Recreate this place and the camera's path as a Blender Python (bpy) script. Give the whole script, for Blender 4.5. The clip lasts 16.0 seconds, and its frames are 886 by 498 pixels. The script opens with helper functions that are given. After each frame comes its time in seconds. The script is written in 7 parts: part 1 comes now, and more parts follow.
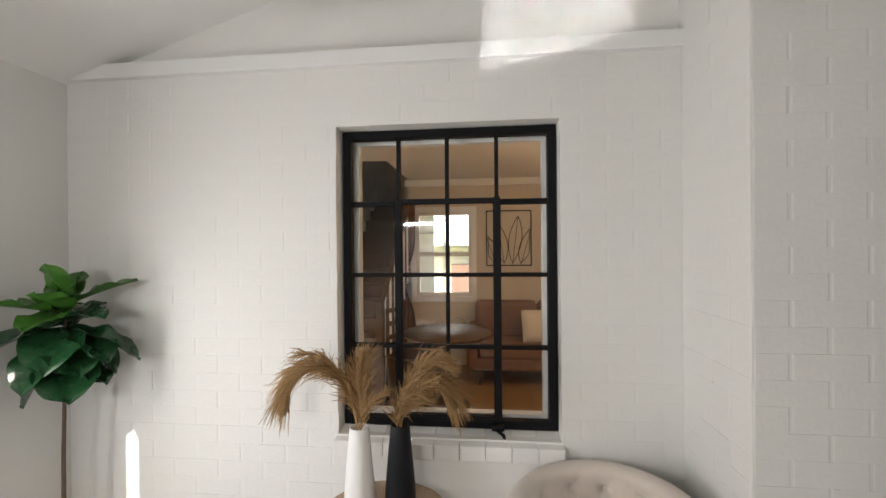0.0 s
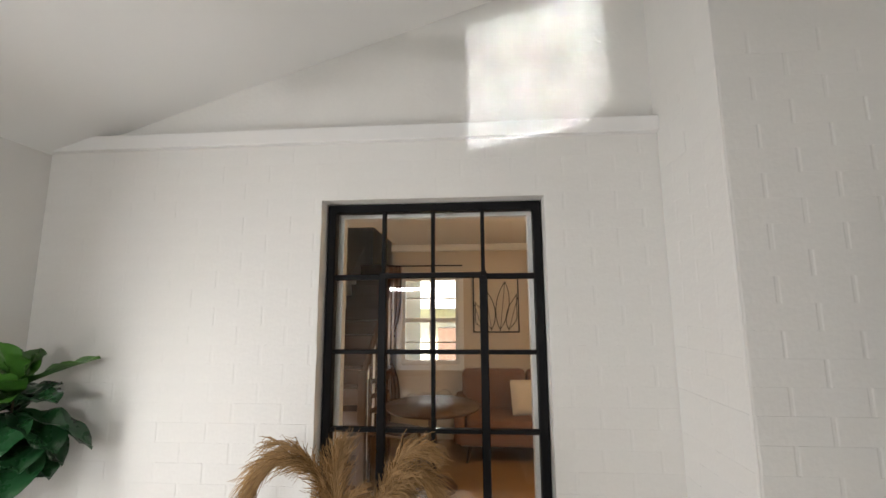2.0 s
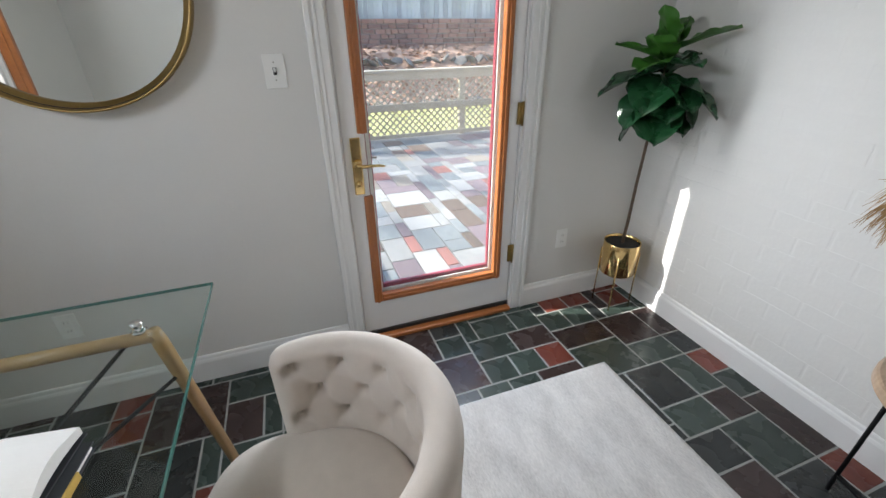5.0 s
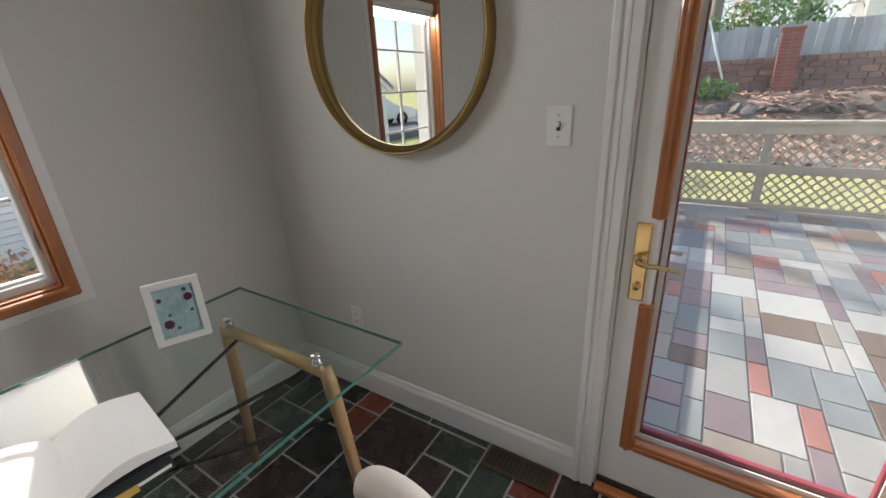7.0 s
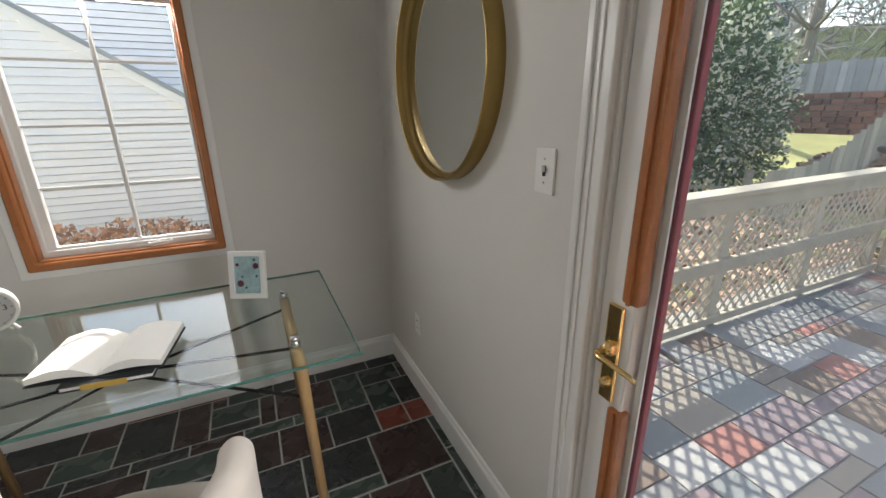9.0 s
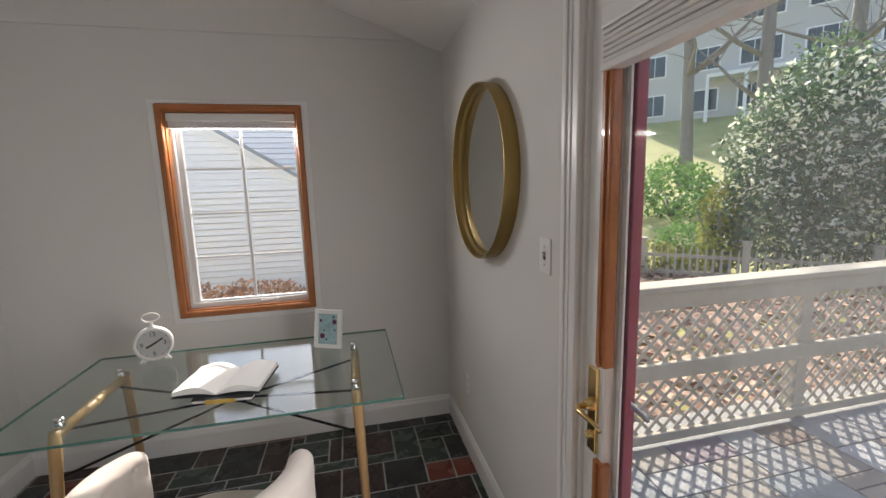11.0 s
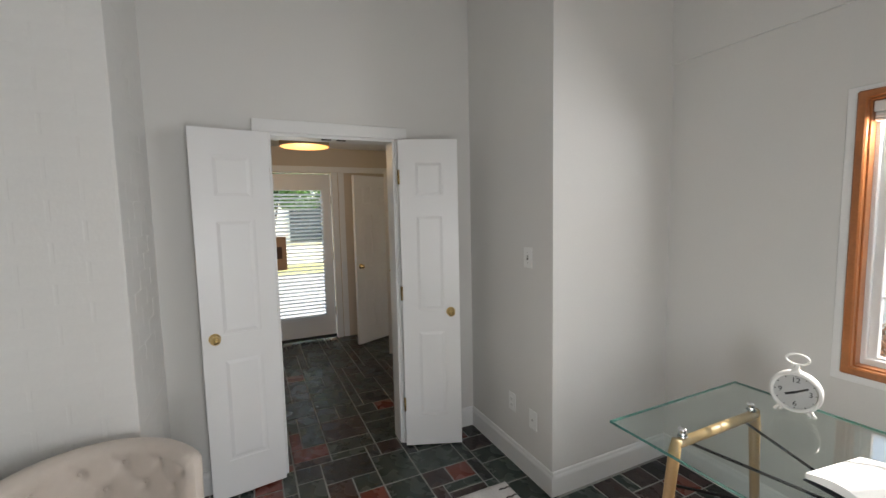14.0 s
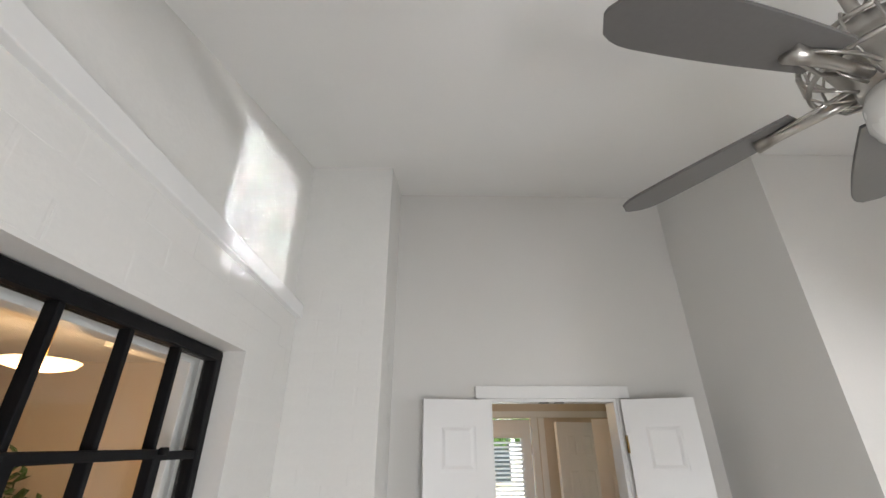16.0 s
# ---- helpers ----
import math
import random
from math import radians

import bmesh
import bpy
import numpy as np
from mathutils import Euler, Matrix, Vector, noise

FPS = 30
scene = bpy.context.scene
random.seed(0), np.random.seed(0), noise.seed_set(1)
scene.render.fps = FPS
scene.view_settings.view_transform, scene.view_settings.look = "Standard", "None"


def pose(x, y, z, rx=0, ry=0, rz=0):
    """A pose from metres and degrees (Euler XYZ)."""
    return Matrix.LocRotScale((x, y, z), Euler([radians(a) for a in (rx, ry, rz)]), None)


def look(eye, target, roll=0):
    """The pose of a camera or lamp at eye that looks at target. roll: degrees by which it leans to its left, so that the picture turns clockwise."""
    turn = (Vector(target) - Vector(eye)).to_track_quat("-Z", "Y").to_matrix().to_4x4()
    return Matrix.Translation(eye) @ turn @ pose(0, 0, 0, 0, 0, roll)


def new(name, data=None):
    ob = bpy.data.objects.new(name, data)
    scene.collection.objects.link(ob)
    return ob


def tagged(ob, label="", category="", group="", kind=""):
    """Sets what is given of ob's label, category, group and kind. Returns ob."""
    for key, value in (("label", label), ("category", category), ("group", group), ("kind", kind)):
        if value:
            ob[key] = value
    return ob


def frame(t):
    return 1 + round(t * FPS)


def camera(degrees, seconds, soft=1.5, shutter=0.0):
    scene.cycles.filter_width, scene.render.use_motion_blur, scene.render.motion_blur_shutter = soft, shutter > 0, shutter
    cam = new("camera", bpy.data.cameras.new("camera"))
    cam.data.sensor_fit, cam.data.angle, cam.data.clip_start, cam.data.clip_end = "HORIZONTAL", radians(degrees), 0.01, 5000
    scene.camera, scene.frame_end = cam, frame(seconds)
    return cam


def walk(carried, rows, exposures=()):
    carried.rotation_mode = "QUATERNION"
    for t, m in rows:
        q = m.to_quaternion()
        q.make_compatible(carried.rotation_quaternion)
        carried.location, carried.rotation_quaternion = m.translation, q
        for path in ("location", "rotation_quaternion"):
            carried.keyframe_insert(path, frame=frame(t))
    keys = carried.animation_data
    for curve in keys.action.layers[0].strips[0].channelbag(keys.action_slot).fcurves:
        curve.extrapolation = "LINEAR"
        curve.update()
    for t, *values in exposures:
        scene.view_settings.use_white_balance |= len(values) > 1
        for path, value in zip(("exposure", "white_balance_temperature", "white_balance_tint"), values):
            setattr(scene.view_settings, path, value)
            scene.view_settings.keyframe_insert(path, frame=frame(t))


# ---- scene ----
cam = camera(93.9, 16.0)
EXPOSURES = [  # seconds, stops, kelvin, tint
    (0.0, 2.11, 6700, 11), (2.5, 2.14, 6700, 11), (3.2, 2.2, 6650, 11), (4.3, 1.86, 6250, 10), (5.0, 1.75, 6050, 9), (7.5, 1.25, 6600, 12), (8.5, 1.45, 6650, 9), (11.0, 1.28, 6600, 14),
    (12.0, 1.54, 6750, 15), (12.5, 1.92, 6500, 12), (13.5, 1.72, 6450, 10), (14.1, 1.80, 6400, 10), (14.5, 2.07, 6400, 10), (15.0, 2.24, 6350, 10), (16.0, 2.17, 6400, 11)]
PATH = [
    (0, (0.432, 0.423, 1.576), (0.219, 2.412, 1.571), -0.5),
    (0.5, (0.424, 0.432, 1.581), (0.233, 2.422, 1.653), 0.1),
    (1, (0.423, 0.428, 1.606), (0.257, 2.413, 1.786), 0.2),
    (1.5, (0.449, 0.439, 1.638), (0.282, 2.413, 1.919), 0.2),
    (2, (0.434, 0.458, 1.637), (0.287, 2.431, 1.924), -0.3),
    (2.5, (0.446, 0.456, 1.638), (0.231, 2.442, 1.748), -0.5),
    (3, (0.429, 0.456, 1.578), (0.077, 2.421, 1.448), -0.1),
    (3.5, (0.416, 0.433, 1.527), (-0.291, 2.252, 1.09), 0.2),
    (4, (0.358, 0.384, 1.463), (-0.729, 1.921, 0.788), 0.2),
    (4.3, (0.33, 0.352, 1.428), (-0.969, 1.661, 0.654), -0.0),
    (4.5, (0.312, 0.358, 1.426), (-1.122, 1.488, 0.609), 0.1),
    (5, (0.225, 0.362, 1.446), (-1.44, 0.958, 0.513), -0.7),
    (5.2, (0.212, 0.358, 1.435), (-1.519, 0.717, 0.499), -0.8),
    (7.3, (-0.382, 0.842, 1.442), (-1.899, -0.276, 0.772), -2.1),
    (7.5, (-0.448, 0.913, 1.453), (-1.942, -0.252, 0.809), -1.3),
    (8, (-0.599, 1.003, 1.438), (-2.035, -0.233, 0.797), 0.6),
    (8.5, (-0.751, 1.083, 1.468), (-1.934, -0.395, 0.824), -0.1),
    (8.7, (-0.79, 1.127, 1.465), (-1.753, -0.493, 0.798), -0.5),
    (10.8, (-0.911, 1.55, 1.553), (-1.397, -0.361, 1.218), -1.7),
    (11, (-0.91, 1.557, 1.556), (-1.346, -0.371, 1.252), -1.7),
    (11.5, (-0.871, 1.564, 1.56), (-0.988, -0.414, 1.288), -2.2),
    (12, (-0.786, 1.529, 1.559), (-0.513, -0.436, 1.306), -2.7),
    (12.5, (-0.727, 1.503, 1.556), (0.007, -0.344, 1.332), -2.7),
    (13, (-0.757, 1.388, 1.554), (0.448, -0.195, 1.348), -2.1),
    (13.5, (-0.796, 1.271, 1.57), (0.78, 0.059, 1.359), -1.6),
    (14, (-0.795, 1.287, 1.575), (1.01, 0.445, 1.396), -1.2),
    (14.5, (-0.761, 1.304, 1.563), (1.173, 0.805, 1.457), -1.3),
    (15, (-0.736, 1.39, 1.622), (1.24, 1.096, 1.733), -2.2),
    (15.5, (-0.757, 1.447, 1.737), (1.168, 1.363, 2.273), -2.0),
    (16, (-0.788, 1.499, 1.804), (1.02, 1.453, 2.657), -0.2),
]
walk(cam, [(t, look(eye, target, roll)) for t, eye, target, roll in PATH], EXPOSURES)

# ---- light ----
SUN_TO = Vector((-0.33, -1.0, 0.80)).normalized()
world = bpy.data.worlds.new("sky")
scene.world = world
world.use_nodes = True
wn = world.node_tree
sky = wn.nodes.new("ShaderNodeTexSky")
sky.sky_type = "NISHITA"
sky.sun_disc = False
sky.sun_elevation = radians(37)
sky.sun_rotation = radians(198)
sky.dust_density = 2.0
wn.links.new(sky.outputs[0], wn.nodes["Background"].inputs[0])
wn.nodes["Background"].inputs[1].default_value = 0.15


def lamp(name, kind, energy, matrix, colour=(1, 1, 1), size=None, size_y=None, angle=None, spread=None):
    data = bpy.data.lights.new(name, kind)
    data.energy, data.color = energy, colour
    if size is not None and kind == "AREA":
        data.shape, data.size, data.size_y = "RECTANGLE", size, size_y or size
    elif size is not None:
        data.shadow_soft_size = size
    if angle is not None:
        data.angle = radians(angle)
    if spread is not None:
        data.spread = radians(spread)
    ob = new(name, data)
    ob.matrix_world = matrix
    return ob


lamp("sun", "SUN", 3.1, look(SUN_TO * 20, (0, 0, 0)), (1.0, 0.93, 0.83), angle=0.6)
# daylight of the sky in the openings
lamp("sky_light_south_window", "AREA", 3.9, pose(-0.325, -1.105, 1.885, 82, 0, 0), (0.985, 0.985, 0.985), 0.60, 0.035)
lamp("sky_light_glass_door", "AREA", 5.6, pose(-1.43, 0.97, 1.15, 80, 0, -90), (0.985, 0.985, 0.985), 0.58, 0.9)
# stand-in lamps for the sun's glint off the glass desk top onto the gable
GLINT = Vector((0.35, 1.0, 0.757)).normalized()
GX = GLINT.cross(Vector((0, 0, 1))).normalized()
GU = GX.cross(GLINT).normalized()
# two columns by two rows, the gaps drawn as the window grille's shadow
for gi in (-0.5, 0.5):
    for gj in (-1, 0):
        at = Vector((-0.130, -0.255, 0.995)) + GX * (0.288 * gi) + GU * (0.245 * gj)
        lamp("glint_stand_in", "AREA", 0.050, look(at, at + GLINT), (0.95, 0.975, 1.0), 0.275, 0.237, spread=0.5)
lamp("hall_lamp_light", "POINT", 1.45, pose(3.35, 0.77, 2.08), (1.0, 0.70, 0.38), 0.12)
lamp("sky_light_hall_door", "AREA", 0.6, pose(4.62, 0.85, 1.1, 90, 0, 90), (0.95, 0.97, 1.0), 0.7, 1.5)
lamp("living_lamp_light", "POINT", 6.3, pose(1.63, 3.69, 2.02), (1.0, 0.66, 0.36), 0.12)


# ---- materials ----
def mat(name, base, rough=0.6, var=0.08, scale=8.0, bump=0.05, fine=120.0, metal=0.0, coat=0.0, island=0.0, objvar=0.0, tint=None, sheen=0.0):
    """A surface with coarse and fine variation of colour, relief and gloss."""
    m = bpy.data.materials.new(name)
    m.use_nodes = True
    nt = m.node_tree
    bs = nt.nodes["Principled BSDF"]
    tc = nt.nodes.new("ShaderNodeTexCoord")

    def noise_node(sc, det):
        n = nt.nodes.new("ShaderNodeTexNoise")
        n.inputs["Scale"].default_value = sc
        n.inputs["Detail"].default_value = det
        nt.links.new(tc.outputs["Object"], n.inputs["Vector"])
        return n

    big, small = noise_node(scale, 4), noise_node(fine, 3)
    mix = nt.nodes.new("ShaderNodeMix")
    mix.data_type = "RGBA"
    lo = tuple(max(0.0, c * (1 - var * 1.6)) for c in base)
    hi = tuple(min(1.0, c * (1 + var)) for c in (tint or base))
    mix.inputs[6].default_value = (*lo, 1)
    mix.inputs[7].default_value = (*hi, 1)
    addn = nt.nodes.new("ShaderNodeMath")
    addn.operation = "MULTIPLY_ADD"
    nt.links.new(small.outputs["Fac"], addn.inputs[0])
    addn.inputs[1].default_value = 0.45
    half = nt.nodes.new("ShaderNodeMath")
    half.operation = "MULTIPLY"
    half.inputs[1].default_value = 0.62
    nt.links.new(big.outputs["Fac"], half.inputs[0])
    nt.links.new(half.outputs[0], addn.inputs[2])
    nt.links.new(addn.outputs[0], mix.inputs[0])
    col = mix.outputs[2]
    if objvar or island:
        src = nt.nodes.new("ShaderNodeObjectInfo" if objvar else "ShaderNodeNewGeometry")
        hsv = nt.nodes.new("ShaderNodeHueSaturation")
        mr = nt.nodes.new("ShaderNodeMapRange")
        mr.inputs["To Min"].default_value = 1 - (objvar or island)
        mr.inputs["To Max"].default_value = 1 + (objvar or island)
        nt.links.new(src.outputs["Random"] if objvar else src.outputs["Random Per Island"], mr.inputs["Value"])
        nt.links.new(mr.outputs[0], hsv.inputs["Value"])
        nt.links.new(col, hsv.inputs["Color"])
        col = hsv.outputs[0]
    nt.links.new(col, bs.inputs["Base Color"])
    rr = nt.nodes.new("ShaderNodeMapRange")
    rr.inputs["To Min"].default_value = max(0.02, rough - 0.08)
    rr.inputs["To Max"].default_value = min(1.0, rough + 0.08)
    nt.links.new(big.outputs["Fac"], rr.inputs["Value"])
    nt.links.new(rr.outputs[0], bs.inputs["Roughness"])
    bs.inputs["Metallic"].default_value = metal
    bs.inputs["Coat Weight"].default_value = coat
    bs.inputs["Sheen Weight"].default_value = sheen
    if bump:
        bp = nt.nodes.new("ShaderNodeBump")
        bp.inputs["Strength"].default_value = bump
        bp.inputs["Distance"].default_value = 0.01
        nt.links.new(addn.outputs[0], bp.inputs["Height"])
        nt.links.new(bp.outputs[0], bs.inputs["Normal"])
    return m


def pane_mat(name, tint=(0.98, 0.99, 0.985), gloss=1.0):
    """Thin window glass: clear, with a mirror-like share that grows at a grazing view."""
    m = bpy.data.materials.new(name)
    m.use_nodes = True
    nt = m.node_tree
    out = nt.nodes["Material Output"]
    nt.nodes.remove(nt.nodes["Principled BSDF"])
    tr, gl = nt.nodes.new("ShaderNodeBsdfTransparent"), nt.nodes.new("ShaderNodeBsdfGlossy")
    tr.inputs[0].default_value = (*tint, 1)
    gl.inputs["Roughness"].default_value = 0.0
    lw = nt.nodes.new("ShaderNodeLayerWeight")
    pw = nt.nodes.new("ShaderNodeMath")
    pw.operation = "POWER"
    pw.inputs[1].default_value = 5.0
    mu = nt.nodes.new("ShaderNodeMath")
    mu.operation = "MULTIPLY_ADD"
    mu.inputs[1].default_value = 0.9 * gloss
    mu.inputs[2].default_value = 0.035 * gloss
    mx = nt.nodes.new("ShaderNodeMixShader")
    nt.links.new(lw.outputs["Facing"], pw.inputs[0])
    nt.links.new(pw.outputs[0], mu.inputs[0])
    nt.links.new(mu.outputs[0], mx.inputs[0])
    nt.links.new(tr.outputs[0], mx.inputs[1])
    nt.links.new(gl.outputs[0], mx.inputs[2])
    nt.links.new(mx.outputs[0], out.inputs[0])
    return m


def glow_mat(name, colour, strength):
    m = bpy.data.materials.new(name)
    m.use_nodes = True
    bs = m.node_tree.nodes["Principled BSDF"]
    bs.inputs["Base Color"].default_value = (*colour, 1)
    bs.inputs["Emission Color"].default_value = (*colour, 1)
    bs.inputs["Emission Strength"].default_value = strength
    return m


PAINT = mat("white_wall_paint", (0.70, 0.69, 0.665), 0.75, 0.03, 2.5, 0.06, 90)
PAINT_BRICK = mat("white_painted_brick", (0.76, 0.755, 0.73), 0.6, 0.04, 6, 0.22, 60)
TRIM = mat("white_gloss_trim", (0.80, 0.80, 0.79), 0.35, 0.025, 4, 0.03, 60)
CEIL = mat("white_ceiling_paint", (0.85, 0.845, 0.83), 0.85, 0.02, 3, 0.05, 90)
WARM_PAINT = mat("cream_wall_paint", (0.62, 0.54, 0.44), 0.8, 0.03, 2.5, 0.05, 90)
GROUT = mat("pale_grey_grout", (0.31, 0.315, 0.295), 0.9, 0.12, 20, 0.2, 200)
BLACK_STEEL = mat("black_painted_steel", (0.008, 0.008, 0.009), 0.5, 0.2, 12, 0.08, 150)
BLACK_STEEL.node_tree.nodes["Principled BSDF"].inputs["Specular IOR Level"].default_value = 0.12
OAK_STAIN = mat("orange_stained_wood", (0.42, 0.15, 0.045), 0.35, 0.3, 9, 0.08, 90, coat=0.3)
PANE = pane_mat("window_glass")


# ---- building blocks ----
def box(bm, x0, x1, y0, y1, z0, z1, bevel=0.0, seg=2):
    made = bmesh.ops.create_cube(bm, size=1.0, matrix=Matrix.LocRotScale(((x0 + x1) / 2, (y0 + y1) / 2, (z0 + z1) / 2), None, (abs(x1 - x0), abs(y1 - y0), abs(z1 - z0))))
    if bevel:
        edges = list({e for v in made["verts"] for e in v.link_edges})
        bmesh.ops.bevel(bm, geom=edges, offset=bevel, segments=seg, affect="EDGES", profile=0.5)
    return made["verts"]


def part(name, bm, material, parent=None, label="", smooth=False):
    me = bpy.data.meshes.new(name)
    bm.to_mesh(me)
    bm.free()
    if smooth:
        for p in me.polygons:
            p.use_smooth = True
    me.materials.append(material)
    ob = new(name, me)
    if parent is not None:
        ob.parent = parent
    if label:
        ob["label"] = label
    return ob


def thing(name, m, label, category, group="", kind=""):
    ob = new(name)
    ob.matrix_world = m
    ob.empty_display_size = 0.05
    return tagged(ob, label, category, group, kind)


def boxes(name, rows, material, parent=None, label="", bevel=0.0):
    bm = bmesh.new()
    for r in rows:
        box(bm, *r, bevel=bevel)
    return part(name, bm, material, parent, label)


def structure(ob, label, category):
    return tagged(ob, label, category, kind="structure")


# ---- structure: the sun room ----
W, E, S, N = -1.525, 1.80, -1.045, 2.17
NEX, NEY = 1.21, 1.74          # brick projection beside the double doors
SEX, SEY = 0.915, -0.145        # projection beside the desk
SLOPE, EAVE = 0.332, 2.357
TOP = 3.75


def ceil_z(x):
    return EAVE + SLOPE * (x - W)


# north brick wall with the steel window
WX0, WX1, WZ0, WZ1 = -0.222, 0.733, 0.768, 2.108
structure(boxes("wall_north", [
    (W - 0.13, WX0, N, N + 0.20, 0, 2.40), (WX1, NEX, N, N + 0.20, 0, 2.40),
    (WX0, WX1, N, N + 0.20, 0, WZ0), (WX0, WX1, N, N + 0.20, WZ1, 2.40),
    (W - 0.13, NEX, N + 0.025, N + 0.20, 2.40, TOP)], PAINT_BRICK), "white painted wall with a brick lower part", "wall")
structure(boxes("wall_northeast_projection", [(NEX, E + 0.12, NEY, N + 0.20, 0, TOP)], PAINT_BRICK), "white painted brick projection", "wall")
# west wall with the glass door
DY0, DY1, DZ1 = 0.545, 1.40, 2.05
structure(boxes("wall_west", [
    (W - 0.13, W, S - 0.2, DY0, 0, TOP), (W - 0.13, W, DY1, N, 0, TOP), (W - 0.13, W, DY0, DY1, DZ1, TOP)], PAINT), "white painted plaster wall", "wall")
# south wall with the casement window
SX0, SX1, SZ0, SZ1 = -0.665, 0.050, 0.855, 2.018
structure(boxes("wall_south", [
    (W, SX0, S - 0.22, S, 0, TOP), (SX1, SEX + 0.01, S - 0.22, S, 0, TOP), (SX0, SX1, S - 0.22, S, 0, SZ0), (SX0, SX1, S - 0.22, S, SZ1, TOP),
    (W, SEX, S, S + 0.016, 2.41, TOP)], PAINT), "white painted plaster wall with a faint ledge line", "wall")
structure(boxes("wall_southeast_projection", [(SEX, E + 0.12, S - 0.22, SEY, 0, TOP)], PAINT), "white painted plaster projection", "wall")
# east wall with the double doors
EY0, EY1, EZ1 = 0.41, 1.165, 2.045
structure(boxes("wall_east", [
    (E, E + 0.12, SEY, EY0, 0, TOP), (E, E + 0.12, EY1, NEY, 0, TOP), (E, E + 0.12, EY0, EY1, EZ1, TOP)], PAINT), "white painted plaster wall", "wall")
bm = bmesh.new()
vs = box(bm, W - 0.3, E + 0.2, S - 0.3, N + 0.3, 0, 0.12)
for v in vs:
    v.co.z += ceil_z(v.co.x)
structure(part("ceiling", bm, CEIL), "white painted sloping ceiling", "ceiling")
structure(boxes("floor", [(W - 0.13, 4.6, -2.0, N + 0.02, -0.12, -0.0022)], GROUT), "slate tiled floor with pale grout", "floor")
structure(boxes("ledge_trim", [(W, NEX, N - 0.028, N + 0.03, 2.365, 2.432)], TRIM, bevel=0.004), "white painted timber ledge board", "trim")

# ---- structure: hall ----
HX = 4.49
structure(boxes("hall_wall_far", [(HX, HX + 0.12, -2.0, 0.33, 0, 2.6), (HX, HX + 0.12, 1.24, 3.6, 0, 2.6), (HX, HX + 0.12, 0.33, 1.24, 2.08, 2.6)], WARM_PAINT), "cream painted hall wall", "wall")
structure(boxes("hall_walls_side", [(E + 0.12, HX, -2.1, -2.0, 0, 2.6), (E + 0.12, HX, N + 0.2, N + 0.3, 0, 2.6)], WARM_PAINT), "cream painted hall wall", "wall")
structure(boxes("hall_ceiling", [(E + 0.12, HX + 0.1, -2.1, 3.6, 2.38, 2.48)], CEIL), "white painted hall ceiling", "ceiling")

# ---- structure: living room ----
LY, LX0, LX1, LH = 6.0, -2.6, 3.2, 2.5
structure(boxes("living_floor", [(LX0, LX1, N + 0.20, LY + 2.6, -0.12, 0.0)], mat("warm_floor_boards", (0.36, 0.22, 0.11), 0.35, 0.25, 6, 0.05, 60)), "warm brown wooden floor", "floor")
structure(boxes("living_ceiling", [(LX0, LX1, N + 0.20, 4.7, LH, LH + 0.1), (-0.62, LX1, 4.7, LY + 2.6, LH, LH + 0.1), (LX0, -0.62, 4.7, LY + 2.6, 4.0, 4.1)], CEIL), "white living room ceiling", "ceiling")
FX0, FX1, FZ0, FZ1 = -0.53, 0.22, 0.92, 2.06
structure(boxes("living_wall_far", [
    (FX1, LX1, LY, LY + 0.15, 0, LH), (FX0, FX1, LY, LY + 0.15, 0, FZ0), (FX0, FX1, LY, LY + 0.15, FZ1, LH), (-0.62, FX0, LY, LY + 0.15, 0, LH),
    (LX0, -1.55, LY, LY + 0.15, 0, LH)], WARM_PAINT), "cream painted living room wall", "wall")
# the last three boxes are unseen, added to keep daylight out of the stairwell
structure(boxes("living_walls_side", [(LX0 - 0.1, LX0, N + 0.2, LY + 2.6, 0, LH), (LX1, LX1 + 0.1, N + 0.3, LY + 2.6, 0, LH), (LX0, -0.62, LY + 2.5, LY + 2.6, 0, 4.0),
    (-0.70, -0.62, LY + 0.15, LY + 2.5, 0, 4.0), (-0.70, -0.62, 4.7, LY + 0.15, LH + 0.1, 4.0), (LX0 - 0.1, LX0, 4.6, LY + 2.6, LH, 4.1), (LX0, -0.62, 4.6, 4.7, LH + 0.1, 4.0)], WARM_PAINT), "cream painted living room wall", "wall")


# ---- mesh helpers for things ----
def mesh_part(name, verts, faces, material, parent=None, label="", smooth=True):
    me = bpy.data.meshes.new(name)
    me.from_pydata([tuple(v) for v in verts], [], faces)
    me.polygons.foreach_set("use_smooth", [smooth] * len(me.polygons))
    me.materials.append(material)
    ob = new(name, me)
    if parent is not None:
        ob.parent = parent
    if label:
        ob["label"] = label
    return ob


def tube_data(pts, rads, seg=8, verts=None, faces=None, cap=True):
    """A tapered tube along points, added to verts and faces."""
    verts = [] if verts is None else verts
    faces = [] if faces is None else faces
    pts = [Vector(p) for p in pts]
    base = len(verts)
    side = None
    for i, p in enumerate(pts):
        d = (pts[min(i + 1, len(pts) - 1)] - pts[max(i - 1, 0)]).normalized()
        if side is None:
            side = d.orthogonal().normalized()
        side = (side - d * side.dot(d)).normalized()
        up = d.cross(side)
        r = rads[i] if isinstance(rads, (list, tuple)) else rads
        for k in range(seg):
            a = 2 * math.pi * k / seg
            verts.append(p + side * (r * math.cos(a)) + up * (r * math.sin(a)))
    for i in range(len(pts) - 1):
        for k in range(seg):
            a, b = base + i * seg + k, base + i * seg + (k + 1) % seg
            faces.append((a, b, b + seg, a + seg))
    if cap:
        faces.append(tuple(base + k for k in reversed(range(seg))))
        faces.append(tuple(base + (len(pts) - 1) * seg + k for k in range(seg)))
    return verts, faces


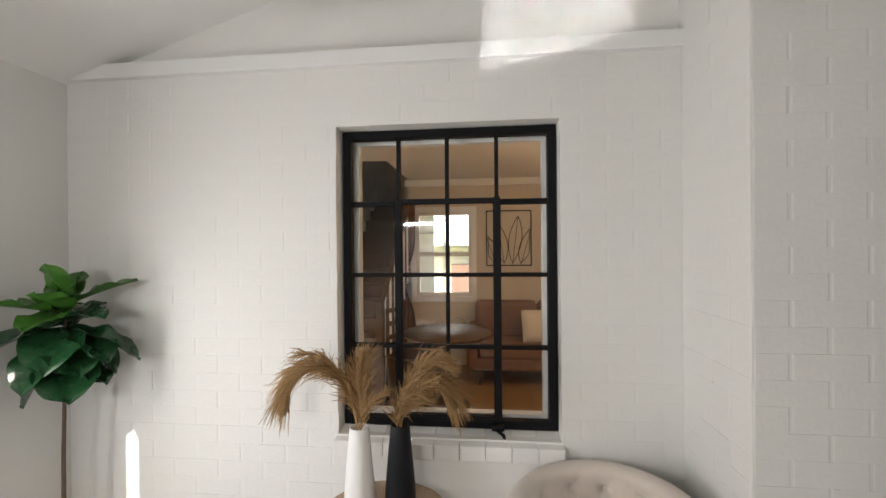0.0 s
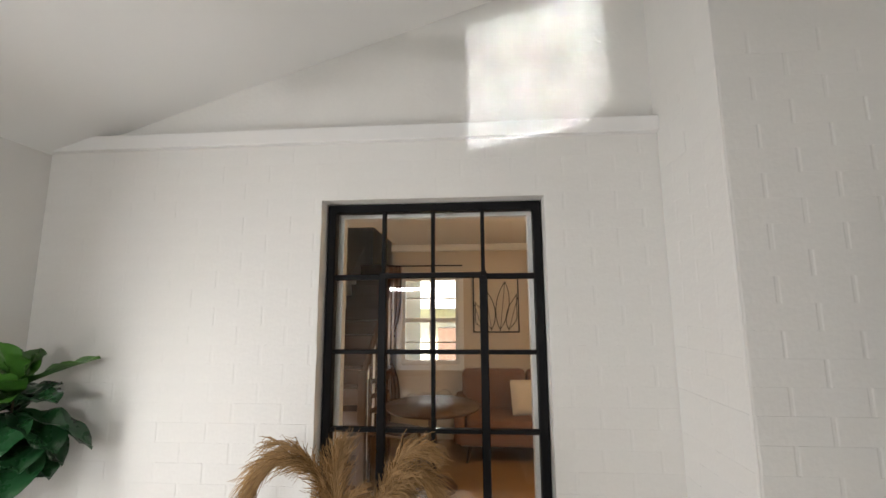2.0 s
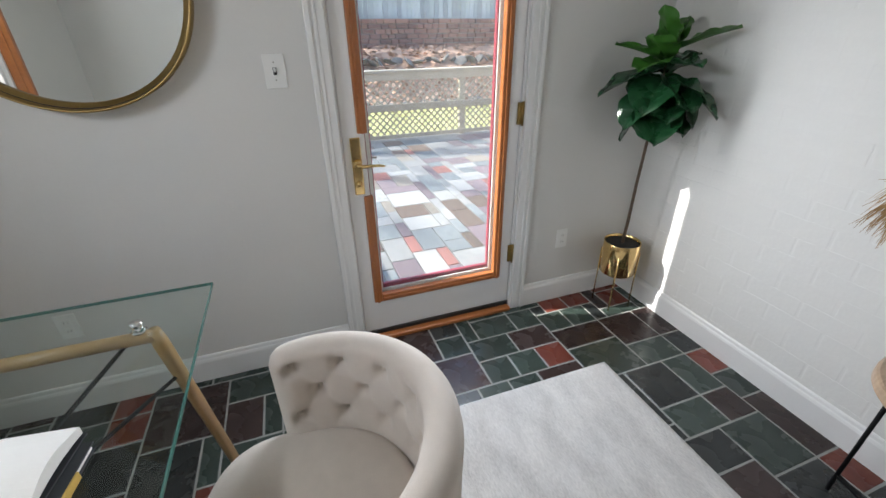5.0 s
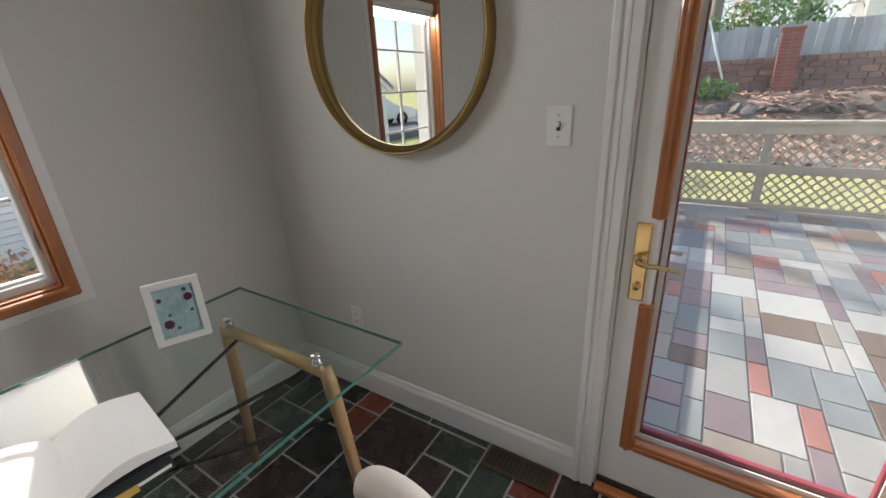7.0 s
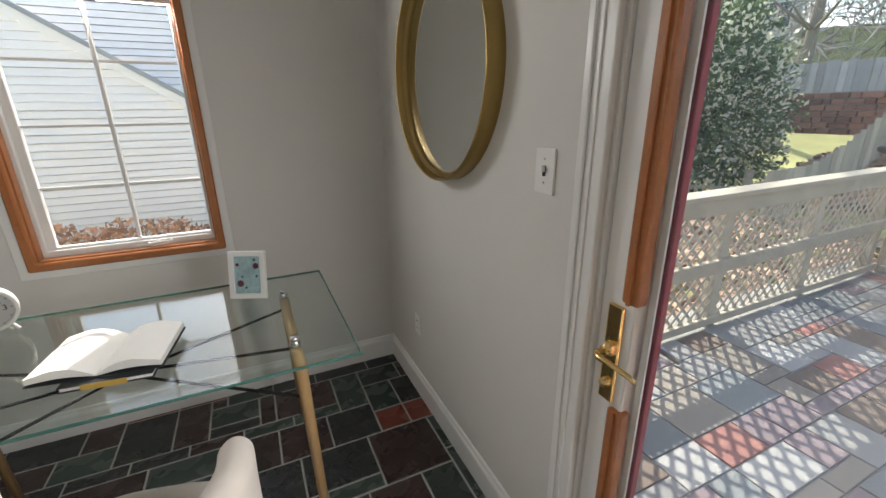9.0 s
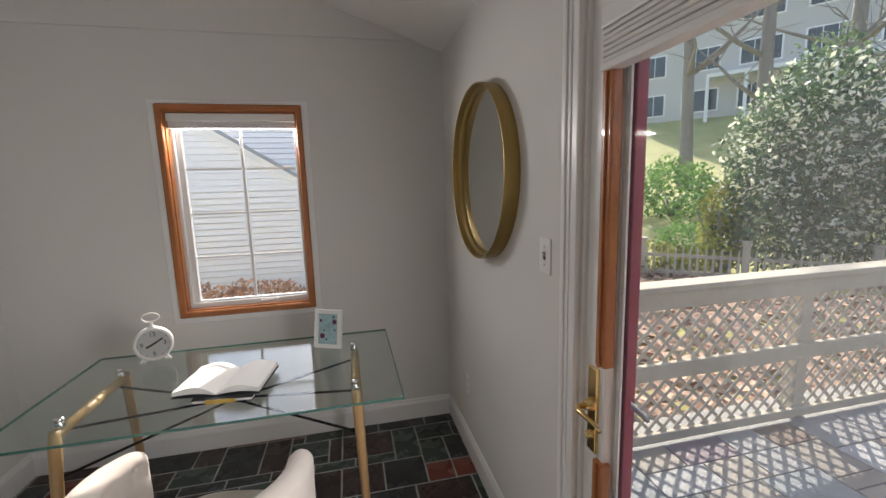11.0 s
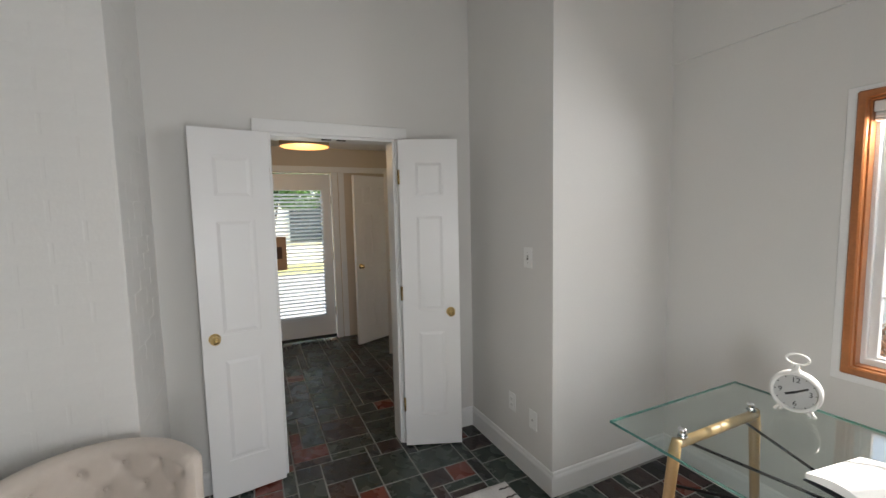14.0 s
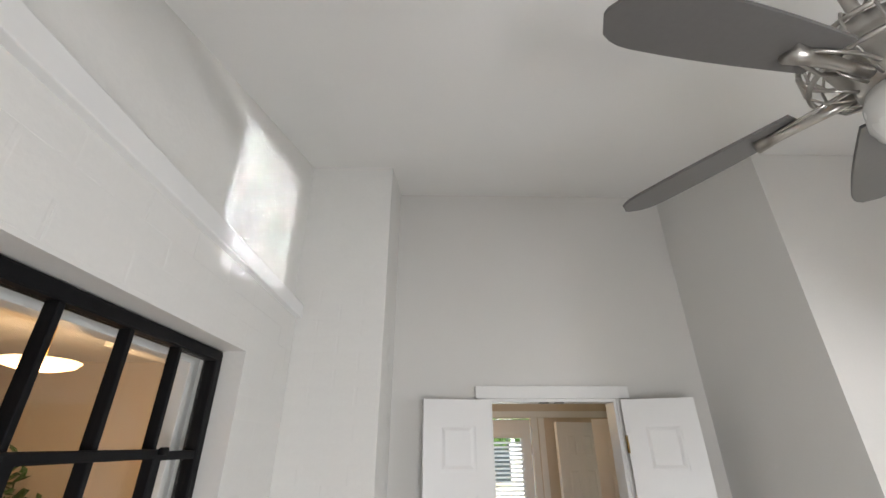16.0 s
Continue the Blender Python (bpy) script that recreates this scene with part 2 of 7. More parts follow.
def tube(name, pts, rads, material, parent=None, label="", seg=10):
    v, f = tube_data(pts, rads, seg)
    return mesh_part(name, v, f, material, parent, label)


def lathe(name, profile, material, parent=None, label="", seg=40, m=None):
    """A turned shape from (radius, height) pairs."""
    verts, faces = [], []
    for r, z in profile:
        for k in range(seg):
            a = 2 * math.pi * k / seg
            verts.append(Vector((r * math.cos(a), r * math.sin(a), z)))
    if m is not None:
        verts = [m @ v for v in verts]
    for i in range(len(profile) - 1):
        for k in range(seg):
            a, b = i * seg + k, i * seg + (k + 1) % seg
            faces.append((a, b, b + seg, a + seg))
    return mesh_part(name, verts, faces, material, parent, label)


def ring_frame(name, outer, inner, depth, material, parent=None, label="", axis="y", at=0.0, bevel=0.003):
    """A flat rectangular frame of four mitred bars; outer and inner are (a0, a1, z0, z1)."""
    bm = bmesh.new()
    (a0, a1, z0, z1), (b0, b1, w0, w1) = outer, inner
    loops = []
    for d in (0, depth):
        for ring in (((a0, z0), (a1, z0), (a1, z1), (a0, z1)), ((b0, w0), (b1, w0), (b1, w1), (b0, w1))):
            loops.append([bm.verts.new((a, at + d, z) if axis == "y" else (at + d, a, z)) for a, z in ring])
    for i in range(4):
        j = (i + 1) % 4
        bm.faces.new((loops[0][i], loops[0][j], loops[1][j], loops[1][i]))
        bm.faces.new((loops[2][i], loops[3][i], loops[3][j], loops[2][j]))
        bm.faces.new((loops[0][i], loops[2][i], loops[2][j], loops[0][j]))
        bm.faces.new((loops[1][i], loops[1][j], loops[3][j], loops[3][i]))
    bmesh.ops.recalc_face_normals(bm, faces=bm.faces)
    if bevel:
        bmesh.ops.bevel(bm, geom=list(bm.edges), offset=bevel, segments=1, affect="EDGES")
    return part(name, bm, material, parent, label)


def one_box(name, dims, material, parent=None, label="", bevel=0.003):
    bm = bmesh.new()
    box(bm, *dims, bevel=bevel)
    return part(name, bm, material, parent, label)


def text_part(name, body, size, m, material, parent, depth=0.0004):
    cu = bpy.data.curves.new(name, "FONT")
    cu.body, cu.size, cu.align_x, cu.align_y, cu.extrude = body, size, "CENTER", "CENTER", depth
    cu.materials.append(material)
    ob = new(name, cu)
    ob.parent = parent
    ob.matrix_basis = m
    return ob


BRASS = mat("polished_brass", (0.80, 0.58, 0.26), 0.15, 0.12, 14, 0.02, 200, metal=1.0)
AGED_BRASS = mat("brushed_gold_metal", (0.36, 0.25, 0.095), 0.4, 0.15, 6, 0.04, 160, metal=1.0)
CHROME = mat("polished_chrome", (0.80, 0.81, 0.82), 0.10, 0.05, 20, 0.0, 100, metal=1.0)
NICKEL = mat("brushed_nickel", (0.48, 0.46, 0.43), 0.32, 0.08, 20, 0.02, 200, metal=1.0)
WHITE_PLASTIC = mat("white_plastic", (0.82, 0.82, 0.80), 0.3, 0.02, 10, 0.0, 100)
DARK = mat("dark_slot", (0.02, 0.02, 0.02), 0.6, 0.1, 20, 0.0, 100)
DOOR_PAINT = mat("white_door_paint", (0.83, 0.83, 0.825), 0.36, 0.02, 5, 0.03, 80)
SHADE_CLOTH = mat("white_pleated_shade", (0.75, 0.74, 0.72), 0.8, 0.05, 10, 0.1, 200)
RED_PAINT = mat("dull_red_exterior_paint", (0.33, 0.035, 0.06), 0.5, 0.1, 10, 0.04, 100)
MIRROR = bpy.data.materials.new("mirror_glass")
MIRROR.use_nodes = True
MIRROR.node_tree.nodes["Principled BSDF"].inputs["Base Color"].default_value = (0.70, 0.72, 0.70, 1)
MIRROR.node_tree.nodes["Principled BSDF"].inputs["Metallic"].default_value = 1.0
MIRROR.node_tree.nodes["Principled BSDF"].inputs["Roughness"].default_value = 0.0


PANE_SOFT = pane_mat("casement_glass", gloss=0.15)


def dusty(m, share):
    """A faint film of dust on glass that catches the sun."""
    nt = m.node_tree
    out = nt.nodes["Material Output"]
    tl, mx = nt.nodes.new("ShaderNodeBsdfTranslucent"), nt.nodes.new("ShaderNodeMixShader")
    tl.inputs[0].default_value = (0.9, 0.9, 0.88, 1)
    nz, mr = nt.nodes.new("ShaderNodeTexNoise"), nt.nodes.new("ShaderNodeMapRange")
    nz.inputs["Scale"].default_value = 3.0
    mr.inputs["To Min"].default_value, mr.inputs["To Max"].default_value = share * 0.6, share * 1.4
    nt.links.new(nz.outputs["Fac"], mr.inputs["Value"])
    nt.links.new(mr.outputs[0], mx.inputs[0])
    nt.links.new(out.inputs[0].links[0].from_socket, mx.inputs[1])
    nt.links.new(tl.outputs[0], mx.inputs[2])
    nt.links.new(mx.outputs[0], out.inputs[0])
    return m


DOOR_GLASS = dusty(pane_mat("door_glass", gloss=0.15), 0.018)


def pane(name, dims, parent, material=None):
    ob = one_box(name, dims, material or PANE, parent, "", 0.0)
    ob.visible_shadow = False
    return ob


# ---- steel window in the brick wall ----
def steel_window():
    t = structure(thing("window_1", pose(0, 0, 0), "black steel casement window with sixteen panes in white brick", "window"), "black steel casement window with sixteen panes in white brick", "window")
    x0, x1, z0, z1 = WX0 + 0.004, WX1 - 0.004, WZ0 + 0.012, WZ1 - 0.004
    y = N + 0.075
    f = 0.036
    ring_frame("window_frame", (x0, x1, z0, z1), (x0 + f, x1 - f, z0 + f, z1 - f), 0.05, BLACK_STEEL, t, at=y, bevel=0.004)
    gx0, gx1, gz0, gz1 = x0 + f, x1 - f, z0 + f, z1 - f
    cx = [gx0 + (gx1 - gx0) * k / 4 for k in range(5)]
    cz = [gz0, 1.137, 1.456, 1.777, gz1]
    # opening casement: the two middle columns, the lower three rows
    s = 0.017
    ring_frame("casement_frame", (cx[1] - s, cx[3] + s, gz0 - 0.004, cz[3] + s), (cx[1] + s, cx[3] - s, gz0 + 0.022, cz[3] - s * 0.4), 0.034, BLACK_STEEL, t, at=y - 0.012, bevel=0.004)
    for k in (1, 2, 3):
        low = cz[3] if k != 2 else gz0
        one_box("muntin", (cx[k] - 0.0085, cx[k] + 0.0085, y + 0.004, y + 0.036, low, gz1), BLACK_STEEL, t, bevel=0.003)
    for k in (1, 2, 3):
        w = 0.009 if k < 3 else 0.012
        for a, b in ((gx0, cx[1] - s), (cx[1] + s, cx[3] - s), (cx[3] + s, gx1)):
            if k == 3 and a > gx0 and b < gx1:
                continue
            one_box("muntin", (a, b, y + 0.004, y + 0.036, cz[k] - w, cz[k] + w), BLACK_STEEL, t, bevel=0.003)
    for i in range(4):
        for k in range(4):
            pane("pane", (cx[i] + 0.002, cx[i + 1] - 0.002, y + 0.020, y + 0.023, cz[k] + 0.002, cz[k + 1] - 0.002), t)
    h = one_box("latch", (cx[3] - 0.030, cx[3] + 0.024, y - 0.045, y - 0.012, gz0 - 0.028, gz0 - 0.002), BLACK_STEEL, t, bevel=0.006)
    tube("latch_lever", [(cx[3] - 0.01, y - 0.04, gz0 - 0.02), (cx[3] + 0.02, y - 0.06, gz0 - 0.035), (cx[3] + 0.028, y - 0.065, gz0 - 0.06)], [0.007, 0.008, 0.005], BLACK_STEEL, t)
    one_box("stay_peg", (cx[3] - 0.012, cx[3] + 0.012, y - 0.03, y - 0.012, cz[3] + 0.002, cz[3] + 0.022), BLACK_STEEL, t, bevel=0.004)
    # pale reveal of the living room side
    ring_frame("inner_lining", (WX0, WX1, WZ0, WZ1), (WX0 + 0.055, WX1 - 0.055, WZ0 + 0.05, WZ1 - 0.05), 0.05, TRIM, t, at=N + 0.155, bevel=0.002)


steel_window()


def brick_sill():
    t = structure(thing("window_sill", pose(0, 0, 0), "white painted rowlock brick sill sloping into the room", "sill"), "white painted rowlock brick sill sloping into the room", "sill")
    n = 9
    for k in range(n):
        a = WX0 - 0.01 + (WX1 - WX0 + 0.02) * k / n
        b = WX0 - 0.01 + (WX1 - WX0 + 0.02) * (k + 1) / n
        bm = bmesh.new()
        j = random.uniform(-0.0018, 0.0018)
        vs = box(bm, a + 0.0008, b - 0.0008, N - 0.035 + j, N + 0.12, 0.690, 0.780, bevel=0.004)
        for v in bm.verts:
            if v.co.z > 0.74:
                v.co.z -= (N + 0.09 - v.co.y) * 0.22
        part("brick", bm, PAINT_BRICK, t, smooth=False)


brick_sill()


# ---- glass door ----
def glass_door():
    t = structure(thing("door_1", pose(W, 0, 0), "", ""), "closed white glass patio door with orange stained wood stops", "door")
    y0, y1, z1 = DY0 + 0.012, DY1 - 0.012, DZ1 - 0.014
    g0, g1, gz0, gz1 = 0.662, 1.283, 0.262, 1.915
    ring_frame("leaf", (y0, y1, 0.03, z1), (g0 - 0.012, g1 + 0.012, gz0 - 0.012, gz1 + 0.012), 0.045, DOOR_PAINT, t, axis="x", at=-0.062, bevel=0.003)
    pane("pane", (-0.044, -0.038, g0 - 0.012, g1 + 0.012, gz0 - 0.012, gz1 + 0.012), t, DOOR_GLASS)
    pane("pane", (-0.056, -0.052, g0 - 0.012, g1 + 0.012, gz0 - 0.012, gz1 + 0.012), t, DOOR_GLASS)

    def stop(name, a0, a1, b0, b1):
        ob = one_box(name, (-0.037, -0.004, a0, a1, b0, b1), OAK_STAIN, t, "orange stained moulded wood stop", 0.006)
        w = 0.010
        if a1 - a0 < b1 - b0:
            one_box("bead", (-0.004, 0.002, (a0 + a1) / 2 - w / 2, (a0 + a1) / 2 + w / 2, b0, b1), OAK_STAIN, t, "", 0.002)
        else:
            one_box("bead", (-0.004, 0.002, a0, a1, (b0 + b1) / 2 - w / 2, (b0 + b1) / 2 + w / 2), OAK_STAIN, t, "", 0.002)
    e = 0.042
    stop("glazing_stop", g0 - e, g0, 1.07, gz1 + e)
    stop("glazing_stop", g0 - e, g0, gz0 - e, 0.795)
    stop("glazing_stop", g1, g1 + e, gz0 - e, gz1 + e)
    stop("glazing_stop", g0, g1, gz0 - e, gz0)
    stop("glazing_stop", g0, g1, gz1, gz1 + e)
    # grey spacer and red exterior sill seen through the glass
    ring_frame("spacer", (g0 - 0.004, g1 + 0.004, gz0 - 0.004, gz1 + 0.004), (g0 + 0.012, g1 - 0.012, gz0 + 0.012, gz1 - 0.012), 0.006, TRIM, t, axis="x", at=-0.0515, bevel=0.0)
    ring_frame("outer_stop", (g0 - 0.01, g1 + 0.01, gz0 - 0.01, gz1 + 0.01), (g0 + 0.018, g1 - 0.018, gz0 + 0.03, gz1 - 0.018), 0.02, RED_PAINT, t, "dull red painted outer bead", axis="x", at=-0.078, bevel=0.002)
    # lock set
    lock = one_box("lock_plate", (-0.018, -0.008, 0.585, 0.628, 0.805, 1.055), BRASS, t, "brass lock plate", 0.004)
    lathe("lever_rose", [(0.0, 0.020), (0.012, 0.020), (0.016, 0.012), (0.019, 0.0)], BRASS, lock, m=pose(-0.008, 0.606, 0.945, 0, 90, 0), seg=20)
    tube("lever", [(0.005, 0.606, 0.945), (0.035, 0.606, 0.945), (0.042, 0.620, 0.945), (0.040, 0.66, 0.944), (0.036, 0.70, 0.940), (0.038, 0.715, 0.936)], [0.008, 0.008, 0.008, 0.007, 0.006, 0.005], BRASS, lock)
    lathe("thumb_turn", [(0.0, 0.016), (0.010, 0.014), (0.013, 0.0)], BRASS, lock, m=pose(-0.008, 0.606, 0.855, 0, 90, 0), seg=18)
    tube("outer_lever", [(-0.06, 0.606, 0.945), (-0.105, 0.606, 0.945), (-0.11, 0.63, 0.945), (-0.105, 0.71, 0.94)], [0.008, 0.008, 0.008, 0.006], NICKEL, lock)
    for z in (0.36, 1.10, 1.82):
        one_box("hinge", (-0.014, -0.004, y1 - 0.020, y1 + 0.016, z - 0.05, z + 0.05), AGED_BRASS, t, "dull brass butt hinge", 0.002)
        tube("hinge_pin", [(0.0, y1 + 0.002, z - 0.055), (0.0, y1 + 0.002, z + 0.055)], 0.006, AGED_BRASS, t)
    # jamb, moulded casing, threshold
    one_box("jamb", (-0.13, -0.006, DY0 - 0.001, DY0 + 0.010, 0, DZ1), TRIM, t)
    one_box("jamb", (-0.13, -0.006, DY1 - 0.010, DY1 + 0.001, 0, DZ1), TRIM, t)
    one_box("outer_casing", (-0.19, -0.131, DY0 - 0.07, DY0 + 0.008, 0, DZ1 + 0.07), RED_PAINT, t, "dull red painted outer casing", 0.003)
    one_box("outer_casing", (-0.19, -0.131, DY1 - 0.008, DY1 + 0.07, 0, DZ1 + 0.07), RED_PAINT, t, "dull red painted outer casing", 0.003)
    one_box("head_jamb", (-0.13, -0.006, DY0 + 0.010, DY1 - 0.010, DZ1 - 0.012, DZ1 + 0.001), TRIM, t)
    for a, b in ((DY0 - 0.072, DY0 + 0.002), (DY1 - 0.002, DY1 + 0.072)):
        one_box("casing", (0.0, 0.016, a, b, 0, DZ1 + 0.07), TRIM, t, bevel=0.004)
        one_box("casing_bead", (0.0155, 0.023, a + (0.0 if a < 1 else 0.052), a + (0.022 if a < 1 else 0.074), 0, DZ1 + 0.07), TRIM, t, bevel=0.004)
        one_box("casing_bead", (0.0155, 0.020, (a + b) / 2 - 0.006, (a + b) / 2 + 0.006, 0, DZ1 + 0.07), TRIM, t, bevel=0.002)
    one_box("head_casing", (0.0, 0.018, DY0 + 0.002, DY1 - 0.002, DZ1, DZ1 + 0.07), TRIM, t, bevel=0.004)
    one_box("threshold", (-0.13, 0.030, DY0 + 0.01, DY1 - 0.01, -0.004, 0.022), OAK_STAIN, t, "worn brown wooden threshold", 0.008)
    one_box("door_sweep", (-0.018, -0.006, y0, y1, 0.022, 0.045), DARK, t, bevel=0.002)
    # pleated shade gathered at the top of the glass
    sh = tagged(new("pleated_shade"), "white pleated window shade gathered at the door top", "shade")
    sh.location = (W, 0, 0)
    one_box("head_rail", (-0.034, 0.012, g0 - 0.03, g1 + 0.03, 1.905, 1.955), WHITE_PLASTIC, sh, bevel=0.004)
    for k in range(6):
        one_box("pleat", (-0.030, 0.008 - 0.002 * (k % 2), g0 - 0.028, g1 + 0.028, 1.905 - 0.0125 * (k + 1), 1.905 - 0.0125 * k - 0.0015), SHADE_CLOTH, sh, bevel=0.003)
    one_box("bottom_rail", (-0.032, 0.010, g0 - 0.03, g1 + 0.03, 1.812, 1.829), WHITE_PLASTIC, sh, bevel=0.003)


glass_door()


# ---- casement window over the desk ----
def south_window():
    t = structure(thing("window_2", pose(0, S, 0), "", ""), "casement window with orange stained wood casing and white grille", "window")
    ox0, ox1, oz0, oz1 = -0.683, 0.070, 0.838, 2.034
    c = 0.034
    ring_frame("wood_casing", (ox0, ox1, oz0, oz1), (ox0 + c, ox1 - c, oz0 + c, oz1 - c), 0.042, OAK_STAIN, t, "orange stained wood casing", at=-0.020, bevel=0.006)
    ring_frame("wood_lining", (ox0 + c - 0.002, ox1 - c + 0.002, oz0 + c - 0.002, oz1 - c + 0.002), (ox0 + c + 0.007, ox1 - c - 0.007, oz0 + c + 0.007, oz1 - c - 0.007), 0.05, OAK_STAIN, t, at=-0.055, bevel=0.002)
    ring_frame("white_trim", (ox0 - 0.036, ox1 + 0.036, oz0 - 0.034, oz1 + 0.022), (ox0, ox1, oz0, oz1), 0.008, TRIM, t, at=-0.001, bevel=0.002)
    i0, i1, j0, j1 = ox0 + c + 0.004, ox1 - c - 0.004, oz0 + c + 0.004, oz1 - c - 0.004
    ring_frame("outer_sash", (i0, i1, j0, j1), (i0 + 0.020, i1 - 0.020, j0 + 0.030, j1 - 0.02), 0.06, TRIM, t, at=-0.11, bevel=0.003)
    ring_frame("sash", (i0 + 0.018, i1 - 0.018, j0 + 0.028, j1 - 0.018), (-0.632, -0.018, 0.916, 1.965), 0.03, TRIM, t, at=-0.10, bevel=0.003)
    g0, g1, k0, k1 = -0.632, -0.018, 0.916, 1.965
    pane("pane", (g0 - 0.004, g1 + 0.004, -0.090, -0.086, k0 - 0.004, k1 + 0.004), t, PANE_SOFT)
    one_box("grille_bar", ((g0 + g1) / 2 - 0.008, (g0 + g1) / 2 + 0.008, -0.098, -0.080, k0, k1), TRIM, t, bevel=0.003)
    for k in (1, 2, 3):
        z = k0 + (1.945 - k0) * k / 4
        for a, b in ((g0, (g0 + g1) / 2 - 0.008), ((g0 + g1) / 2 + 0.008, g1)):
            one_box("grille_bar", (a, b, -0.097, -0.081, z - 0.006, z + 0.006), TRIM, t, bevel=0.002)
    tube("crank", [(-0.36, -0.06, 0.893), (-0.37, -0.03, 0.893), (-0.45, -0.028, 0.898), (-0.46, -0.028, 0.905)], [0.008, 0.006, 0.005, 0.007], WHITE_PLASTIC, t)
    one_box("crank_base", (-0.40, -0.31, -0.07, -0.045, 0.878, 0.892), WHITE_PLASTIC, t, bevel=0.004)
    one_box("sash_lock", (-0.645, -0.632, -0.07, -0.05, 1.0, 1.07), WHITE_PLASTIC, t, bevel=0.004)
    sh = tagged(new("roller_shade"), "white shade rolled up at the window head", "shade")
    sh.location = (0, S, 0)
    one_box("head_rail", (i0 + 0.004, i1 - 0.004, -0.05, -0.012, 1.946, 1.990), WHITE_PLASTIC, sh, bevel=0.004)
    for k in range(3):
        one_box("pleat", (i0 + 0.008, i1 - 0.008, -0.045, -0.017, 1.944 - 0.012 * (k + 1), 1.944 - 0.012 * k - 0.0015), SHADE_CLOTH, sh, bevel=0.003)


south_window()


# ---- panelled doors ----
def panel_door(name, width, height, cols, label, material=None, knob_z=0.92, knob_side=1, hinges=True, group=""):
    """A hinged six-panel leaf: hinge edge at x = 0, leaf along +x, faces at y = 0 and y = 0.035."""
    t = tagged(thing(name, pose(0, 0, 0), label, "door", group), kind="structure")
    material = material or DOOR_PAINT
    bm = bmesh.new()
    st, gap = 0.092 if cols == 1 else 0.11, 0.09
    box(bm, 0, width, 0.004, 0.031, 0.012, height, bevel=0.002)
    cw = (width - 2 * st - gap * (cols - 1)) / cols
    zs = ((0.22, 0.80), (0.93, 1.56), (1.67, 1.90))
    xs = [(st + k * (cw + gap), st + k * (cw + gap) + cw) for k in range(cols)]
    for y0, y1 in ((-0.0005, 0.0055), (0.0295, 0.0355)):
        cuts = [0.0] + [v for x in xs for v in x] + [width]
        for k in range(0, len(cuts), 2):
            box(bm, cuts[k], cuts[k + 1], y0, y1, 0.012, height)
        lv = [0.012] + [v for z in zs for v in z] + [height]
        for a, b in xs:
            for k in range(0, len(lv), 2):
                box(bm, a, b, y0, y1, lv[k], lv[k + 1])
    part("leaf", bm, material, t)
    for a, b in xs:
        for z0, z1 in zs:
            for y, o in ((0.004, -1), (0.031, 1)):
                bm = bmesh.new()
                vs = box(bm, a + 0.012, b - 0.012, y, y + o * 0.005, z0 + 0.012, z1 - 0.012)
                for v in bm.verts:
                    if abs(v.co.y - (y + o * 0.005)) < 1e-6:
                        v.co.x += 0.018 if v.co.x < (a + b) / 2 else -0.018
                        v.co.z += 0.018 if v.co.z < (z0 + z1) / 2 else -0.018
                part("raised_panel", bm, material, t)
    kx = width - 0.06
    prof = [(0.0, 0.058), (0.014, 0.056), (0.024, 0.046), (0.026, 0.036), (0.020, 0.024), (0.011, 0.016), (0.012, 0.008), (0.028, 0.006), (0.030, 0.0)]
    lathe("door_knob", prof, BRASS, t, "polished brass door knob", m=pose(kx, 0.0, knob_z, 90, 0, 0), seg=24)
    lathe("door_knob", prof, BRASS, t, "polished brass door knob", m=pose(kx, 0.035, knob_z, -90, 0, 0), seg=24)
    if hinges:
        for z in (0.30, 1.05, 1.80):
            tube("hinge", [(-0.002, -0.004, z - 0.045), (-0.002, -0.004, z + 0.045)], 0.007, AGED_BRASS, t, "dull brass hinge")
    return t


def place(ob, m):
    ob.matrix_world = m
    return ob


def leaf_pose(hx, hy, tx, ty):
    return pose(hx, hy, 0, 0, 0, math.degrees(math.atan2(ty - hy, tx - hx)))


door_label = "white panelled door leaf standing open, brass knob"
place(panel_door("door_2", 0.385, 2.035, 1, door_label, group="double doors"), leaf_pose(1.775, 1.172, 1.715, 1.56))
place(panel_door("door_3", 0.375, 2.035, 1, door_label, group="double doors"), leaf_pose(1.765, 0.395, 1.625, 0.035) @ pose(0, -0.035, 0))


def casing(name, wall_x, y0, y1, z1, side, label, w=0.068):
    """Door casing on a wall face across x; side is the way it stands out."""
    t = structure(thing(name, pose(wall_x, 0, 0), "", ""), label, "trim")
    a, b = sorted((0.0, side * 0.018))
    one_box("side_casing", (a, b, y0 - w, y0, 0, z1), TRIM, t, bevel=0.004)
    one_box("side_casing", (a, b, y1, y1 + w, 0, z1), TRIM, t, bevel=0.004)
    one_box("head_casing", (a * 1.2, b * 1.2, y0 - w - 0.012, y1 + w + 0.012, z1, z1 + 0.072), TRIM, t, bevel=0.004)
    return t


t = casing("door_trim", E, EY0, EY1, EZ1, -1, "white painted door casing of the double doors")
one_box("jamb", (-0.004, 0.124, EY0 - 0.001, EY0 + 0.016, 0, EZ1), TRIM, t)
one_box("jamb", (-0.004, 0.124, EY1 - 0.016, EY1 + 0.001, 0, EZ1), TRIM, t)
one_box("head_jamb", (-0.004, 0.124, EY0 + 0.016, EY1 - 0.016, EZ1 - 0.018, EZ1 + 0.001), TRIM, t)
for dy in (-0.045, 0.045):
    one_box("catch_plate", (0.012, 0.040, (EY0 + EY1) / 2 + dy - 0.028, (EY0 + EY1) / 2 + dy + 0.028, EZ1 - 0.022, EZ1 - 0.018), DARK, t, bevel=0.001)


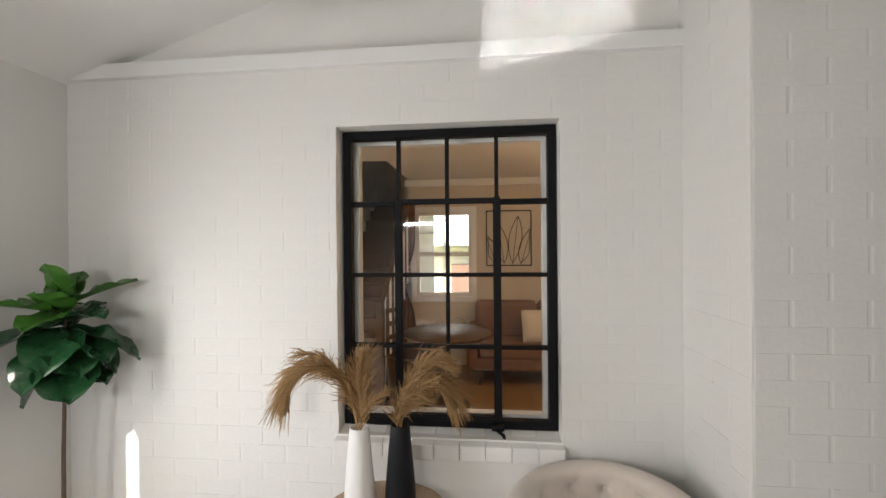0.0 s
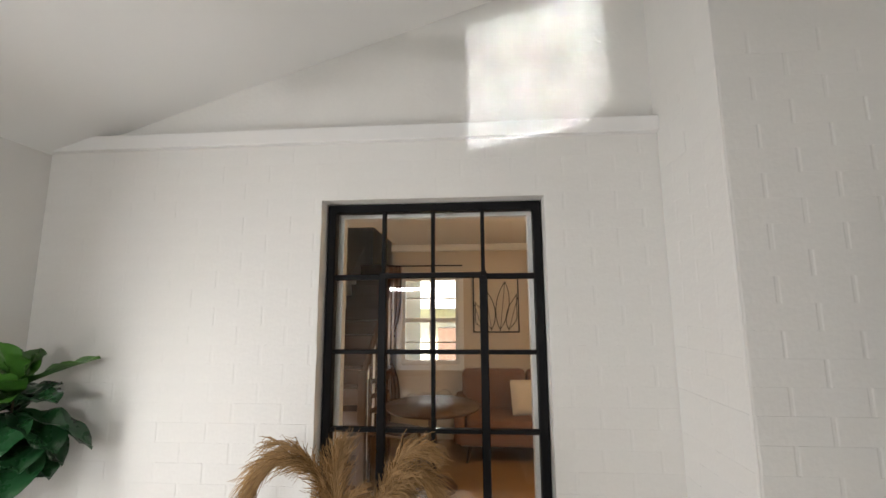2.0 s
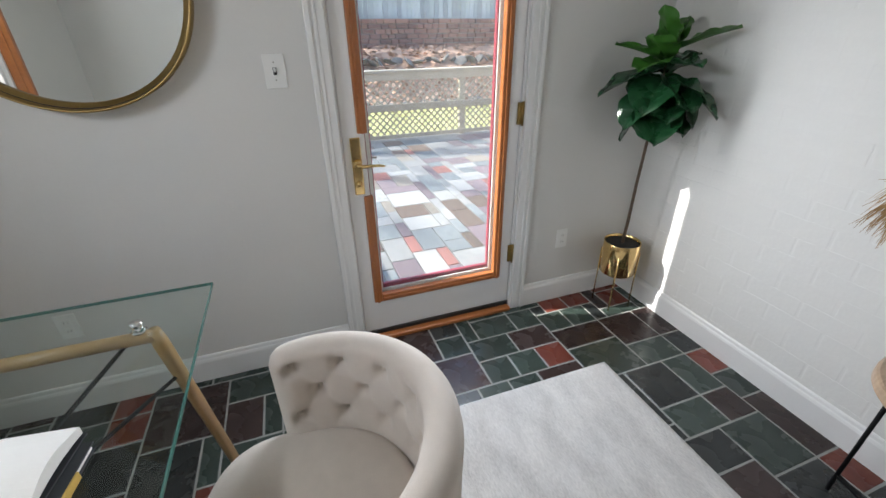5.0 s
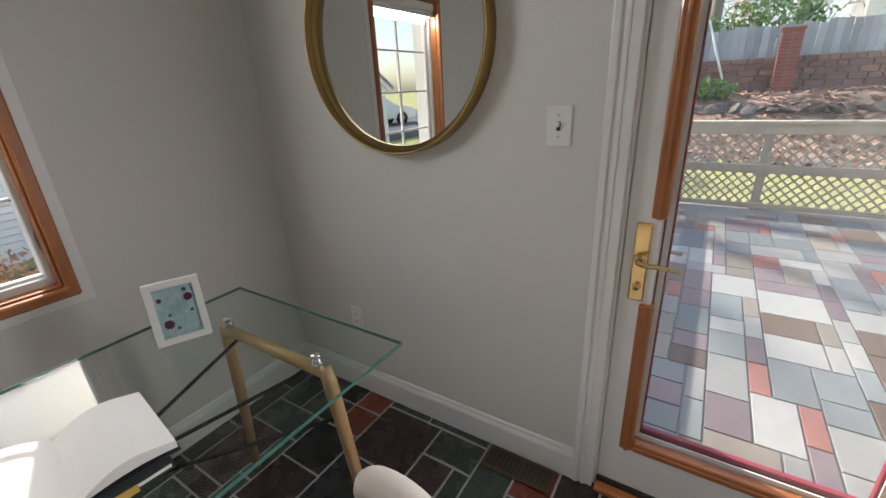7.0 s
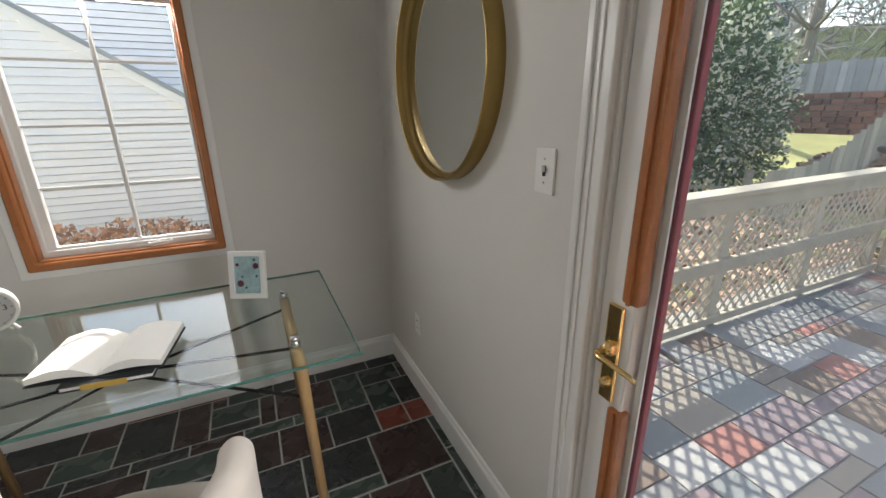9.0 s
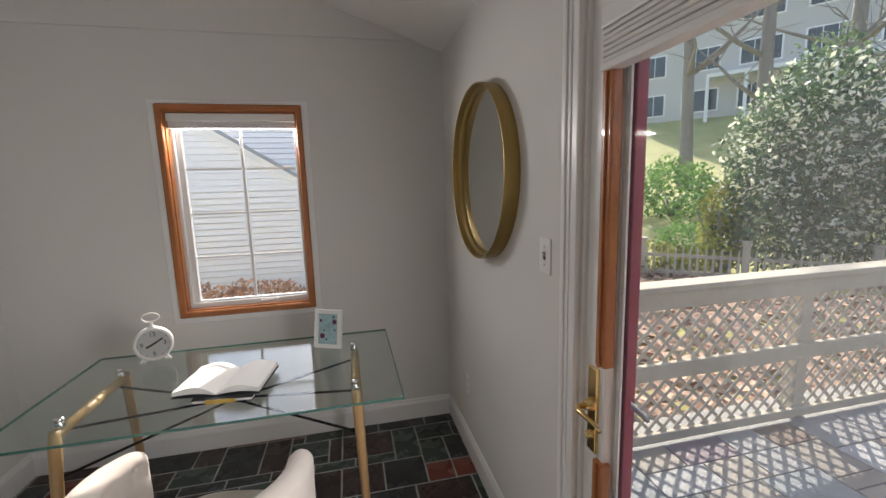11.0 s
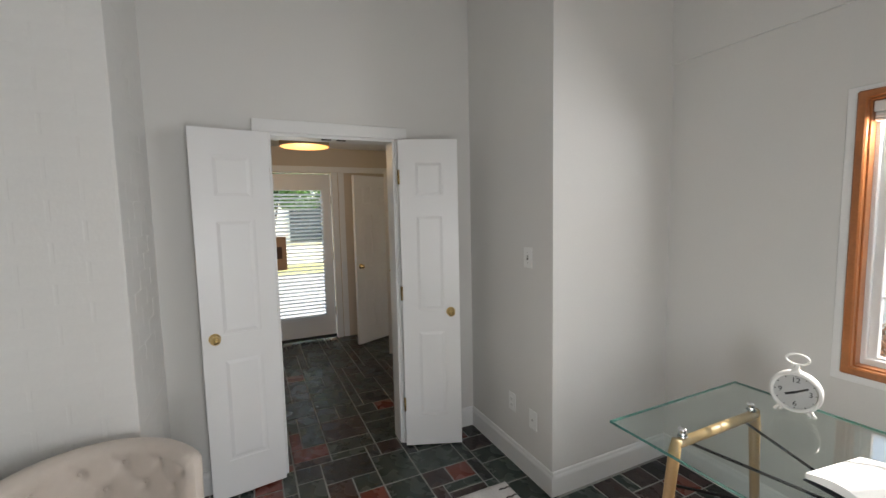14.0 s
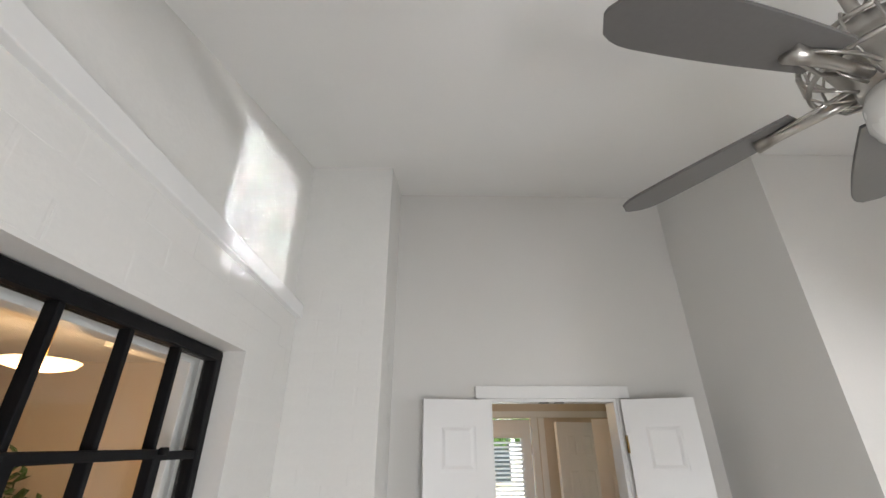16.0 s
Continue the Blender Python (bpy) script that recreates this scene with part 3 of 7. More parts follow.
# ---- baseboards ----
def baseboard(name, x0, y0, x1, y1, nx, ny):
    """A moulded board from one point to the other, standing out along (nx, ny)."""
    prof = [(0, 0), (0.016, 0), (0.016, 0.104), (0.013, 0.115), (0.010, 0.120), (0.008, 0.132), (0.004, 0.137), (0, 0.137)]
    verts, faces = [], []
    for x, y in ((x0, y0), (x1, y1)):
        for o, z in prof:
            verts.append((x + nx * o, y + ny * o, z))
    n = len(prof)
    for k in range(n):
        faces.append((k, (k + 1) % n, n + (k + 1) % n, n + k))
    faces += [tuple(range(n)), tuple(range(2 * n - 1, n - 1, -1))]
    return structure(mesh_part(name, verts, faces, TRIM, smooth=False), "white painted moulded baseboard", "baseboard")


baseboard("baseboard_west", W, S, W, DY0 - 0.072, 1, 0)
baseboard("baseboard_west", W, DY1 + 0.072, W, N, 1, 0)
baseboard("baseboard_north", W, N - 0.0005, NEX, N - 0.0005, 0, -1)
baseboard("baseboard_south", W, S, SEX, S, 0, 1)
baseboard("baseboard_southeast", SEX, S, SEX, SEY, -1, 0)
baseboard("baseboard_southeast", SEX - 0.016, SEY, E, SEY, 0, 1)
baseboard("baseboard_east", E, SEY, E, EY0 - 0.068, -1, 0)
baseboard("baseboard_east", E, EY1 + 0.068, E, NEY, -1, 0)
baseboard("baseboard_northeast", NEX, NEY, NEX, N, -1, 0)
baseboard("baseboard_northeast", NEX - 0.016, NEY, E, NEY, 0, -1)


# ---- switches and outlets ----
def plate(name, m, label, kind):
    t = thing(name, m, label, "switch" if kind == "switch" else "outlet")
    w, h = (0.074, 0.116) if kind == "switch" else (0.070, 0.112)
    one_box("cover_plate", (-w / 2, w / 2, -0.006, 0.0, -h / 2, h / 2), WHITE_PLASTIC, t, bevel=0.002)
    if kind == "switch":
        one_box("toggle_slot", (-0.006, 0.006, -0.0075, -0.005, -0.013, 0.013), DARK, t, bevel=0.0)
        one_box("toggle", (-0.004, 0.004, -0.018, -0.005, -0.002, 0.012), WHITE_PLASTIC, t, bevel=0.001)
        for z in (-0.03, 0.03):
            lathe("screw", [(0, 0.001), (0.003, 0.001), (0.003, 0)], NICKEL, t, m=pose(0, -0.006, z, 90, 0, 0), seg=10)
    elif kind == "outlet":
        for z in (-0.02, 0.02):
            o = one_box("socket", (-0.016, 0.016, -0.008, -0.005, z - 0.014, z + 0.014), WHITE_PLASTIC, t, bevel=0.002)
            for dx in (-0.006, 0.006):
                one_box("slot", (dx - 0.001, dx + 0.001, -0.0086, -0.0078, z - 0.003, z + 0.006), DARK, o, bevel=0.0)
    else:
        lathe("jack", [(0, 0.006), (0.006, 0.006), (0.007, 0)], NICKEL, t, m=pose(0, -0.006, 0, 90, 0, 0), seg=12)
    return t


plate("light_switch", pose(W, 0.345, 1.322, 0, 0, 90), "white toggle light switch on the plaster wall", "switch")
plate("light_switch", pose(1.125, SEY, 1.305, 0, 0, 180), "white toggle light switch beside the doorway", "switch")
plate("wall_outlet", pose(W, -0.60, 0.42, 0, 0, 90), "white double wall outlet above the baseboard", "outlet")
plate("wall_outlet", pose(W, 1.70, 0.40, 0, 0, 90), "white double wall outlet near the plant", "outlet")
plate("wall_outlet", pose(1.29, SEY, 0.385, 0, 0, 180), "white double wall outlet beside the doorway", "outlet")
plate("cable_outlet", pose(1.08, SEY, 0.36, 0, 0, 180), "white cable wall plate beside the outlet", "jack")


# ---- floor register ----
def floor_vent():
    t = thing("floor_vent", pose(-1.445, 0.275, 0.0), "brown metal floor register beside the baseboard", "vent")
    bronze = mat("brown_register_metal", (0.10, 0.065, 0.035), 0.4, 0.15, 20, 0.05, 150, metal=0.6)
    ring_frame("frame", (-0.055, 0.055, -0.14, 0.14), (-0.040, 0.040, -0.125, 0.125), 0.004, bronze, t, axis="y", at=0.0, bevel=0.001).matrix_basis = pose(0, 0, 0.006, 90, 0, 0)
    one_box("well", (-0.041, 0.041, -0.126, 0.126, 0.001, 0.0025), DARK, t, bevel=0.0)
    for k in range(13):
        y = -0.118 + 0.0197 * k
        one_box("slat", (-0.040, 0.040, y - 0.004, y + 0.004, 0.0028, 0.0052), bronze, t, bevel=0.001)


floor_vent()


# ---- round mirror ----
def round_mirror():
    t = thing("wall_mirror", pose(W, -0.237, 1.604, 0, 90, 0), "round wall mirror in a deep brushed gold rim", "mirror")
    R = 0.380
    lathe("rim", [(R, 0.0), (R, 0.058), (R - 0.004, 0.062), (R - 0.008, 0.058), (R - 0.008, 0.034), (R - 0.0115, 0.032), (R - 0.0115, 0.030), (R - 0.026, 0.030), (R - 0.026, 0.014)], AGED_BRASS, t, "brushed gold metal rim", seg=96)
    lathe("glass", [(0.0, 0.016), (R - 0.02, 0.016), (R - 0.02, 0.0)], MIRROR, t, "clear mirror glass", seg=96)
    lathe("shadow_gap", [(R - 0.0085, 0.0335), (R - 0.0115, 0.0335)], DARK, t, "dark line in the rim", seg=96)
    lathe("backing", [(R - 0.002, 0.0), (0.0, 0.0)], DARK, t, seg=48)
    for p in t.children:
        if p.name.startswith("glass"):
            p.data.polygons.foreach_set("use_smooth", [False] * len(p.data.polygons))


round_mirror()


# ---- ceiling fan ----
def ceiling_fan():
    fx, fy, fz = -0.255, 0.650, 2.425
    t = thing("ceiling_fan", pose(fx, fy, fz), "five-blade ceiling fan in brushed nickel with dark grey blades", "fan")
    top = ceil_z(fx) - fz
    lathe("canopy", [(0.0, top + 0.02), (0.066, top + 0.02), (0.066, top - 0.035), (0.05, top - 0.06), (0.018, top - 0.07)], NICKEL, t)
    tube("down_rod", [(0, 0, top - 0.06), (0, 0, 0.12)], 0.012, NICKEL, t)
    lathe("motor", [(0.0, 0.13), (0.03, 0.125), (0.075, 0.10), (0.085, 0.06), (0.075, 0.02), (0.06, 0.0), (0.058, -0.03), (0.0, -0.035)], NICKEL, t)
    # wire cage round the motor
    lathe("cage_ring", [(0.118 + 0.005 * math.cos(a), 0.075 + 0.005 * math.sin(a)) for a in [k * math.pi / 4 for k in range(9)]], NICKEL, t, seg=48)
    lathe("cage_ring", [(0.118 + 0.005 * math.cos(a), 0.015 + 0.005 * math.sin(a)) for a in [k * math.pi / 4 for k in range(9)]], NICKEL, t, seg=48)
    for k in range(16):
        a = 2 * math.pi * k / 16
        c, s = math.cos(a), math.sin(a)
        tube("cage_wire", [(0.055 * c, 0.055 * s, 0.125), (0.10 * c, 0.10 * s, 0.105), (0.122 * c, 0.122 * s, 0.07), (0.122 * c, 0.122 * s, 0.02), (0.10 * c, 0.10 * s, -0.01), (0.06 * c, 0.06 * s, -0.028)], 0.0028, NICKEL, t, seg=6)
    lathe("globe", [(0.0, -0.155), (0.03, -0.150), (0.055, -0.130), (0.066, -0.10), (0.062, -0.06), (0.05, -0.035), (0.0, -0.034)], mat("white_opal_glass", (0.85, 0.85, 0.83), 0.25, 0.02, 10, 0.0, 60), t, "white opal glass globe")
    blade_m = mat("dark_grey_fan_blade", (0.13, 0.125, 0.12), 0.45, 0.12, 10, 0.04, 80)
    for k in range(5):
        m = pose(0, 0, 0.0, 0, 0, 28.0 + 72 * k) @ pose(0, 0, 0.0, -11, 0, 0)
        b = new("blade_arm")
        b.parent = t
        b.matrix_basis = m
        pts, n = [], 22
        x0, x1 = 0.15, 0.585
        out = []
        for i in range(n + 1):
            u = i / n
            x = x0 + (x1 - x0) * u
            w = 0.048 + 0.020 * math.sin(u * 2.2)
            if u > 0.82:
                w *= math.sqrt(max(0.0, 1 - ((u - 0.82) / 0.18) ** 2)) * 0.9 + 0.1
            out.append((x, w))
        verts = [(x, w, z) for z in (0.0, 0.007) for x, w in out] + [(x, -w * 0.9, z) for z in (0.0, 0.007) for x, w in out]
        faces = []
        q = n + 1
        for i in range(n):
            a, bb, c, d = i, q + i, 2 * q + i, 3 * q + i
            faces += [(a, a + 1, c + 1, c), (bb, d, d + 1, bb + 1), (a, bb, bb + 1, a + 1), (c, c + 1, d + 1, d)]
        faces += [(0, 2 * q, 3 * q, q), (n, q + n, 3 * q + n, 2 * q + n)]
        mesh_part("blade", verts, faces, blade_m, b, "dark grey flat blade", smooth=False)
        tube("bracket", [(0.06, 0, -0.012), (0.12, 0.006, -0.014), (0.19, 0.0, -0.006), (0.235, 0, -0.004)], [0.012, 0.010, 0.014, 0.02], NICKEL, b)
        tube("bracket_wire", [(0.06, 0.02, 0.0), (0.13, 0.03, -0.008), (0.21, 0.012, -0.004)], 0.004, NICKEL, b, seg=6)
        tube("bracket_wire", [(0.06, -0.02, 0.0), (0.13, -0.03, -0.008), (0.21, -0.012, -0.004)], 0.004, NICKEL, b, seg=6)


ceiling_fan()

# ---- desk ----
DESK_Z = 0.745
LEG_WOOD = mat("honey_wood", (0.46, 0.29, 0.13), 0.38, 0.22, 14, 0.05, 120, coat=0.2)
DESK_GLASS = pane_mat("desk_glass", (0.93, 0.975, 0.96), 1.0)


def glass_desk():
    t = thing("glass_desk", pose(0, 0, 0), "clear glass-top desk on honey wood trestle legs", "desk")
    x0, x1, y0, y1 = -1.080, 0.346, -0.762, 0.048
    top = one_box("glass_top", (x0 + 0.003, x1 - 0.003, y0 + 0.003, y1 - 0.003, DESK_Z - 0.009, DESK_Z), DESK_GLASS, t, "clear glass sheet", 0.0)
    top.visible_shadow = False
    edge_m = mat("green_glass_edge", (0.065, 0.17, 0.145), 0.12, 0.1, 10, 0.0, 80)
    for d in ((x0, x0 + 0.003, y0, y1), (x1 - 0.003, x1, y0, y1), (x0 + 0.003, x1 - 0.003, y0, y0 + 0.003), (x0 + 0.003, x1 - 0.003, y1 - 0.003, y1)):
        ob = one_box("glass_edge", (*d, DESK_Z - 0.009, DESK_Z), edge_m, t, "green polished glass edge", 0.0)
        ob.visible_shadow = False
    for x, sx in ((0.158, 1), (-0.895, -1)):
        yb, yf = -0.572, -0.085
        zt = DESK_Z - 0.034
        tube("top_bar", [(x, yb, zt), (x, yf, zt)], 0.0185, LEG_WOOD, t, seg=14)
        for y, yl in ((yf, 0.0), (yb, -0.665)):
            tube("leg", [(x, y, zt + 0.018), (x + sx * 0.004, y + (yl - y) * 0.06, zt - 0.03), (x + sx * 0.022, yl, 0.0)], [0.017, 0.021, 0.015], LEG_WOOD, t, seg=14)
            yc = y + (0.03 if y == yb else -0.03)
            lathe("glass_mount", [(0.0, 0.020), (0.014, 0.019), (0.016, 0.012), (0.012, 0.006), (0.012, -0.0), (0.020, -0.009), (0.017, -0.016), (0.0, -0.017)], CHROME, t, "chrome glass fixing", m=pose(x, yc, DESK_Z + 0.0005), seg=20)
    # black tie rods under the glass
    zt = DESK_Z - 0.05
    for x, sx in ((0.158, 1), (-0.895, -1)):
        tube("tie_rod", [(x, -0.50, zt), (-0.37 + sx * 0.02, -0.33, zt - 0.045)], 0.0055, BLACK_STEEL, t, seg=8)
        tube("tie_rod", [(x, -0.16, zt), (-0.37 + sx * 0.02, -0.33, zt - 0.045)], 0.0055, BLACK_STEEL, t, seg=8)
        tube("tie_rod", [(x + sx * 0.006, -0.068, 0.555), (-0.37, -0.30, 0.66)], 0.0055, BLACK_STEEL, t, seg=8)
    lathe("rod_joint", [(0.0, 0.012), (0.02, 0.01), (0.02, -0.01), (0.0, -0.012)], BLACK_STEEL, t, m=pose(-0.37, -0.33, zt - 0.045), seg=16)


glass_desk()


def desk_clock():
    t = thing("desk_clock", pose(0.055, -0.645, DESK_Z, 0, 0, 197), "white round desk clock with a ring handle", "clock")
    white = mat("white_enamel_clock", (0.80, 0.79, 0.76), 0.4, 0.06, 14, 0.04, 120)
    face = mat("pale_clock_face", (0.50, 0.50, 0.49), 0.5, 0.05, 12, 0.0, 60)
    R, zc = 0.082, 0.090
    m = pose(0, 0, zc, 90, 0, 0)
    lathe("case", [(0.0, -0.026), (R - 0.008, -0.026), (R, -0.018), (R + 0.002, 0.010), (R - 0.002, 0.020), (R - 0.008, 0.022), (R - 0.013, 0.018), (R - 0.014, 0.010)], white, t, m=m, seg=48)
    for sx in (-1, 1):
        tube("foot", [(sx * 0.045, 0.0, 0.024), (sx * 0.058, -0.004, 0.008), (sx * 0.062, -0.005, 0.0)], [0.007, 0.0055, 0.007], white, t, seg=10)
    dial = lathe("dial", [(R - 0.012, 0.011), (0.0, 0.011)], face, t, m=m, seg=48)
    for txt, a in (("12", 90), ("3", 0), ("6", 270), ("9", 180)):
        text_part("numeral", txt, 0.029, pose(0.047 * math.cos(radians(a)), -0.0118, zc + 0.047 * math.sin(radians(a)), 90, 0, 0), DARK, t)
    for ang, ln, w in ((30, 0.046, 0.008), (205, 0.034, 0.009)):
        bm = bmesh.new()
        box(bm, -0.008, ln, -0.0148, -0.0138, -w / 2, w / 2)
        h = part("clock_hand", bm, DARK, t)
        h.matrix_basis = pose(0, 0, zc, 0, -ang, 0)
    for k in range(12):
        a = radians(30 * k)
        bm = bmesh.new()
        box(bm, 0.061, 0.067, -0.0125, -0.0115, -0.0012, 0.0012)
        h = part("hour_mark", bm, DARK, t)
        h.matrix_basis = pose(0, 0, zc, 0, -30 * k, 0)
    lathe("neck", [(0.018, 0.0), (0.013, 0.006), (0.008, 0.012), (0.009, 0.022), (0.006, 0.026), (0.0, 0.027)], white, t, m=pose(0, 0, zc + R), seg=20)
    pts = [(0.036 * math.cos(a), 0, zc + R + 0.048 + 0.021 * math.sin(a)) for a in [2 * math.pi * k / 28 for k in range(29)]]
    tube("ring_handle", pts, 0.0042, white, t, seg=8)
    for s in (-1, 1):
        tube("foot", [(s * 0.03, 0, zc - R * 0.86), (s * 0.040, -0.004, 0.012), (s * 0.046, -0.008, 0.004)], [0.006, 0.005, 0.006], white, t)
    tube("foot", [(0, 0.02, zc - R * 0.7), (0, 0.05, 0.004)], [0.005, 0.005], white, t)


desk_clock()


def photo_frame():
    t = thing("photo_frame", pose(-0.765, -0.555, DESK_Z, 0, 0, 155) @ pose(0, 0, 0.002, -12, 0, 0), "white photo frame holding a pale blue flower print", "picture frame")
    w, h = 0.148, 0.196
    ring_frame("frame", (-w / 2, w / 2, 0, h), (-w / 2 + 0.021, w / 2 - 0.021, 0.021, h - 0.021), 0.022, TRIM, t, "white painted frame", at=-0.011, bevel=0.002)
    blue = mat("pale_blue_print", (0.18, 0.32, 0.36), 0.35, 0.35, 14, 0.0, 60, tint=(0.42, 0.60, 0.64))
    one_box("print", (-w / 2 + 0.020, w / 2 - 0.020, -0.003, 0.001, 0.020, h - 0.020), blue, t, "pale blue print", 0.0)
    plum, dusk = mat("plum_flower_ink", (0.15, 0.035, 0.07), 0.5, 0.3, 60, 0, 100), mat("dark_blue_ink", (0.05, 0.12, 0.16), 0.5, 0.3, 60, 0, 100)
    for x, z, r, m in ((0.035, 0.135, 0.014, plum), (-0.030, 0.062, 0.016, plum), (0.030, 0.160, 0.007, dusk), (-0.022, 0.090, 0.005, dusk), (0.037, 0.092, 0.006, dusk), (-0.008, 0.045, 0.006, dusk), (-0.040, 0.140, 0.008, plum)):
        bm = bmesh.new()
        for k in range(9):
            a = 2 * math.pi * k / 9
            c = Vector((x, -0.0036, z))
            p = c + Vector((math.cos(a), 0, math.sin(a))) * r
            q = Vector((-math.sin(a), 0, math.cos(a))) * r * 0.35
            mid = c + (p - c) * 0.6
            vs = [bm.verts.new(v) for v in (c, mid - q, p, mid + q)]
            bm.faces.new(vs)
        part("printed_flower", bm, m, t)
    one_box("strut", (-0.02, 0.02, 0.011, 0.014, 0.0, h * 0.6), DARK, t, bevel=0.0).matrix_basis = pose(0, 0.002, 0.0, 0, 0, 0)


photo_frame()


def open_book():
    lower = thing("closed_book", pose(-0.395, -0.182, DESK_Z, 0, 0, -6), "closed dark book with a yellow cover edge", "book")
    yellow, dark = mat("yellow_book_cloth", (0.55, 0.36, 0.08), 0.6, 0.1, 30, 0.05, 200), mat("dark_book_cloth", (0.035, 0.04, 0.045), 0.6, 0.15, 30, 0.05, 200)
    paper = mat("book_paper", (0.82, 0.81, 0.775), 0.85, 0.04, 20, 0.06, 300)
    one_box("cover", (-0.115, 0.115, -0.08, 0.08, 0.0, 0.003), dark, lower, bevel=0.001)
    one_box("page_block", (-0.110, 0.110, -0.076, 0.076, 0.003, 0.014), paper, lower, bevel=0.001)
    one_box("cover", (-0.115, 0.115, -0.08, 0.08, 0.014, 0.017), dark, lower, bevel=0.001)
    one_box("spine", (-0.05, 0.06, 0.080, 0.084, 0.0, 0.017), yellow, lower, "yellow spine label", 0.001)
    t = thing("open_book", pose(-0.375, -0.255, DESK_Z + 0.017, 0, 0, 172), "open book with thick blank cream pages", "book")
    n, w, d = 16, 0.165, 0.122
    for s, name in ((1, "page_block"), (-1, "page_block")):
        verts, faces = [], []
        for i in range(n + 1):
            u = i / n
            x = s * u * w
            lift = 0.034 * math.sin(min(1.0, u * 1.25) * math.pi * 0.62) * (1 - 0.55 * u) + 0.003
            low = 0.004 + 0.010 * math.sin(u * math.pi * 0.9)
            for y in (-d, d):
                verts += [(x, y, low), (x, y, low + lift)]
        for i in range(n):
            b = i * 4
            faces += [(b + 1, b + 5, b + 7, b + 3), (b, b + 2, b + 6, b + 4), (b, b + 4, b + 5, b + 1), (b + 2, b + 3, b + 7, b + 6)]
        faces += [(0, 1, 3, 2), (n * 4, n * 4 + 2, n * 4 + 3, n * 4 + 1)]
        if s < 0:
            faces = [tuple(reversed(f)) for f in faces]
        pb = mesh_part(name, verts, faces, paper, t, "cream pages", smooth=False)
        one_box("cover", (min(0, s * (w + 0.004)), max(0, s * (w + 0.004)), -d - 0.004, d + 0.004, 0.0, 0.003), dark, t, "dark cover board", 0.001)


open_book()

# ---- tufted barrel chairs ----
LINEN = mat("oatmeal_linen", (0.60, 0.535, 0.47), 0.92, 0.10, 22, 0.35, 420, sheen=0.3)
PALE_WOOD = mat("pale_beech_wood", (0.50, 0.33, 0.17), 0.45, 0.2, 16, 0.05, 120)


def barrel_chair(m, label):
    """A round-backed chair, front along -y."""
    t = thing("tufted_chair", m, label, "chair", "tufted chairs")
    A, na = radians(118), 120
    Ri, Ro = 0.252, 0.336
    buttons = []
    for row, z in enumerate((0.475, 0.565, 0.652)):
        for k in range(-4, 5):
            a = radians(27.0) * (k + (0.5 if row % 2 else 0.0))
            if abs(a) < A - 0.14:
                buttons.append((a, z))

    def dent(a, z):
        d = 0.0
        for ba, bz in buttons:
            q = ((a - ba) * Ri) ** 2 + (z - bz) ** 2
            if q < 0.02:
                d += 0.024 * math.exp(-q / 0.00030) + 0.007 * math.exp(-q / 0.0022)
        # folds between the buttons along both diagonals
        s = radians(27.0) * Ri
        if 0.43 < z < 0.72:
            u, v = a * Ri / s, (z - 0.475) / 0.0885
            for w in (u * 2 + v, u * 2 - v):
                fr = abs((w / 2 + 0.5) % 1 - 0.5) * s
                d += 0.0045 * math.exp(-(fr / 0.0075) ** 2)
        return d

    verts, faces = [], []
    for i in range(na + 1):
        a = -A + 2 * A * i / na
        e = min(1.0, (A - abs(a)) * Ri / 0.045)
        e = math.sqrt(max(0.0, 1 - (1 - e) ** 2))
        ztop = 0.745 - 0.045 * (abs(a) / A) ** 2
        zr = ztop - (Ro - Ri) / 2
        ring = []
        for k in range(30):
            z = 0.34 + (zr - 0.34) * k / 29
            ring.append((Ri + dent(a, z), z))
        for k in range(1, 10):
            b = math.pi - math.pi * k / 10
            ring.append(((Ri + Ro) / 2 + (Ro - Ri) / 2 * math.cos(b), zr + (Ro - Ri) / 2 * math.sin(b)))
        for k in range(8):
            z = zr - (zr - 0.20) * k / 7
            ring.append((Ro + 0.004 * math.sin(z * 9), z))
        ring += [(Ro - 0.02, 0.19), (Ri, 0.19)]
        rc, zc = (Ri + Ro) / 2, 0.45
        for r, z in ring:
            r = rc + (r - rc) * e
            z = zc + (z - zc) * (0.86 + 0.14 * e)
            verts.append((r * math.sin(a), r * math.cos(a), z))
    nr = len(ring)
    for i in range(na):
        for k in range(nr):
            p, q = i * nr + k, i * nr + (k + 1) % nr
            faces.append((p, p + nr, q + nr, q))
    back = mesh_part("backrest", verts, faces, LINEN, t, "button-tufted curved back and arms")
    for ba, bz in buttons:
        r = Ri + 0.027
        lathe("button", [(0.0, 0.004), (0.005, 0.003), (0.007, 0.0), (0.007, -0.003)], LINEN, back, seg=10, m=pose(r * math.sin(ba), r * math.cos(ba), bz, 90, 0, -math.degrees(ba)))

    # seat: round behind, straighter in front, crowned on top
    def outline(scale, ya=-0.285):
        pts = []
        for k in range(56):
            a = 2 * math.pi * k / 56
            c, s = math.cos(a), math.sin(a)
            p = 3.2 if s < 0 else 2.0
            x = 0.266 * math.copysign(abs(c) ** (2 / p), c)
            y = (0.25 if s > 0 else 0.30) * math.copysign(abs(s) ** (2 / p), s)
            pts.append((x * scale, y * scale))
        return pts
    verts, faces = [], []
    rows = [(0.98, 0.20), (1.0, 0.215), (1.0, 0.315), (0.985, 0.325), (1.0, 0.335), (1.012, 0.36), (1.005, 0.392), (0.97, 0.412), (0.88, 0.424), (0.6, 0.434), (0.3, 0.438), (0.02, 0.439)]
    for s, z in rows:
        verts += [(x, y, z) for x, y in outline(s)]
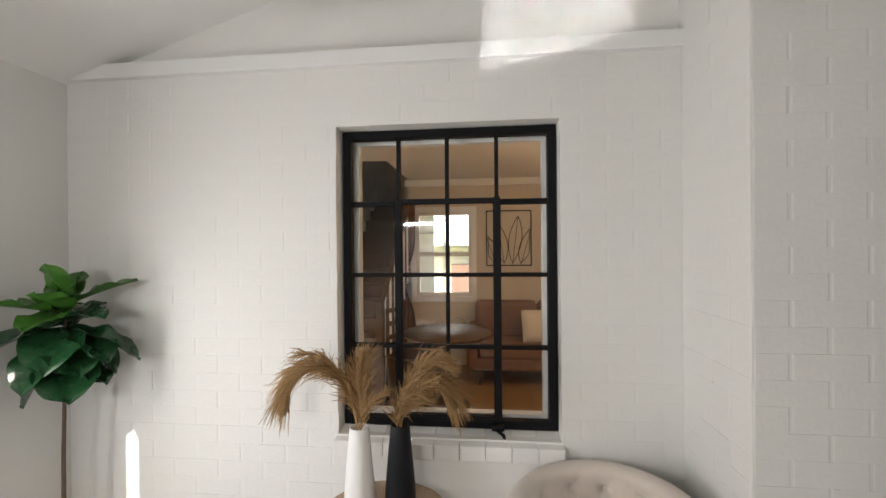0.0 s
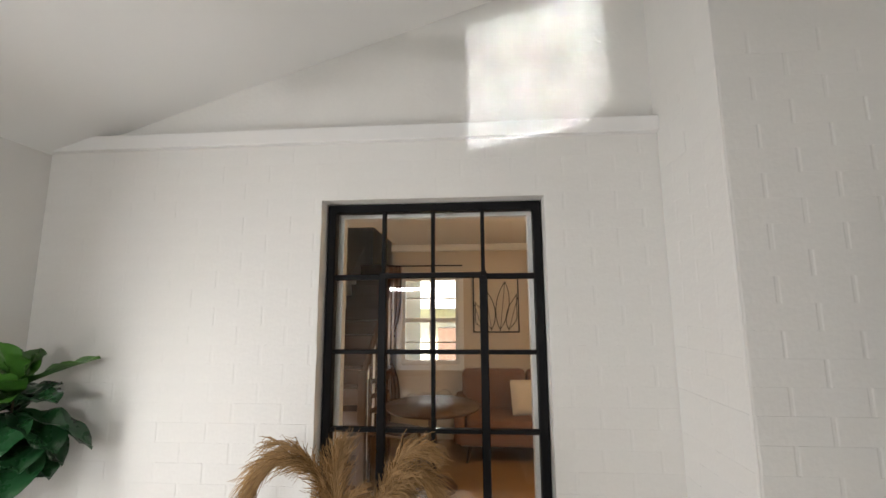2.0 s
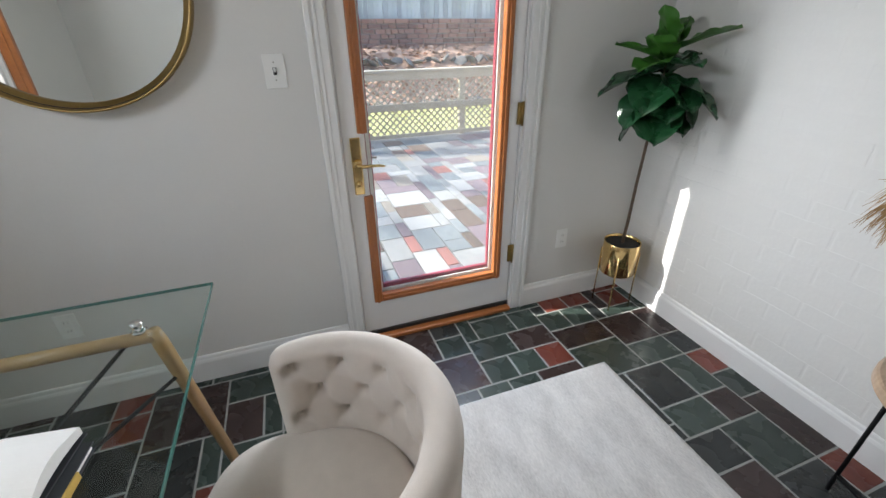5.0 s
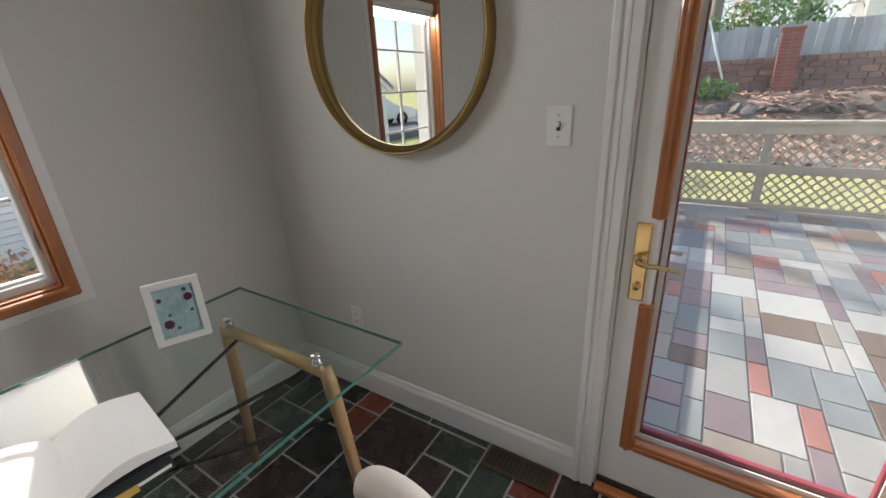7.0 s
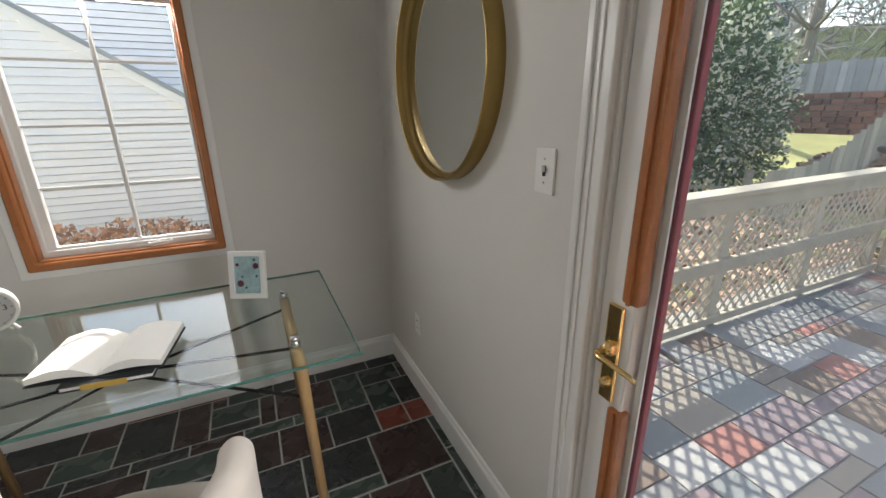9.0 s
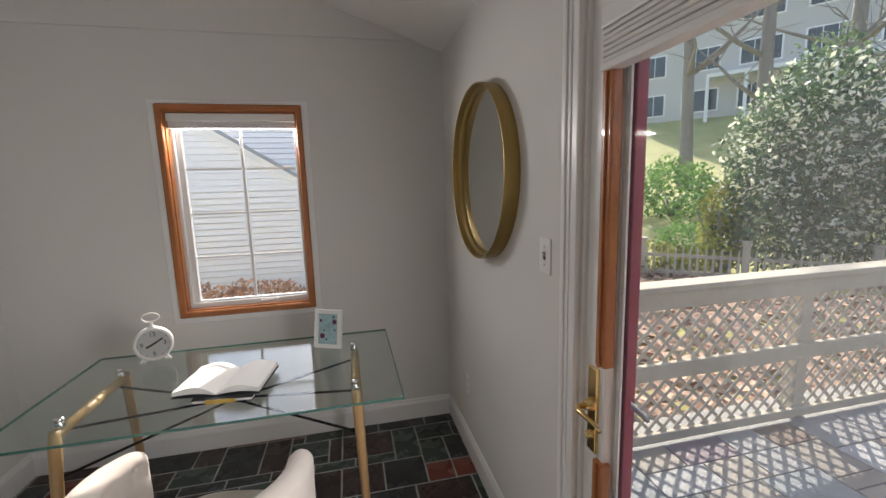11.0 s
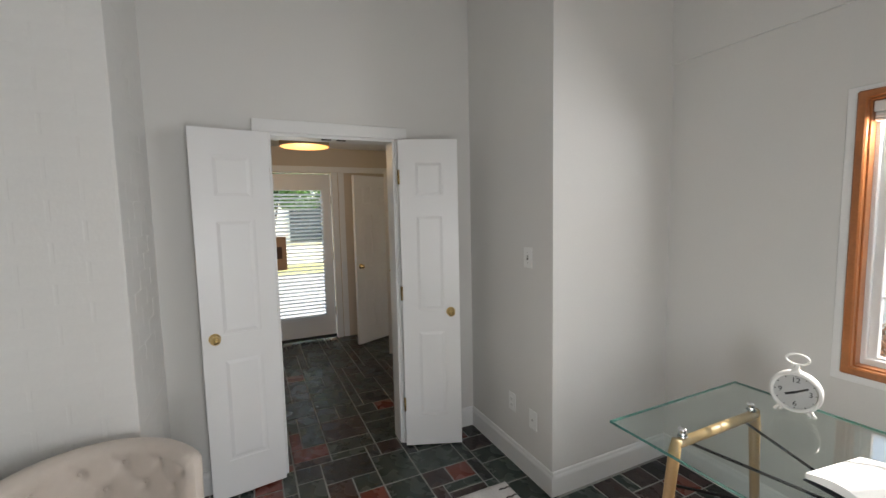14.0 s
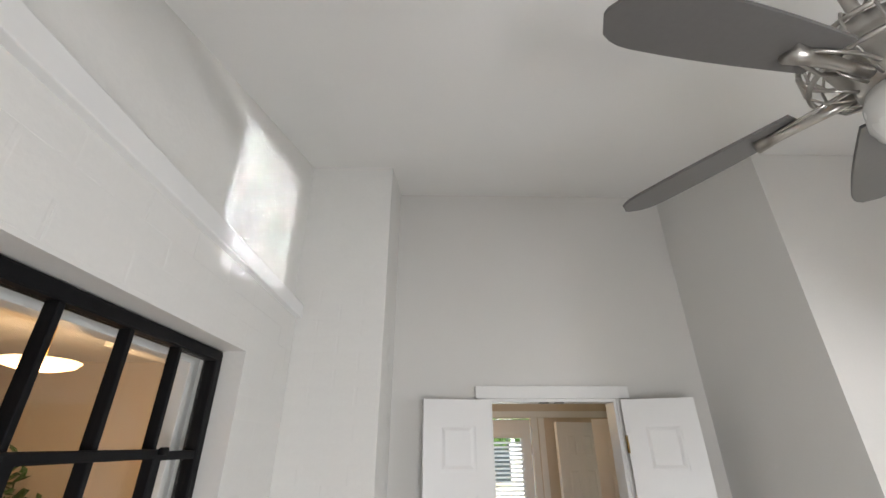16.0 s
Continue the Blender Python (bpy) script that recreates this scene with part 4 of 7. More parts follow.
    for i in range(len(rows) - 1):
        for k in range(56):
            a, b = i * 56 + k, i * 56 + (k + 1) % 56
            faces.append((a, b, b + 56, a + 56))
    faces.append(tuple(reversed(range(56))))
    mesh_part("seat", verts, faces, LINEN, t, "plump linen seat")
    for x, y in ((-0.19, -0.22), (0.19, -0.22), (-0.17, 0.20), (0.17, 0.20)):
        tube("leg", [(x, y, 0.21), (x * 1.16, y * 1.16, 0.0)], [0.022, 0.013], PALE_WOOD, t, "pale wooden leg", seg=14)
    return t


barrel_chair(pose(0.80, 1.795, 0.0, 0, 0, -42), "oatmeal linen tufted barrel chair in the brick corner")
barrel_chair(pose(-0.415, 0.275, 0.012, 0, 0, -14), "oatmeal linen tufted barrel chair drawn up to the desk")


# ---- rug ----
def rug():
    x0, x1, y0, y1 = -0.945, 1.12, 0.03, 1.608
    wool = mat("cream_woven_wool", (0.45, 0.43, 0.415), 0.98, 0.28, 9, 0.9, 95, sheen=0.2, tint=(0.72, 0.70, 0.67))
    # long, thin streaks in the weave
    nt = wool.node_tree
    for n in nt.nodes:
        if n.type == "TEX_NOISE":
            mp = nt.nodes.new("ShaderNodeMapping")
            mp.inputs["Rotation"].default_value = (0, 0, radians(40))
            mp.inputs["Scale"].default_value = (0.6, 1.5, 1)
            src = n.inputs["Vector"].links[0].from_socket
            nt.links.new(src, mp.inputs["Vector"])
            nt.links.new(mp.outputs[0], n.inputs["Vector"])
    t = thing("area_rug", pose(0, 0, 0), "cream woven wool area rug with dark tassel loops", "rug")
    bm = bmesh.new()
    nx, ny = 90, 70
    grid = [[bm.verts.new((x0 + (x1 - x0) * i / nx, y0 + (y1 - y0) * j / ny, 0.012 + 0.0012 * noise.noise((i * 0.35, j * 0.35, 0)))) for j in range(ny + 1)] for i in range(nx + 1)]
    for i in range(nx):
        for j in range(ny):
            bm.faces.new((grid[i][j], grid[i + 1][j], grid[i + 1][j + 1], grid[i][j + 1]))
    rim = [e for e in bm.edges if e.is_boundary]
    ext = bmesh.ops.extrude_edge_only(bm, edges=rim)
    for v in ext["geom"]:
        if isinstance(v, bmesh.types.BMVert):
            v.co.z = 0.0
    bmesh.ops.recalc_face_normals(bm, faces=bm.faces)
    part("woven_surface", bm, wool, t, smooth=True)
    yarn = mat("charcoal_yarn", (0.07, 0.065, 0.06), 0.95, 0.2, 40, 0.4, 300)
    x = -0.085
    while x < 1.08:
        for y, s in ((y1, -1), (y0, 1)):
            pts = [(x, y + s * 0.002, 0.014), (x + 0.004, y + s * 0.018, 0.0165), (x - 0.003, y + s * 0.036, 0.0165), (x + 0.003, y + s * 0.055, 0.0165), (x, y + s * 0.072, 0.0165)]
            tube("tassel", pts, [0.003, 0.0042, 0.0034, 0.0042, 0.0028], yarn, t, "charcoal braided tassel", seg=6)
        x += 0.072


rug()

# ---- round side table, vases, pampas ----
TABLE_TOP = mat("pale_oak_table_top", (0.47, 0.335, 0.225), 0.42, 0.36, 7, 0.05, 70)
for n in TABLE_TOP.node_tree.nodes:
    if n.type == "TEX_NOISE":
        mp = TABLE_TOP.node_tree.nodes.new("ShaderNodeMapping")
        mp.inputs["Scale"].default_value = (3.0, 0.25, 1)
        TABLE_TOP.node_tree.links.new(n.inputs["Vector"].links[0].from_socket, mp.inputs["Vector"])
        TABLE_TOP.node_tree.links.new(mp.outputs[0], n.inputs["Vector"])
TX, TY, TZ = 0.048, 1.885, 0.604


def side_table():
    t = thing("side_table", pose(TX, TY, 0), "round pale oak side table on thin black metal legs", "table")
    lathe("tabletop", [(0.0, TZ), (0.240, TZ), (0.246, TZ - 0.004), (0.248, TZ - 0.012), (0.248, TZ - 0.030), (0.243, TZ - 0.036), (0.0, TZ - 0.036)], TABLE_TOP, t, "pale oak top", seg=72)
    for p in t.children:
        p.data.polygons.foreach_set("use_smooth", [False] * len(p.data.polygons))
    for a in (168, -72, 43):
        c, s = math.cos(radians(a)), math.sin(radians(a))
        one = tube("leg", [(0.205 * c, 0.205 * s, TZ - 0.036), (0.212 * c, 0.212 * s, 0.0)], 0.0065, BLACK_STEEL, t, seg=10)
        bm = bmesh.new()
        box(bm, 0.0, 0.207, -0.009, 0.009, 0.075, 0.083, bevel=0.001)
        b = part("brace", bm, BLACK_STEEL, t)
        b.matrix_basis = pose(0, 0, 0, 0, 0, a)


side_table()
PAMPAS = mat("dried_pampas_grass", (0.36, 0.22, 0.095), 0.9, 0.25, 12, 0.0, 60, island=0.28)


def vase(x, y, r0, r1, h, material, label):
    t = thing("tall_vase", pose(x, y, TZ), label, "vase", "vases")
    prof = [(0.0, 0.0), (r0 - 0.004, 0.0), (r0, 0.005), (r0 * 0.985, 0.03)]
    prof += [(r0 + (r1 - r0) * k / 8, 0.03 + (h - 0.03) * k / 8) for k in range(1, 9)]
    prof += [(r1 - 0.003, h + 0.002), (r1 - 0.006, h - 0.002), (r1 - 0.004, h - 0.06), (0.0, h - 0.07)]
    lathe("body", prof, material, t)
    return t


vase(-0.062, 1.965, 0.060, 0.037, 0.288, mat("white_glazed_ceramic", (0.80, 0.80, 0.79), 0.35, 0.02, 10, 0.02, 80), "tapered white ceramic vase on the side table")
MATT_BLACK = mat("matt_black_ceramic", (0.008, 0.009, 0.011), 0.5, 0.1, 10, 0.03, 120)
MATT_BLACK.node_tree.nodes["Principled BSDF"].inputs["Specular IOR Level"].default_value = 0.2
vase(0.088, 2.005, 0.060, 0.037, 0.288, MATT_BLACK, "tapered matt black ceramic vase on the side table")


def pampas(x, y, plumes, label, seed):
    rng = random.Random(seed)
    t = thing("pampas_grass", pose(x, y, TZ + 0.222), label, "dried grass")
    for path, count, spread, droop in plumes:
        P = [Vector(p) for p in path]

        def along(u):
            f = u * (len(P) - 1)
            i = min(int(f), len(P) - 2)
            f -= i
            p0, p1, p2, p3 = P[max(i - 1, 0)], P[i], P[i + 1], P[min(i + 2, len(P) - 1)]
            return 0.5 * ((2 * p1) + (p2 - p0) * f + (2 * p0 - 5 * p1 + 4 * p2 - p3) * f * f + (3 * p1 - p0 - 3 * p2 + p3) * f ** 3)
        stem = [along(k / 14) for k in range(15)]
        tube("stem", stem, [0.0035 - 0.0027 * k / 14 for k in range(15)], PAMPAS, t, seg=6)
        verts, faces = [], []
        for k in range(count):
            u = 0.22 + 0.78 * rng.random() ** 0.9
            p = along(u)
            d = (along(min(1.0, u + 0.03)) - along(u - 0.03)).normalized()
            side = Vector((rng.gauss(0, 1), rng.gauss(0, 1), rng.gauss(0, 1)))
            side = (side - d * side.dot(d)).normalized()
            ln = spread * rng.uniform(0.5, 1.25) * (0.65 + 0.6 * math.sin(math.pi * min(1, u * 0.95)))
            open_ = rng.uniform(0.18, 0.75)
            pts = []
            for i in range(6):
                v = i / 5
                q = p + d * (ln * v) + side * (ln * open_ * v * (1 - 0.25 * v)) + Vector((0, 0, -1)) * (droop * ln * v * v * rng.uniform(0.7, 1.2))
                q += Vector((rng.gauss(0, 1), rng.gauss(0, 1), rng.gauss(0, 1))) * 0.0022 * v
                pts.append(q)
            r = rng.uniform(0.0010, 0.0019)
            tube_data(pts, [r, r * 1.25, r * 1.2, r, r * 0.7, r * 0.3], 3, verts, faces, cap=False)
            if rng.random() < 0.45:
                b = pts[2]
                tip = b + d * ln * 0.3 + side * ln * rng.uniform(0.1, 0.35) + Vector((0, 0, -1)) * droop * ln * 0.3
                tube_data([b, b.lerp(tip, 0.5) + Vector((0, 0, 0.004)), tip], [r * 0.8, r * 0.7, r * 0.3], 3, verts, faces, cap=False)
        mesh_part("plume", verts, faces, PAMPAS, t, "feathery tan plume", smooth=False)
    return t


pampas(-0.062, 1.965, [
    ([(0.0, 0, 0.0), (-0.012, -0.01, 0.12), (-0.055, -0.02, 0.25), (-0.15, -0.04, 0.31), (-0.235, -0.05, 0.275), (-0.275, -0.06, 0.20)], 560, 0.10, 0.55),
    ([(0.005, 0, 0.0), (0.008, -0.01, 0.12), (0.012, -0.02, 0.24), (0.028, -0.03, 0.335)], 470, 0.105, 0.25),
    ([(-0.004, 0, 0.0), (-0.02, 0.0, 0.12), (-0.06, -0.02, 0.25), (-0.12, -0.03, 0.33), (-0.20, -0.03, 0.35)], 150, 0.09, 0.5),
    ([(0.006, 0, 0.0), (0.02, -0.02, 0.10), (0.06, -0.03, 0.17), (0.10, -0.03, 0.21)], 90, 0.06, 0.2)],
    "tan dried pampas grass drooping from the white vase", 4)
pampas(0.088, 2.005, [
    ([(0.0, 0, 0.0), (0.005, -0.01, 0.10), (0.04, -0.02, 0.22), (0.10, -0.03, 0.31), (0.16, -0.04, 0.33)], 560, 0.105, 0.45),
    ([(0.004, 0, 0.0), (0.015, -0.02, 0.10), (0.06, -0.04, 0.19), (0.13, -0.05, 0.25), (0.20, -0.06, 0.21)], 520, 0.10, 0.6),
    ([(0.0, 0, 0.0), (-0.005, -0.03, 0.10), (0.03, -0.05, 0.17), (0.07, -0.06, 0.20)], 300, 0.09, 0.3)],
    "tan dried pampas grass leaning from the black vase", 9)


# ---- fiddle leaf plant ----
def fig_plant():
    px, py = -1.36, 1.985
    pot = thing("plant_stand", pose(px, py, 0), "brass plant pot on thin brass legs in the corner", "plant pot")
    lathe("pot", [(0.0, 0.215), (0.088, 0.215), (0.095, 0.222), (0.097, 0.405), (0.095, 0.409), (0.091, 0.405), (0.090, 0.385)], BRASS, pot, "shiny brass cylinder", seg=48)
    lathe("soil", [(0.0905, 0.392), (0.05, 0.396), (0.0, 0.40)], mat("black_soil", (0.012, 0.011, 0.010), 0.95, 0.4, 60, 0.9, 200), pot, "black soil", seg=32)
    for a in (45, 135, 225, 315):
        c, s = math.cos(radians(a)), math.sin(radians(a))
        tube("leg", [(0.098 * c, 0.098 * s, 0.35), (0.100 * c, 0.100 * s, 0.0)], 0.004, BRASS, pot, seg=8)
    t = thing("fiddle_leaf_fig", pose(px, py, 0.392), "fiddle leaf fig with broad glossy dark green leaves", "plant")
    bark = mat("grey_brown_bark", (0.11, 0.075, 0.05), 0.85, 0.35, 30, 0.5, 120)
    tip = Vector((0.065, -0.035, 0.98))
    pts = [(0, 0, -0.02), (0.012, -0.004, 0.15), (0.022, -0.012, 0.34), (0.040, -0.022, 0.56), (0.055, -0.03, 0.75), tip]
    tube("trunk", pts, [0.0085, 0.008, 0.0075, 0.007, 0.006, 0.003], bark, t)
    green = mat("glossy_leaf_green", (0.012, 0.052, 0.022), 0.28, 0.35, 16, 0.12, 60, tint=(0.020, 0.085, 0.030), coat=0.25)
    bright = mat("young_leaf_green", (0.055, 0.17, 0.025), 0.32, 0.3, 16, 0.12, 60, coat=0.2)
    rng = random.Random(21)

    def leaf(base, az, el, ln, wd, curl, m):
        n, k = 14, 8
        verts, faces = [], []
        for i in range(n + 1):
            u = i / n
            w = wd * (math.sin(math.pi * min(1.0, u ** 0.85)) ** 0.6) * (0.72 + 0.42 * u) if 0 < i < n else 0.004
            for j in range(k + 1):
                v = 2 * j / k - 1
                z = abs(v) * w * 0.16 - curl * u * u * ln + 0.009 * math.sin(u * 15 + v * 1.5) * abs(v) - 0.0035 * math.cos(v * math.pi * 4 + u * 22) * abs(v)
                if j == k // 2:
                    z -= 0.004
                verts.append((u * ln, v * w * 0.5, z))
        q = k + 1
        for i in range(n):
            for j in range(k):
                a = i * q + j
                faces.append((a, a + q, a + q + 1, a + 1))
        ob = mesh_part("leaf", verts, faces, m, t)
        ob.matrix_basis = Matrix.Translation(base) @ pose(0, 0, 0, 0, -el, az)
        return ob

    rows = [  # height, lean, count, length, width, curl, young
        (0.97, 58, 3, 0.21, 0.12, 0.15, True), (0.94, 24, 5, 0.25, 0.14, 0.12, True), (0.91, 8, 5, 0.25, 0.16, 0.20, False), (0.87, -10, 6, 0.26, 0.21, 0.30, False),
        (0.82, -22, 6, 0.245, 0.22, 0.28, False), (0.77, -36, 5, 0.235, 0.22, 0.26, False)]
    turn = 20
    for h, el, n, ln, wd, curl, young in rows:
        turn += 37
        for k in range(n):
            f = h / 0.98
            base = Vector((0.065 * f, -0.035 * f, h + rng.uniform(-0.02, 0.02)))
            az = turn + 360 * k / n + rng.uniform(-16, 16)
            e = el + rng.uniform(-10, 10)
            reach = base + Vector((math.cos(radians(az)), math.sin(radians(az)), 0)) * ln
            # leaves that would meet the walls turn up along them
            lim = min(1.0, max(0.35, min((px + reach.x - W) / 0.05 if px + reach.x < W + 0.05 else 1.0, (N - py - reach.y) / 0.05 if py + reach.y > N - 0.05 else 1.0)))
            if lim < 1.0:
                e = e + 45 * (1 - lim) if e > -5 else e - 30 * (1 - lim)
                ln2 = ln * 0.66
            else:
                ln2 = ln
            leaf(base, az, e, ln2 * rng.uniform(0.85, 1.1), wd * rng.uniform(0.85, 1.08), curl * rng.uniform(0.6, 1.3), bright if young or (h > 0.88 and rng.random() < 0.4) else green)


fig_plant()


# ---- hall ----
def slats(parent, name, x, y0, y1, z0, z1, step, material):
    data = None
    z = z0
    while z < z1:
        if data is None:
            bm = bmesh.new()
            box(bm, -0.021, 0.021, y0, y1, -0.0011, 0.0011)
            ob = part(name, bm, material, parent)
            data = ob.data
        else:
            ob = new(name, data)
            ob.parent = parent
        ob.matrix_basis = pose(x, 0, z, 0, 28, 0)
        z += step


def hall_things():
    t = structure(thing("hall_glass_door", pose(HX, 0, 0), "", ""), "white glass hall door with a venetian blind", "door")
    ring_frame("leaf", (0.345, 1.225, 0.02, 2.065), (0.465, 1.105, 0.305, 1.90), 0.045, DOOR_PAINT, t, axis="x", at=0.02, bevel=0.003)
    pane("pane", (0.045, 0.049, 0.465, 1.105, 0.305, 1.90), t)
    one_box("blind_head", (-0.03, 0.012, 0.44, 1.13, 1.865, 1.91), WHITE_PLASTIC, t)
    slats(t, "blind_slat", -0.008, 0.45, 1.12, 0.32, 1.86, 0.044, WHITE_PLASTIC)
    for y in (0.62, 0.785, 0.95):
        tube("blind_cord", [(-0.020, y, 0.31), (-0.020, y, 1.87)], 0.0012, WHITE_PLASTIC, t, seg=5)
    one_box("kick_strip", (-0.004, 0.02, 0.345, 1.225, 0.015, 0.05), DARK, t)
    for z in (0.35, 1.05, 1.75):
        one_box("hinge", (0.008, 0.022, 0.338, 0.352, z - 0.05, z + 0.05), NICKEL, t)
    casing("hall_door_trim", HX, 0.335, 1.235, 2.085, -1, "white painted casing of the hall door", 0.075)
    bag = thing("paper_bag", pose(HX - 0.04, 1.0, 0.92), "small brown card sign hanging on the door handle", "sign")
    one_box("card", (-0.012, 0.012, -0.10, 0.06, 0.0, 0.40), mat("brown_card", (0.58, 0.38, 0.23), 0.8, 0.1, 12, 0.05, 90), bag, bevel=0.004)
    one_box("card_window", (-0.0135, -0.0115, -0.05, 0.02, 0.14, 0.28), mat("dark_card_print", (0.12, 0.07, 0.05), 0.7, 0.1, 12, 0, 90), bag, bevel=0.0)
    # doors standing open beside the closet
    lb = "white panelled hall door standing ajar in warm lamp light"
    place(panel_door("door_4", 0.60, 2.02, 2, lb, knob_z=0.95), leaf_pose(4.30, -0.36, 4.04, 0.19))
    place(panel_door("door_5", 0.60, 2.02, 2, lb, knob_z=0.95), leaf_pose(3.30, -0.60, 3.54, -0.05) @ pose(0, -0.035, 0))
    casing("closet_trim", HX, -0.62, 0.18, 2.085, -1, "white painted closet casing in the hall", 0.07)
    structure(boxes("hall_partition", [(1.925, 3.3, -0.72, -0.60, 0, 2.38), (4.32, HX, -0.72, -0.60, 0, 2.38)], WARM_PAINT), "cream painted hall partition", "wall")
    lamp_ob = thing("flush_ceiling_lamp", pose(3.35, 0.77, 2.38), "round drum ceiling lamp glowing amber", "lamp")
    lathe("drum", [(0.225, 0.0), (0.225, -0.165), (0.222, -0.17)], mat("linen_drum_shade", (0.55, 0.42, 0.28), 0.8, 0.08, 16, 0.1, 150), lamp_ob, "linen drum shade", seg=48)
    lathe("diffuser", [(0.222, -0.167), (0.0, -0.173)], glow_mat("amber_diffuser", (1.0, 0.47, 0.14), 0.40), lamp_ob, "glowing amber diffuser", seg=48)
    # slate floor of the hall, past the doorway
    lay_tiles("hall_floor_tiles", 1.8796, 1.8796 + 0.0762 * 35, -0.635, 2.1844, 0.0762, 0.0, lambda x, y: True, FLOOR_MATS, 5, None)


# ---- stone tiles ----
def slate(name, base, rough=0.27, tint=None):
    return mat(name, base, rough, 0.22, 9, 0.16, 55, objvar=0.22, tint=tint)


FLOOR_MATS = [
    (slate("green_grey_slate", (0.028, 0.040, 0.034), tint=(0.036, 0.052, 0.043)), 0.42), (slate("charcoal_slate", (0.020, 0.023, 0.023)), 0.24),
    (slate("plum_brown_slate", (0.034, 0.020, 0.018)), 0.25), (slate("brick_red_slate", (0.14, 0.034, 0.022)), 0.09)]
PAVER_MATS = [
    (slate("pale_grey_flagstone", (0.33, 0.325, 0.315), 0.6), 0.32), (slate("blue_grey_flagstone", (0.20, 0.215, 0.22), 0.6), 0.19), (slate("lavender_flagstone", (0.205, 0.16, 0.17), 0.6), 0.20),
    (slate("tan_flagstone", (0.25, 0.22, 0.185), 0.6), 0.11), (slate("umber_flagstone", (0.15, 0.11, 0.085), 0.6), 0.10), (slate("rose_red_flagstone", (0.32, 0.145, 0.12), 0.6), 0.08)]


def lay_tiles(name, x0, x1, y0, y1, unit, z, inside, mats, seed, parent, limit=None, known=()):
    """Random ashlar stones on a square module. With a parent each stone is an object of its own as far as limit says."""
    rng = random.Random(seed)
    nx, ny = int(round((x1 - x0) / unit)), int(round((y1 - y0) / unit))
    ux, uy = (x1 - x0) / nx, (y1 - y0) / ny
    used = [[not inside(x0 + (i + 0.5) * ux, y0 + (j + 0.5) * uy) for j in range(ny)] for i in range(nx)]
    shapes = [(3, 3), (3, 4), (4, 3), (2, 3), (3, 2), (2, 2), (4, 4), (2, 4), (4, 2), (3, 3)]
    cut = [(3, 1), (1, 3), (2, 1), (1, 2), (1, 1)]
    fixed = {}
    for i0, i1, j0, j1, k in known:
        fixed[i0, j0] = (i1 - i0, j1 - j0, "gcpr".index(k))
        for p in range(i0, i1):
            for q in range(j0, j1):
                used[p][q] = True
    meshes, loose = {}, {}
    gap, th = 0.0085, 0.010
    for i in range(nx):
        for j in range(ny):
            if used[i][j] and (i, j) not in fixed:
                continue
            order = shapes[:]
            rng.shuffle(order)
            a, b, k = fixed.get((i, j), (0, 0, 0))
            for a, b in [] if a else order + cut:
                if i + a <= nx and j + b <= ny and not any(used[i + p][j + q] for p in range(a) for q in range(b)):
                    break
            for p in range(a):
                for q in range(b):
                    used[i + p][j + q] = True
            r = rng.random() * (1.0 if a * b <= 6 else 0.91)
            r = 0.0 if (i, j) in fixed else r
            k = fixed.get((i, j), (0, 0, 0))[2]
            acc = mats[0][1]
            while r > acc and k < len(mats) - 1:
                k += 1
                acc += mats[k][1]
            cx, cy = x0 + (i + a / 2) * ux, y0 + (j + b / 2) * uy
            dz = rng.uniform(-0.0008, 0.0008)
            if parent is not None and (limit is None or limit(cx, cy)):
                key = (a, b, k)
                if key not in meshes:
                    bm = bmesh.new()
                    w, d = a * ux - gap, b * uy - gap
                    vs = [bm.verts.new((sx * (w / 2 - ins), sy * (d / 2 - ins), zz)) for ins, zz in ((0, -th), (0, -0.002), (0.003, 0.0)) for sx, sy in ((-1, -1), (1, -1), (1, 1), (-1, 1))]
                    for lv in (0, 4):
                        for q in range(4):
                            bm.faces.new((vs[lv + q], vs[lv + (q + 1) % 4], vs[lv + 4 + (q + 1) % 4], vs[lv + 4 + q]))
                    bm.faces.new(vs[8:12])
                    me = bpy.data.meshes.new("tile")
                    bm.to_mesh(me)
                    bm.free()
                    me.materials.append(mats[k][0])
                    meshes[key] = me
                ob = new("tile", meshes[key])
                ob.parent = parent
                ob.matrix_parent_inverse = parent.matrix_world.inverted()
                ob.matrix_basis = pose(cx, cy, z + dz, 0, 0, rng.uniform(-0.3, 0.3))
            else:
                loose.setdefault(k, []).append((cx, cy, a * ux - gap, b * uy - gap, z + dz))
    for k, rows in loose.items():
        verts, faces = [], []
        for cx, cy, w, d, zz in rows:
            o = len(verts)
            for ins, dz in ((0, -th), (0, -0.002), (0.003, 0.0)):
                verts += [(cx + sx * (w / 2 - ins), cy + sy * (d / 2 - ins), zz + dz) for sx, sy in ((-1, -1), (1, -1), (1, 1), (-1, 1))]
            for lv in (0, 4):
                for q in range(4):
                    faces.append((o + lv + q, o + lv + (q + 1) % 4, o + lv + 4 + (q + 1) % 4, o + lv + 4 + q))
            faces.append((o + 8, o + 9, o + 10, o + 11))
        ob = mesh_part(name, verts, faces, mats[k][0], smooth=False)
        tagged(ob, "slate tiles of the " + ("hall floor" if "hall" in name else "patio farther out"), "tiles", kind="stuff")


hall_things()


